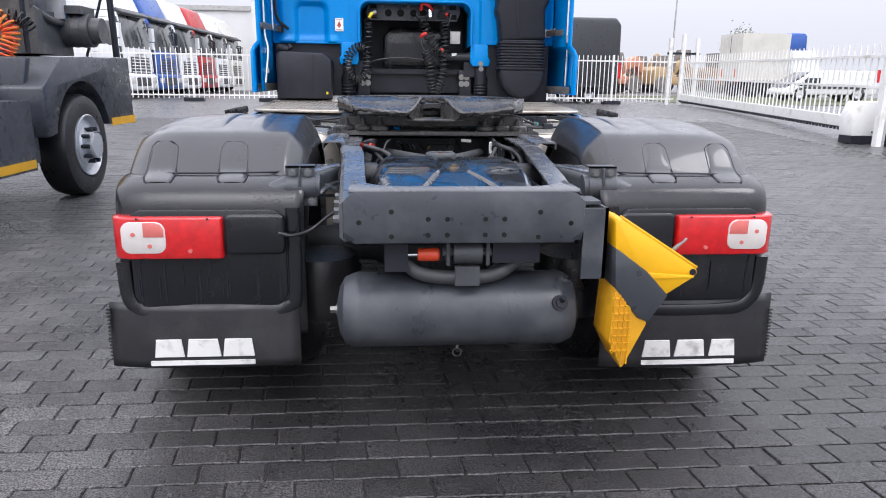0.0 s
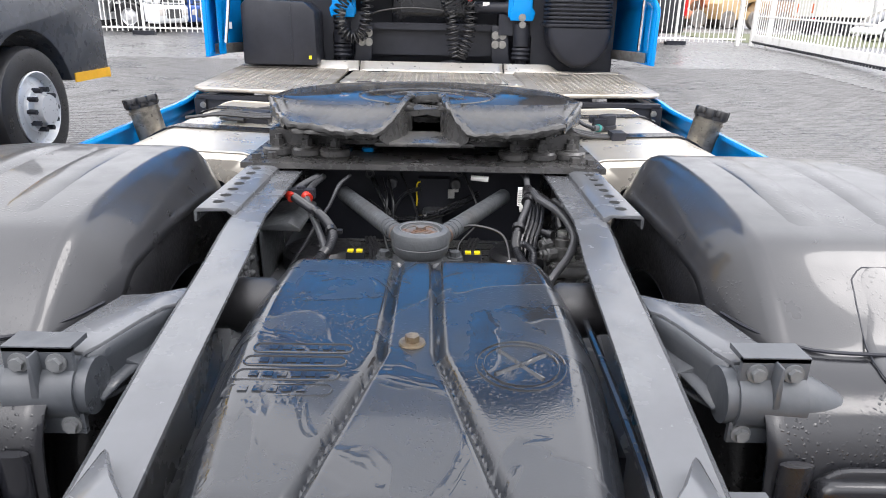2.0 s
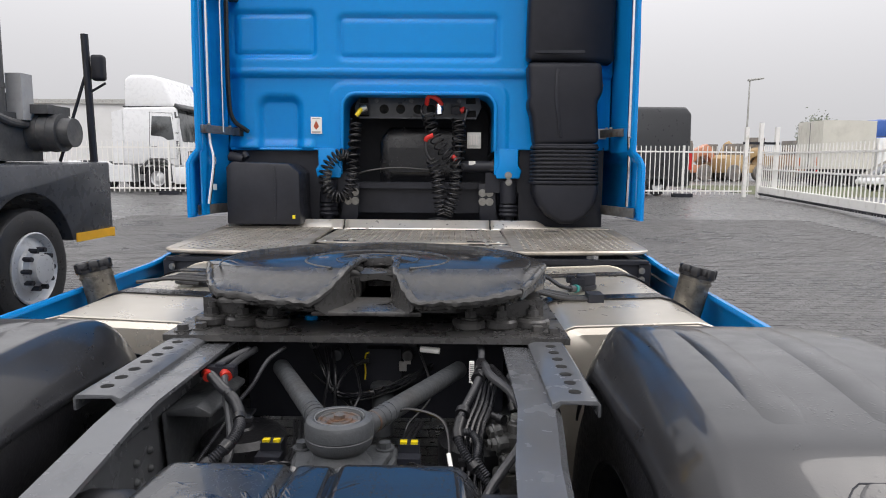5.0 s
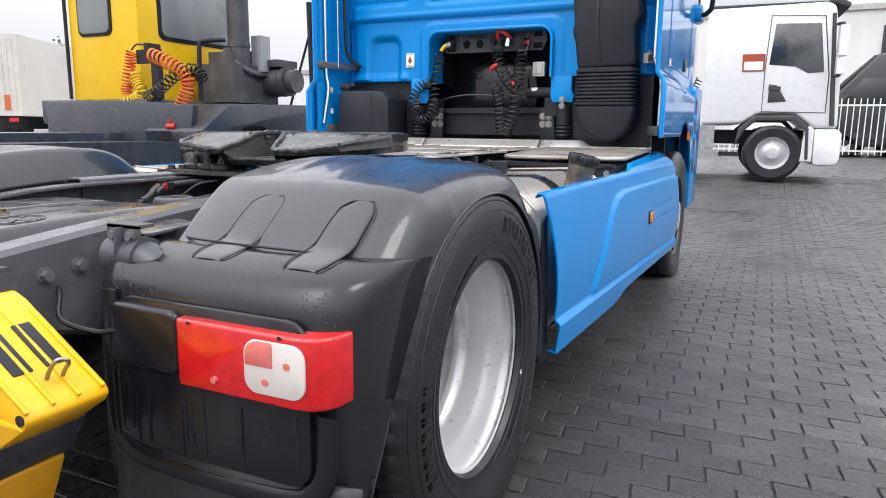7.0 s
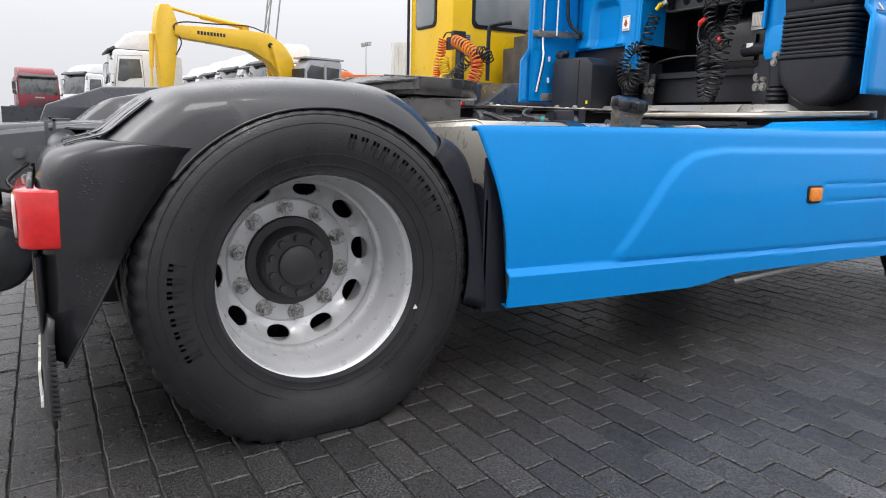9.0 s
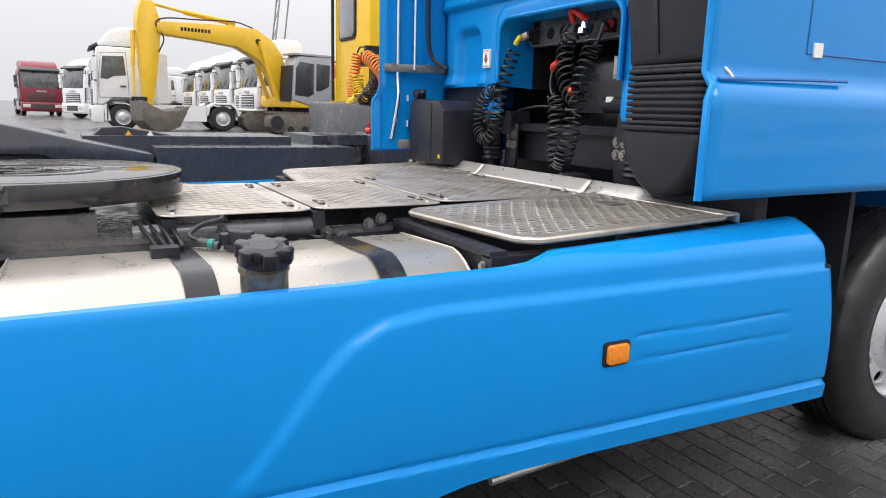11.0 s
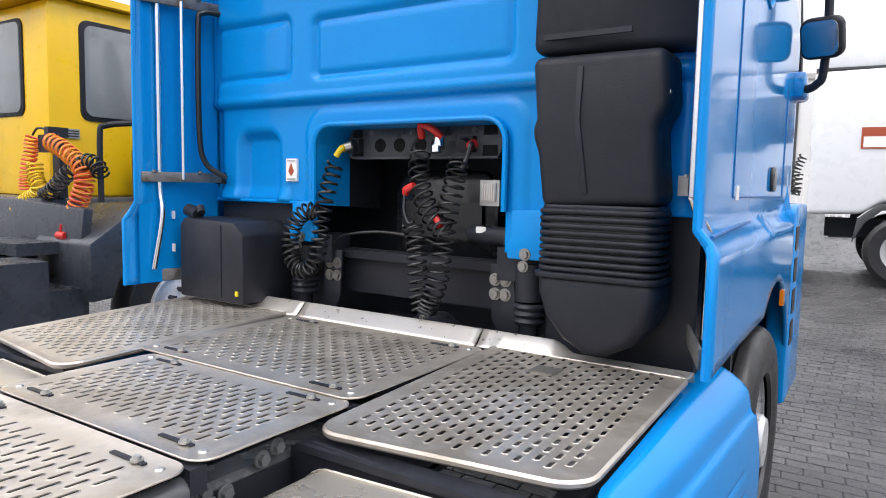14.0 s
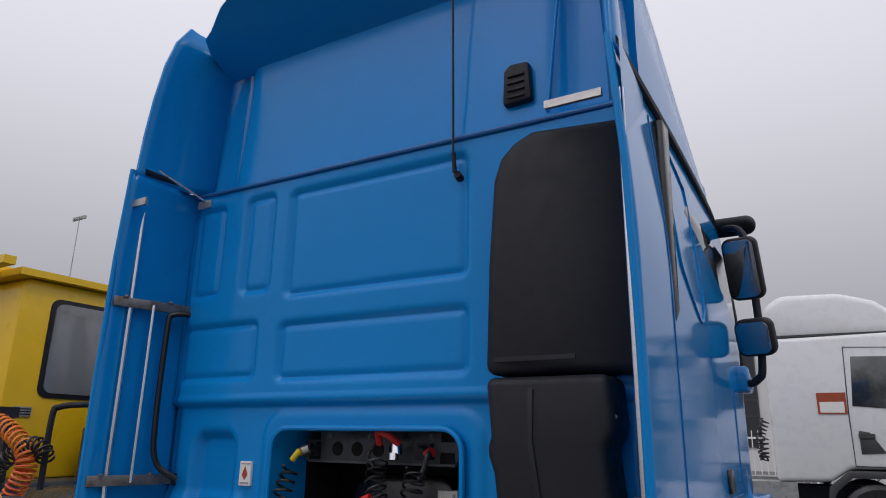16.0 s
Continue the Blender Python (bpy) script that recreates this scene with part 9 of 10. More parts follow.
def parked_truck(at, heading, mat, label, chassis=3.2, high=3.7, group="parked trucks", trim=True):
    """A tractor unit standing in the yard, nose along its own x axis."""
    th = thing("parked_truck", (at[0], at[1], rise(at[0], at[1]) - 0.004), label, "truck", group)
    th.rotation_euler = (0, 0, radians(heading))
    L, W = 2.25, 1.23
    prof = [(-L, 1.0), (-L, 3.06), (-0.34, 3.10), (-0.20, 3.04), (-0.03, 1.78), (0.0, 0.95), (-0.38, 0.95), (-0.45, 1.02), (-0.70, 1.20), (-1.30, 1.20), (-1.55, 1.02)]
    cab_ = part("cab", prism(prof, "y", -W, W, 0.07, 3), mat, th)
    roof = [(-L + 0.02, 3.04), (-L + 0.06, high - 0.18), (-L + 0.30, high), (-1.15, high - 0.02), (-0.70, high - 0.16), (-0.36, 3.30), (-0.28, 3.04)]
    part("high_roof", prism(roof, "y", -W + 0.10, W - 0.10, 0.11, 3), mat, cab_)
    part("roof_joint", box(-L + 0.01, -0.30, -W + 0.06, W - 0.06, 3.085, 3.115, 0.006, 1), TRIM, cab_)
    part("windscreen", prism([(-0.062, 1.84), (-0.222, 2.98), (-0.190, 2.99), (-0.026, 1.84)], "y", -W + 0.09, W - 0.09, 0.006), SCREEN, cab_)
    for y in (-0.45, 0.25):
        part("wiper", tube([(-0.02, y, 1.86), (-0.075, y + 0.32, 2.22)], 0.012, 5), TRIM, cab_)
    part("sun_visor", prism([(-0.30, 3.10), (0.0, 2.98), (0.02, 3.06), (-0.26, 3.22)], "y", -W + 0.04, W - 0.04, 0.02), TRIM, cab_, "smoked visor over the windscreen")
    grille = part("grille", merged(prism([(-0.84, 0.92), (0.84, 0.92), (0.78, 1.52), (-0.78, 1.52)], "x", -0.03, 0.012, 0.008)), TRIM, cab_)
    for k in range(5):
        part("grille_bar", box(0.006, 0.034, -0.80 + 0.01 * k, 0.80 - 0.01 * k, 0.965 + 0.115 * k, 1.0 + 0.115 * k, 0.006, 1), mat, grille)
    part("badge", box(0.0, 0.02, -0.30, 0.30, 1.60, 1.70, 0.01, 1), GALV, cab_)
    part("bumper", prism([(-0.34, 0.30), (0.03, 0.30), (0.08, 0.42), (0.08, 0.86), (0.0, 0.94), (-0.36, 0.94)], "y", -W, W, 0.04, 2), mat, th)
    part("bumper_intake", prism(rounded(-0.62, 0.62, 0.46, 0.78, 0.05), "x", 0.06, 0.092, 0.006, 1), TRIM, th)
    for s in (1, -1):
        lo_hi = lambda p, q: (min(s * p, s * q), max(s * p, s * q))
        part("headlamp", prism([(lo_hi(0.72, 1.17)[0], 0.56), (lo_hi(0.72, 1.17)[1], 0.56), (lo_hi(0.72, 1.17)[1], 0.80), (lo_hi(0.72, 1.17)[0], 0.76)], "x", 0.04, 0.098, 0.02, 2), WHITE_LENS, th)
        part("side_window", prism([(-0.30, 1.92), (-0.41, 2.74), (-1.12, 2.76), (-1.18, 2.06), (-0.75, 2.02), (-0.55, 1.90)], "y", s * W - 0.01, s * W + 0.012, 0.004), SCREEN, cab_)
        door = [(-0.22, 1.22), (-0.22, 1.86), (-0.36, 2.86), (-1.20, 2.90), (-1.24, 1.95), (-1.24, 1.24)]
        part("door_gap", tube([(a, s * (W + 0.001), b) for a, b in door + door[:1]], 0.009, 5), TRIM, cab_)
        part("door_handle", box(-1.16, -0.96, *lo_hi(W, W + 0.035), 1.62, 1.68, 0.01, 1), TRIM, cab_)
        part("corner_deflector", prism([(-0.06, 1.0), (-0.20, 2.9), (-0.26, 2.9), (-0.14, 1.0)], "y", *lo_hi(W - 0.01, W + 0.03), 0.012, 1), TRIM if trim else mat, cab_)
        mir = part("mirror", merged(box(-0.16, -0.02, *lo_hi(1.34, 1.56), 2.16, 2.66, 0.05, 2), box(-0.16, -0.04, *lo_hi(1.34, 1.56), 1.86, 2.12, 0.04, 2)), mat if mat is P_WHITE else TRIM, cab_)
        part("mirror_arm", merged(tube([(-0.16, s * 1.2, 2.72), (-0.10, s * 1.42, 2.70)], 0.028, 6), tube([(-0.16, s * 1.2, 1.84), (-0.10, s * 1.42, 1.84)], 0.028, 6)), TRIM, mir)
        if group:
            part("side_fairing", prism([(-L, 1.05), (-L, 3.0), (-L - 0.42, 2.9), (-L - 0.42, 1.05)], "y", *lo_hi(W - 0.05, W - 0.01), 0.012, 1), mat, cab_)
        part("step_panel", prism([(-0.36, 0.36), (-0.36, 0.94), (-0.44, 1.0), (-0.50, 0.90), (-0.56, 0.36)], "y", *lo_hi(W - 0.30, W - 0.01), 0.015, 1), mat, th)
        part("wheel_arch", prism([(-0.42, 0.40), (-0.45, 0.95), (-0.66, 1.18), (-1.34, 1.18), (-1.6, 0.95), (-1.65, 0.6), (-1.5, 0.9), (-1.3, 1.08), (-0.7, 1.08), (-0.5, 0.9), (-0.47, 0.40)], "y", s * W - 0.02, s * W + 0.02, 0.01), TRIM, th)
        part("side_tank", box(-4.05, -2.0, *lo_hi(0.65, 1.2), 0.38, 1.0, 0.06), mat if mat is P_WHITE and group else GALV, th)
        for x in (-1.0, -1.0 - 3.7):
            w = part("wheel", lathe([(0.29, -0.15), (0.44, -0.16), (0.50, -0.12), (0.50, 0.10), (0.45, 0.14), (0.30, 0.14), (0.28, 0.10)], (x, s * 1.07, 0.502), "y", 32), RUBBER, th)
            part("rim", lathe([(0.29, 0.12 * s), (0.24, 0.06 * s), (0.17, 0.10 * s), (0.10, 0.16 * s), (0.0, 0.17 * s)], (x, s * 1.07, 0.502), "y", 24), RIM, w)
        part("chassis_rail", box(-L - chassis, -0.4, *lo_hi(0.35, 0.43), 0.65, 0.92, 0.01), DARK, th)
        part("rear_mudguard", prism([(-5.38, 0.62), (-5.30, 0.95), (-5.08, 1.14), (-4.35, 1.14), (-4.10, 0.98), (-4.05, 0.62), (-4.14, 0.62), (-4.20, 0.92), (-4.40, 1.06), (-5.02, 1.06), (-5.22, 0.90), (-5.30, 0.62)], "y", *lo_hi(0.6, 1.24), 0.02), mat if mat is P_WHITE else TRIM, th)
    part("coupling_plate", prism([(-5.2, 1.02), (-5.1, 1.12), (-4.3, 1.16), (-4.25, 1.06)], "y", -0.42, 0.42, 0.02), DARK, th)
    return th


# row behind the fence, noses to the right
for i, (m, lab) in enumerate(((P_WHITE, "white parked tractor unit behind the fence"), (P_DBLUE, "dark blue parked tractor unit behind the fence"), (P_WHITE, "white parked tractor unit behind the fence"),
                              (P_RED, "red parked tractor unit behind the fence"), (P_WHITE, "white parked tractor unit behind the fence"), (P_CREAM, "cream parked tractor unit behind the fence"))):
    parked_truck((-9.6 + 0.05 * i, 24.6 + 3.15 * i), -4, m, lab, high=4.25)
# white tractor near the truck's nose
near_white = parked_truck((2.75, 13.40), 4, P_WHITE, "white parked tractor unit with a grey side tank", group="", high=3.75)
ob = part("red_notice", box(-1.62, -1.25, -1.245, -1.238, 1.95, 2.25, 0.002), STICKER_RED, near_white)
part("notice_field", box(-1.59, -1.28, -1.2475, -1.2445, 1.97, 2.12, 0.001, 1), STICKER, near_white)
part("spiral_cable", coil([(-2.35, -0.3, 1.9), (-2.45, -0.35, 1.6), (-2.42, -0.4, 1.3), (-2.4, -0.3, 1.6)], 0.06, 0.012, 16), CABLE, near_white)
part("cab_vent", prism([(-1.15, 1.40), (-1.15, 1.72), (-1.02, 1.70), (-0.85, 1.42)], "y", -1.245, -1.228, 0.005), TRIM, near_white)
# rows across the yard on the left
parked_truck((-27.6, 1.7), -90, P_WHITE, "white parked tractor unit standing across the yard", high=3.85, trim=False)
parked_truck((-52.0, -0.6), 8, P_WINE, "wine red parked truck facing the yard")
parked_truck((-41.0, -5.4), 8, P_WHITE, "white parked truck facing the yard")
for i in range(6):
    parked_truck((-46.0 - 2.2 * i, 1.2 + 1.7 * i), -62, (P_WHITE, TT_YELLOW, P_CREAM, P_WHITE, P_WHITE, P_CREAM)[i], "parked truck in a long row", group="far row of trucks")
for i in range(7):
    parked_truck((-28.85 - 2.75 * i, 7.95 + (0.0, 0.3, -0.1, 0.4)[i % 4]), (-84, -86, -82, -85)[i % 4], (P_WHITE, P_WHITE, P_WHITE, P_CREAM)[i % 4], "pale parked tractor unit in a row", high=(3.95, 3.80, 3.90, 3.70)[i % 4], group="row of white trucks", trim=i % 2 > 0)


# ---------------------------------------------------------------- excavator
def excavator(at, heading, mat, label):
    th = thing("excavator", (at[0], at[1], rise(at[0], at[1]) - 0.056), label, "excavator")
    th.rotation_euler = (0, 0, radians(heading))
    for s in (1, -1):
        y0, y1 = sorted((s * 0.85, s * 1.4))
        tr = part("track", prism([(-2.2, 0.28), (-1.95, 0.05), (1.95, 0.05), (2.2, 0.28), (2.2, 0.62), (1.95, 0.85), (-1.95, 0.85), (-2.2, 0.62)], "y", y0, y1, 0.04), STEEL_DIRT, th)
        for k in range(22):
            part("track_shoe", box(-2.0 + 0.19 * k, -1.88 + 0.19 * k, y0 - 0.02, y1 + 0.02, 0.84, 0.89, 0.006, 1), STEEL_DIRT, tr)
        for x in (-1.9, 1.9):
            part("sprocket", lathe([(0.0, -0.02), (0.28, -0.02), (0.28, 0.02), (0, 0.02)], (x, s * 1.42, 0.45), "y", 18), DARK, tr)
        for k in range(5):
            part("roller", lathe([(0.0, -0.02), (0.13, -0.02), (0.13, 0.02), (0, 0.02)], (-1.3 + 0.65 * k, s * 1.42, 0.2), "y", 14), DARK, tr)
    part("turntable", lathe([(0, 0.75), (0.75, 0.75), (0.75, 1.05), (0, 1.05)], (0, 0, 0), "z", 28), DARK, th)
    part("house", prism([(-2.6, 1.1), (-2.6, 2.2), (-2.3, 2.35), (-0.4, 2.3), (0.3, 1.6), (1.2, 1.5), (1.2, 1.05), (-2.4, 1.05)], "y", -1.3, 1.3, 0.08), mat, th)
    for k in range(3):
        part("louvre", box(-2.2 + 0.5 * k, -1.85 + 0.5 * k, -1.325, -1.295, 1.35, 1.85, 0.01), TRIM, th)
    cb = part("cab", merged(prism([(-0.80, 1.5), (-0.78, 3.05), (-0.60, 3.18), (0.85, 3.12), (1.08, 2.75), (1.20, 1.35), (0.4, 1.15), (-0.4, 1.15)], "y", 0.45, 1.35, 0.09, 3), box(-0.85, 1.05, 0.42, 1.38, 3.13, 3.20, 0.03)), CAB_GREY, th, "grey operator cab")
    part("front_frame", prism([(1.09, 2.72), (1.15, 2.72), (1.26, 1.30), (1.20, 1.30)], "y", 0.46, 1.34, 0.02), DARK, cb)
    part("cab_window", prism([(0.18, 1.62), (0.16, 2.82), (0.80, 2.88), (0.98, 2.60), (1.04, 1.55), (0.4, 1.50)], "y", 1.335, 1.362, 0.012), GLASS_DARK, cb)
    part("cab_window", prism([(-0.58, 1.95), (-0.62, 2.80), (0.02, 2.84), (0.05, 1.75), (-0.15, 1.75)], "y", 1.335, 1.362, 0.012), GLASS_DARK, cb)
    part("door_post", box(0.07, 0.14, 1.33, 1.375, 1.35, 2.95, 0.01, 1), CAB_GREY, cb)
    # boom, stick and bucket
    boom = [(0.45, 1.5), (1.0, 3.19), (1.4, 3.68), (2.09, 4.06), (3.09, 4.09), (4.54, 4.05), (5.79, 3.99), (6.0, 3.85), (5.98, 3.62), (5.82, 3.54), (4.17, 3.44), (2.9, 3.32), (2.02, 2.9), (1.46, 2.21), (1.15, 1.4)]
    bo = part("boom", prism(boom, "y", -0.28, 0.28, 0.04), mat, th, "long bent boom")
    part("boom_pin", tube([(2.05, -0.33, 3.60), (2.05, 0.33, 3.60)], 0.10, 14), DARK, bo)
    for s in (1, -1):
        part("lift_ram", merged(tube([(1.3, s * 0.4, 1.4), (1.75, s * 0.4, 2.6)], 0.09, 12), tube([(1.75, s * 0.4, 2.6), (2.05, s * 0.4, 3.6)], 0.05, 10)), mat, bo)
    part("stick_ram", merged(tube([(3.1, 0, 4.24), (4.85, 0, 4.42)], 0.10, 12), tube([(4.85, 0, 4.42), (6.2, 0, 4.62)], 0.055, 10), box(2.9, 3.2, -0.12, 0.12, 4.0, 4.3, 0.03)), mat, bo)
    st = part("stick", prism([(6.00, 4.55), (6.12, 4.70), (6.45, 4.66), (6.58, 4.30), (6.66, 3.75), (6.56, 2.1), (6.52, 0.85), (6.25, 0.85), (6.02, 2.1), (5.84, 3.45), (5.80, 4.0)], "y", -0.2, 0.2, 0.03), mat, th, "upright stick")
    part("bucket_ram", merged(tube([(6.74, 0, 3.6), (6.80, 0, 2.4)], 0.08, 10), tube([(6.80, 0, 2.4), (6.82, 0, 1.3)], 0.045, 8)), mat, st)
    for y in (-0.215, 0.215):
        part("link", box(6.45, 6.85, y - 0.025, y + 0.025, 1.15, 1.30, 0.02, 1), DARK, st)
    part("bucket", prism([(6.80, 1.20), (6.30, 0.95), (5.95, 0.80), (5.25, 0.92), (5.15, 0.80), (5.45, 0.25), (5.9, 0.08), (6.45, 0.14), (6.78, 0.45)], "y", -0.65, 0.65, 0.04), STEEL_DIRT, th)
    for k in range(5):
        part("bucket_tooth", prism([(5.20, 0.92), (5.02, 1.02), (5.16, 0.82)], "y", -0.60 + 0.27 * k, -0.48 + 0.27 * k, 0.006, 1), STEEL_DIRT, th)
    for k in range(9):
        part("boom_mark", box(4.00 + 0.13 * k, 4.09 + 0.13 * k, 0.278, 0.286, 3.72, 3.85, 0.0, 1), DARK, bo)
    part("hose", tube([(2.2, 0.15, 4.10), (3.0, 0.18, 4.26), (4.4, 0.2, 4.18), (5.6, 0.2, 4.12), (6.0, 0.24, 3.9), (5.75, 0.26, 3.4), (5.95, 0.24, 2.9)], 0.028, 6, 5), CABLE, bo)
    return th


CAB_GREY = material("grey_cab_paint", (0.30, 0.31, 0.33), 0.45)
excavator((-26.3, 9.6), -76, MACHINE_Y, "yellow crawler excavator with its boom raised")
excavator((-43.0, 20.5), -135, MACHINE_O, "orange crawler excavator behind the trucks")

# ---------------------------------------------------------------- other vehicles
def box_body(at, heading, size, mat, name, label, cat):
    th = thing(name, (at[0], at[1], rise(at[0], at[1]) - 0.004), label, cat)
    th.rotation_euler = (0, 0, radians(heading))
    L, W, H = size
    part("body", box(-L, 0, -W / 2, W / 2, 1.05, H, 0.03), mat, th)
    part("under_frame", box(-L + 0.1, 1.8, -0.45, 0.45, 0.6, 1.05, 0.02), DARK, th)
    part("rear_doors", box(-L - 0.02, -L + 0.02, -0.01, 0.01, 1.15, H - 0.1, 0.002, 1), TRIM, th)
    for s in (1, -1):
        for k in range(6):
            part("door_rib", box(-L - 0.025, -L + 0.01, s * 0.15 * (k + 1) * 1.2 - 0.012, s * 0.15 * (k + 1) * 1.2 + 0.012, 1.2, H - 0.15, 0.003, 1), mat, th)
        part("lamp", box(-L - 0.03, -L, min(s * 0.8, s * 1.1), max(s * 0.8, s * 1.1), 0.85, 0.98, 0.01), RED_LENS, th)
        part("stripe", box(-L - 0.03, -L, min(s * 0.7, s * 0.9), max(s * 0.7, s * 0.9), 1.25, 1.75, 0.005), MACHINE_O, th)
        for x in (-1.0, -2.2, 2.2):
            part("wheel", lathe([(0.0, -0.14), (0.5, -0.14), (0.5, 0.14), (0, 0.14)], (x, s * 1.05, 0.5), "y", 24), RUBBER, th)
    part("cab", prism([(0.25, 1.0), (0.25, 2.9), (1.8, 2.95), (2.3, 1.9), (2.35, 0.6), (0.3, 0.6)], "y", -W / 2, W / 2, 0.05), P_WHITE, th)
    part("windscreen", prism([(1.86, 2.8), (2.28, 1.9), (2.31, 1.9), (1.9, 2.83)], "y", -W / 2 + 0.12, W / 2 - 0.12, 0.003), GLASS_DARK, th)
    return th


box_body((-25.2, 17.6), 120, (5.5, 2.5, 3.75), P_CREAM, "box_truck", "dirty white box truck seen from behind", "truck")
box_body((-31.5, 15.5), 140, (4.5, 2.5, 2.7), MACHINE_O, "tipper_truck", "orange tipper truck beside the excavator", "truck")
box_body((25.0, 41.0), 5, (3.3, 2.5, 3.9), P_CREAM, "box_truck", "white box truck beyond the gate", "truck")
parked_truck((25.6, 43.4), 185, P_DBLUE, "blue truck beyond the gate", high=4.2)


def van(at, heading, mat, label, size=(5.9, 2.0, 2.75)):
    th = thing("delivery_van", (at[0], at[1], rise(at[0], at[1]) - 0.004), label, "van")
    th.rotation_euler = (0, 0, radians(heading))
    L, W, H = size
    part("body", prism([(-L / 2, 0.35), (-L / 2 + 0.05, H - 0.25), (-L / 2 + 0.25, H), (L * 0.20, H), (L * 0.34, H * 0.70), (L * 0.46, H * 0.45), (L / 2, H * 0.36), (L / 2, 0.32)], "y", -W / 2, W / 2, 0.09, 3), mat, th)
    for s in (1, -1):
        part("side_window", prism([(L * 0.12, H * 0.50), (L * 0.12, H * 0.76), (L * 0.26, H * 0.76), (L * 0.36, H * 0.50)], "y", s * W / 2 - 0.01, s * W / 2 + 0.006, 0.002), GLASS_DARK, th)
        part("tail_lamp", box(-L / 2 - 0.02, -L / 2 + 0.1, min(s * W / 2 - s * 0.12, s * W / 2 + s * 0.01), max(s * W / 2 - s * 0.12, s * W / 2 + s * 0.01), 0.95, 1.55, 0.02), RED_LENS, th)
        part("side_rub", box(-L * 0.4, L * 0.3, min(s * W / 2, s * (W / 2 + 0.012)), max(s * W / 2, s * (W / 2 + 0.012)), 0.62, 0.74, 0.005), TRIM, th)
        for x in (-L * 0.30, L * 0.32):
            w = part("wheel", lathe([(0.20, -0.1), (0.33, -0.1), (0.35, 0.0), (0.33, 0.1), (0.2, 0.1)], (x, s * (W / 2 - 0.10), 0.35), "y", 28), RUBBER, th)
            part("rim", lathe([(0.21, 0.08 * s), (0.15, 0.10 * s), (0.06, 0.06 * s), (0, 0.09 * s)], (x, s * (W / 2 - 0.10), 0.35), "y", 20), RIM, w)
    part("windscreen", prism([(L * 0.205, H - 0.06), (L * 0.335, H * 0.72), (L * 0.455, H * 0.47), (L * 0.47, H * 0.47), (L * 0.35, H * 0.74), (L * 0.22, H - 0.05)], "y", -W / 2 + 0.1, W / 2 - 0.1, 0.003), GLASS_DARK, th)
    return th


P_BLACK = paint("black_van_paint", (0.03, 0.032, 0.036))
van((5.8, 24.6), 180, P_BLACK, "black high-roofed delivery van behind the fence", size=(5.9, 2.0, 3.2))
van((3.4, 25.4), 205, P_WHITE, "white van behind the fence", size=(5.6, 2.0, 2.4))
van((6.2, 28.5), 215, P_BLACK, "dark car behind the fence", size=(4.6, 1.8, 1.55))
van((21.5, 30.5), 175, P_WHITE, "white car beyond the gate", size=(4.6, 1.8, 1.5))

# ---------------------------------------------------------------- building, masts, woods
OFFICE = material("white_facade_panels", (0.68, 0.68, 0.67), 0.55, vary=0.05, scale=0.6, second=(0.58, 0.58, 0.57), second_amount=0.3, second_scale=0.4)
hall = thing("office_building", (0, 44, 0.36), "white flat-roofed office building with dark windows", "building")
part("facade", box(-9, 11.5, 0.0, 14, 0.0, 7.6, 0.02), OFFICE, hall)
part("roof_edge", box(-9.2, 11.7, -0.15, 14.2, 7.55, 7.85, 0.02), GALV, hall)
part("low_wing", box(-34, -9.0, 1.0, 13, 0.0, 5.2, 0.02), OFFICE, hall, "lower pale grey wing")
part("wing_roof_edge", box(-34.2, -9.2, 0.85, 13.2, 5.1, 5.4, 0.02), GALV, hall)
for xa, xb in ((-4.0, -2.9), (-1.3, 4.6), (7, 11)):
    wnd = part("window", box(xa, xb, -0.06, 0.02, 1.3, 6.6, 0.02), GLASS_DARK, hall)
    n = max(1, round((xb - xa) / 1.2))
    for k in range(n + 1):
        x = lerp(xa, xb, k / n)
        part("mullion", box(x - 0.04, x + 0.04, -0.11, 0.0, 1.25, 6.65, 0.005, 1), TRIM, wnd)
    for z in (1.3, 3.0, 3.9, 4.9, 6.6):
        part("transom", box(xa, xb, -0.10, 0.0, z - 0.04, z + 0.04, 0.005, 1), TRIM, wnd)


def mast(at, h, label, arm=True):
    th = thing("lamp_mast", (*at, 0.3), label, "street lamp")
    part("pole", tube([(0, 0, 0), (0, 0, h * 0.6), (0, 0, h)], [0.07, 0.05, 0.035], 10), GALV, th)
    if arm:
        part("lamp_head", prism([(-0.1, h - 0.02), (0.75, h + 0.10), (0.78, h + 0.18), (-0.1, h + 0.1)], "y", -0.12, 0.12, 0.02), GALV, th)
    else:
        part("floodlights", merged(*[box(-0.8 + 0.35 * k, -0.58 + 0.35 * k, -0.12, 0.12, h - 0.02, h + 0.22, 0.02) for k in range(5)], box(-0.9, 0.9, -0.05, 0.05, h - 0.08, h - 0.02, 0.01)), GALV, th)
    return th


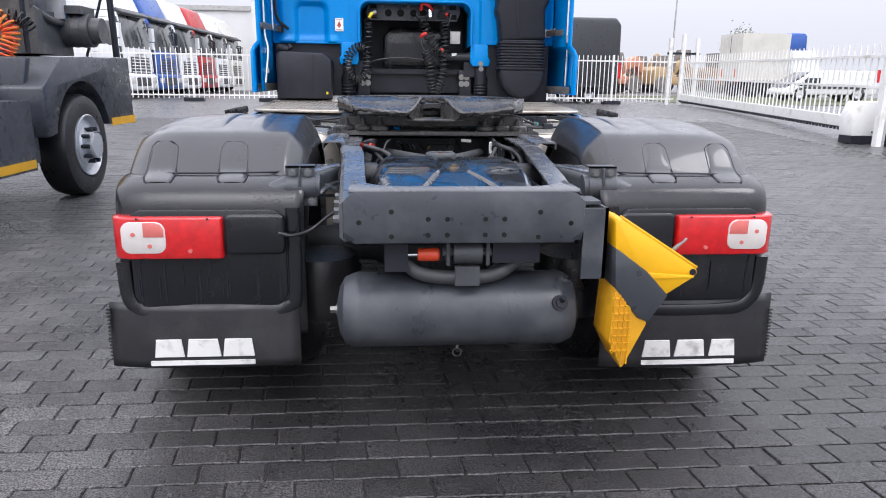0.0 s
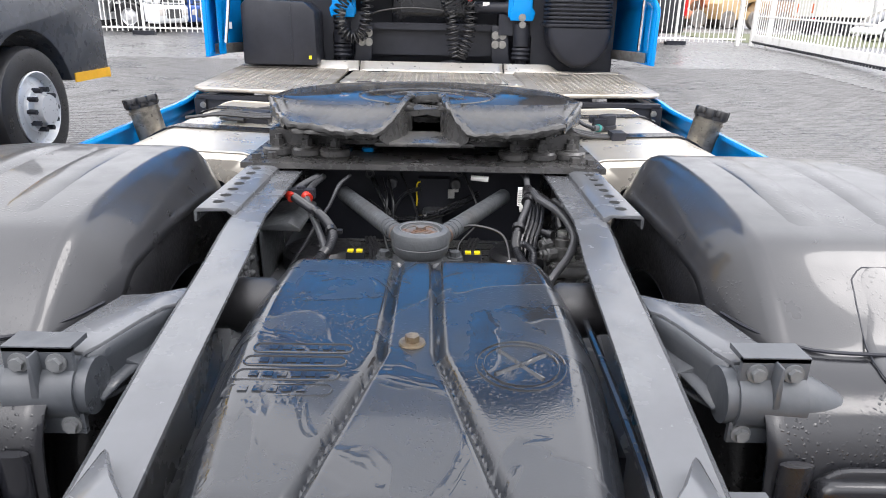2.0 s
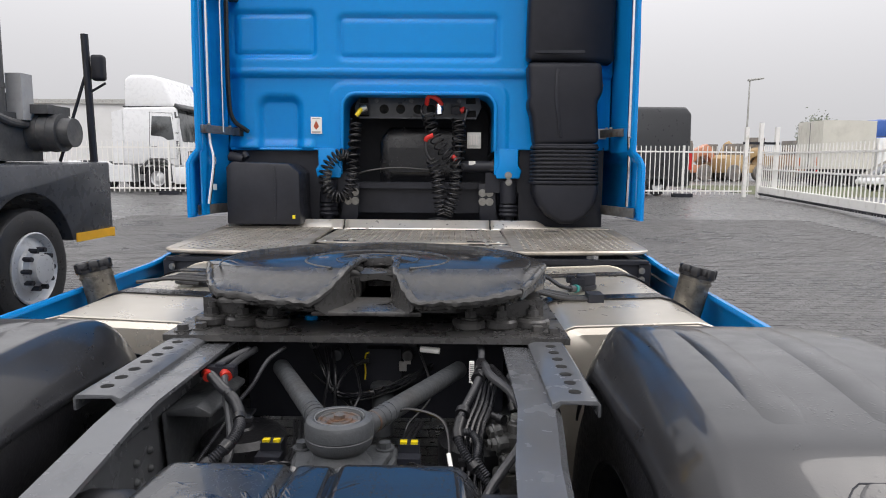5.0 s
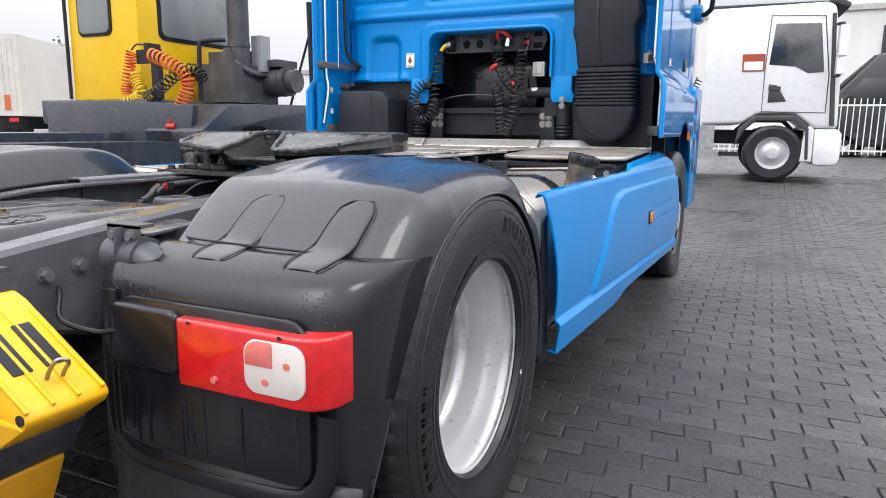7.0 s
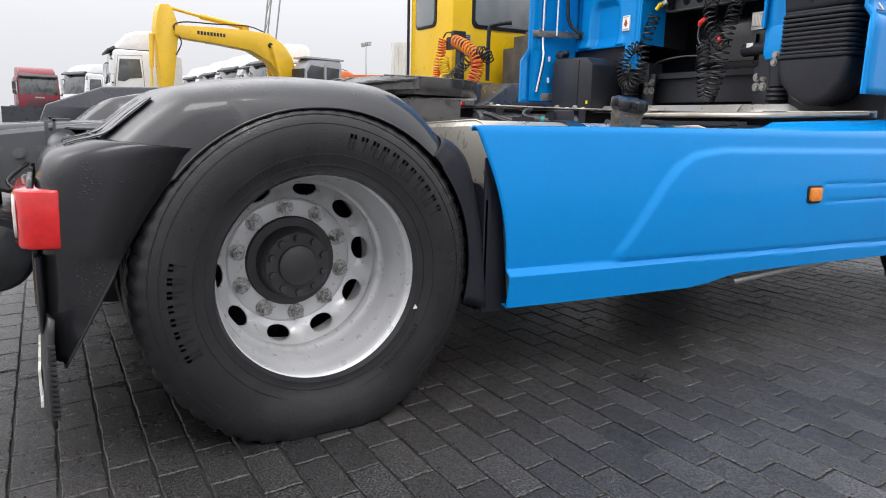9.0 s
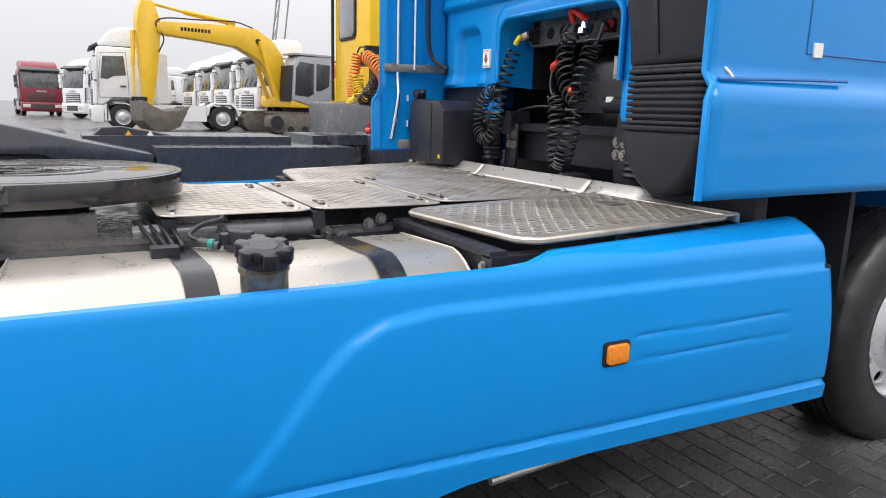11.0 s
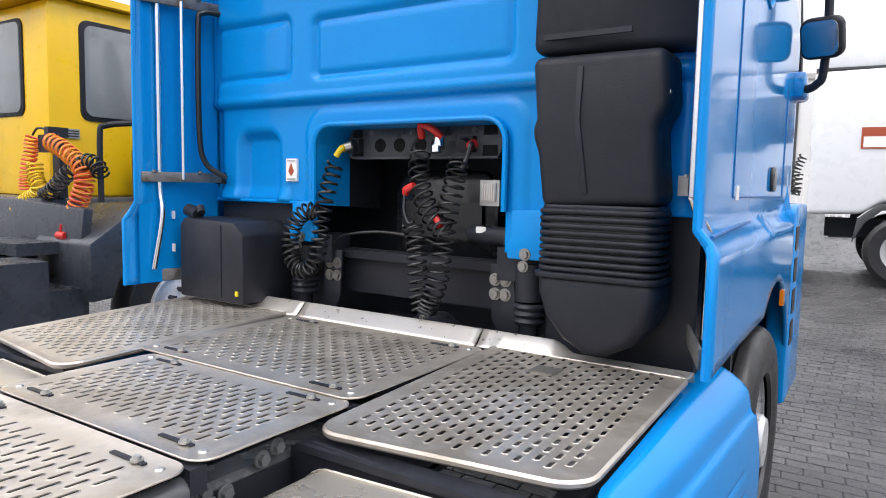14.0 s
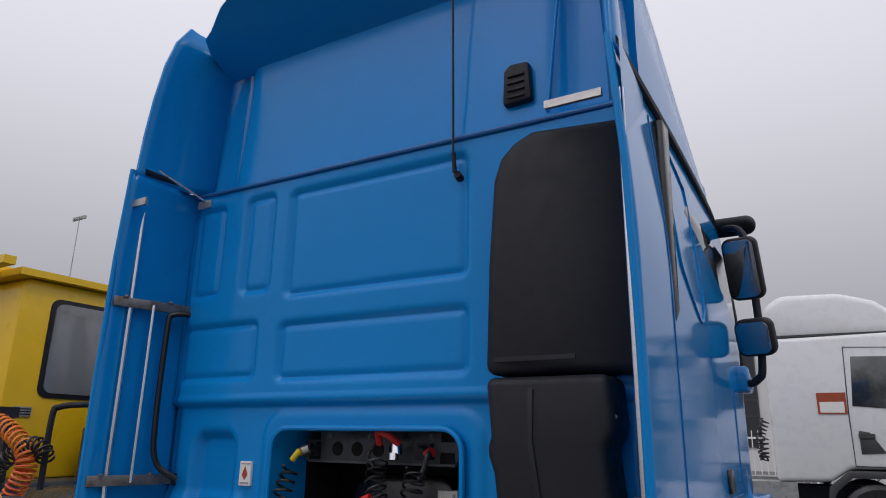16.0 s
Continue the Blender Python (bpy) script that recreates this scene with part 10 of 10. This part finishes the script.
mast((16.75, 38.0), 6.0, "grey street lamp on a slim pole")
mast((-53.2, 32.1), 19.2, "tall grey floodlight mast far off", False)
mast((-50.5, 23.0), 6.7, "grey yard floodlight on a slim pole", False)
crane = thing("lattice_crane", (-80, 21.6, 0.3), "pale lattice crane boom far behind", "crane")
for a in ((0, 0), (1.4, 0), (0.7, 1.2)):
    part("chord", tube([(a[0], a[1], 0), (a[0] + 4.7, a[1] + 1.6, 22)], 0.10, 6), GALV, crane)
for k in range(11):
    z0, z1 = 2.0 * k, 2.0 * k + 2.0
    f0, f1 = z0 / 42, z1 / 42
    part("brace", tube([(9 * f0, 3 * f0, z0), (1.4 + 9 * f1, 3 * f1, z1)], 0.05, 5), GALV, crane)

# leaf green paled for the haze of distance
LEAF = material("hazy_leaves", (0.16, 0.18, 0.14), 0.8, vary=0.3, scale=0.8, random=0.3)
BARK = material("bark", (0.09, 0.075, 0.06), 0.85, vary=0.3, scale=6)


def tree(at, h, seed):
    random.seed(seed)
    th = thing("tree", (*at, 0.3), "hazy green tree in the distance", "tree", "trees")
    limbs = [tube([(0, 0, 0), (0.1, 0, h * 0.35), (0, 0.1, h * 0.75)], [0.22, 0.15, 0.05], 8)]
    tips = []
    for k in range(7):
        a = TAU * k / 7 + random.random()
        z = h * random.uniform(0.3, 0.6)
        tip = (h * 0.28 * math.cos(a), h * 0.28 * math.sin(a), z + h * random.uniform(0.12, 0.3))
        limbs.append(tube([(0, 0, z), tip], [0.09, 0.03], 6))
        tips.append(tip)
    part("trunk", merged(*limbs), BARK, th)
    v, f = [], []
    for k in range(2600):
        c = Vector(random.choice(tips + [(0, 0, h * 0.8)])) + Vector((random.gauss(0, h * 0.085), random.gauss(0, h * 0.085), random.gauss(0, h * 0.08)))
        d = Vector((random.gauss(0, 1), random.gauss(0, 1), random.gauss(0, 1))).normalized()
        e = d.orthogonal().normalized()
        r = h * random.uniform(0.014, 0.032)
        b = len(v)
        v += [c + d * r, c + e * r * 0.6, c - d * r, c - e * r * 0.6]
        f.append((b, b + 1, b + 2, b + 3))
    tagged(part("crown", shape(v, f), LEAF, th, smooth=0), kind="stuff")


for k, (x, y, h) in enumerate(((-62, 44, 9), (-66, 47, 8), (-70, 40, 7), (-58, 50, 8), (48.5, 90, 8), (-88, 52, 9), (-80, 58, 9))):
    tree((x, y), h, 20 + k)

# far machines' paints, paler: the haze of distance is put into the colour
P_BROWN, P_OCHRE = paint("hazy_brown_paint", (0.30, 0.20, 0.13)), paint("ochre_machine_paint", (0.42, 0.29, 0.14))


# grey for far cabs and wheels, lifted in tone to stand in for haze
HAZE_GREY = material("hazy_grey", (0.16, 0.15, 0.14), 0.8, vary=0.3, scale=2, second=(0.26, 0.22, 0.17), second_amount=0.4, second_scale=1.5)


P_ORANGE = paint("hazy_orange_paint", (0.52, 0.22, 0.12))


def loader(at, heading, mat, label, tall):
    """A wheeled machine with its arm folded down."""
    th = thing("wheel_loader", (at[0], at[1], rise(at[0], at[1]) - 0.004), label, "machinery", "machines beyond the gate")
    th.rotation_euler = (0, 0, radians(heading))
    part("body", prism([(-2.2, 0.7), (-2.3, 1.9), (-1.9, 2.2), (-0.3, 2.2), (0.2, 1.4), (1.8, 1.2), (1.8, 0.7)], "y", -1.1, 1.1, 0.06), mat, th)
    part("cab", prism([(-0.9, 2.15), (-0.85, tall), (0.35, tall), (0.55, 2.6), (0.35, 1.6), (-0.5, 1.6)], "y", -0.75, 0.75, 0.06), HAZE_GREY, th, "grey cab paled by haze")
    part("arm", prism([(0.2, 1.7), (1.0, 2.6), (2.0, tall - 0.25), (2.4, tall - 0.5), (3.4, 1.0), (3.1, 0.8), (2.1, 2.2), (1.2, 2.0), (0.5, 1.2)], "y", -0.4, 0.4, 0.05), mat, th)
    part("bucket", prism([(3.0, 0.3), (3.0, 1.3), (3.4, 1.5), (4.3, 0.4), (3.6, 0.15)], "y", -1.2, 1.2, 0.04), STEEL_DIRT, th)
    for s in (1, -1):
        for x in (-1.4, 1.3):
            part("wheel", lathe([(0.0, -0.2), (0.66, -0.2), (0.7, -0.1), (0.7, 0.1), (0.66, 0.2), (0, 0.2)], (x, s * 1.1, 0.7), "y", 24), HAZE_GREY, th)


for x, y, hd, m, lab, tall in ((15.2, 44.0, 15, P_ORANGE, "orange wheel loader beyond the gate, paled by haze", 3.7), (17.4, 46.0, 170, P_BROWN, "brown machine beyond the gate, paled by haze", 3.5), (19.0, 44.5, 20, P_OCHRE, "ochre machine beyond the gate", 3.5),
                               (20.6, 46.0, 160, P_OCHRE, "ochre wheel loader beyond the gate", 4.1), (23.0, 45.0, 10, P_BROWN, "brown machine beyond the gate, paled by haze", 3.8), (25.6, 47.0, 175, P_OCHRE, "ochre wheel loader beyond the gate", 4.0)):
    loader((0.2 + (x - 0.2) * 1.28, -1.2 + (y + 1.2) * 1.28), hd, m, lab, tall - 0.35)
lawn = part("grass_strip", sheet([[(11.8, 23.5, 0.375), (70, 26, 0.375)], [(12.6, 40, 0.375), (70, 42, 0.375)]]), GRASS, None)
tagged(lawn, "pale wet grass strip beyond the gate", "grass", kind="structure")


# ---------------------------------------------------------------- paving blocks
def block_outline():
    """A block whose short ends have a slanted jog, so that neighbours lock."""
    hx, hy, j = BX / 2 - 0.0030, BY / 2 - 0.0030, 0.0036
    end = [(-hy, j), (-hy * 0.35, j), (hy * 0.35, -j), (hy, -j)]
    right = [(hx + d, y) for y, d in end]
    left = [(-hx + d, y) for y, d in reversed(end)]
    return [(-hx * 0.3 + j, -hy - 0.0018), (hx * 0.3 + j, -hy + 0.0018)] + right + [(hx * 0.3 - j, hy + 0.0018), (-hx * 0.3 - j, hy - 0.0018)] + left


OUT = block_outline()
NB = len(OUT)


def block(cx, cy, dz, tx, ty):
    v = []
    for k, z in ((1.0, -0.014), (1.0, -0.003), (0.965, 0.0)):
        for x, y in OUT:
            sx, sy = x * (k if k == 1 else 1 - 0.0032 / abs(x) if abs(x) > 0.06 else 1), y * (k if k == 1 else 1 - 0.0032 / abs(y) if abs(y) > 0.03 else 1)
            v.append((cx + sx, cy + sy, z + dz + tx * sx + ty * sy))
    f = [tuple(range(2 * NB, 3 * NB))]
    for r in range(2):
        f += [(r * NB + i, r * NB + (i + 1) % NB, (r + 1) * NB + (i + 1) % NB, (r + 1) * NB + i) for i in range(NB)]
    return v, f


random.seed(21)
singles = []
shared = []
for k in range(4):
    v, f = block(0, 0, 0, random.gauss(0, 0.0034), random.gauss(0, 0.0034))
    me = bpy.data.meshes.new("paving_block")
    me.from_pydata(v, [], f)
    me.materials.append(PAVER)
    shared.append(me)
allv, allf, made = [], [], 0
row = 0
y = NEAR[2] + BY / 2
while y < NEAR[3]:
    x = NEAR[0] + BX / 2 + (BX / 2 if row % 2 else 0)
    while x < NEAR[1] - BX / 4:
        dz = random.gauss(0, 0.0008)
        if made < 300 and 1.25 < x < 3.0 and -0.75 < y < 2.9:
            ob = new("paving_block", random.choice(shared))
            ob.location = (x, y, rise(x, y) + dz)
            ob.parent = yard
            made += 1
        else:
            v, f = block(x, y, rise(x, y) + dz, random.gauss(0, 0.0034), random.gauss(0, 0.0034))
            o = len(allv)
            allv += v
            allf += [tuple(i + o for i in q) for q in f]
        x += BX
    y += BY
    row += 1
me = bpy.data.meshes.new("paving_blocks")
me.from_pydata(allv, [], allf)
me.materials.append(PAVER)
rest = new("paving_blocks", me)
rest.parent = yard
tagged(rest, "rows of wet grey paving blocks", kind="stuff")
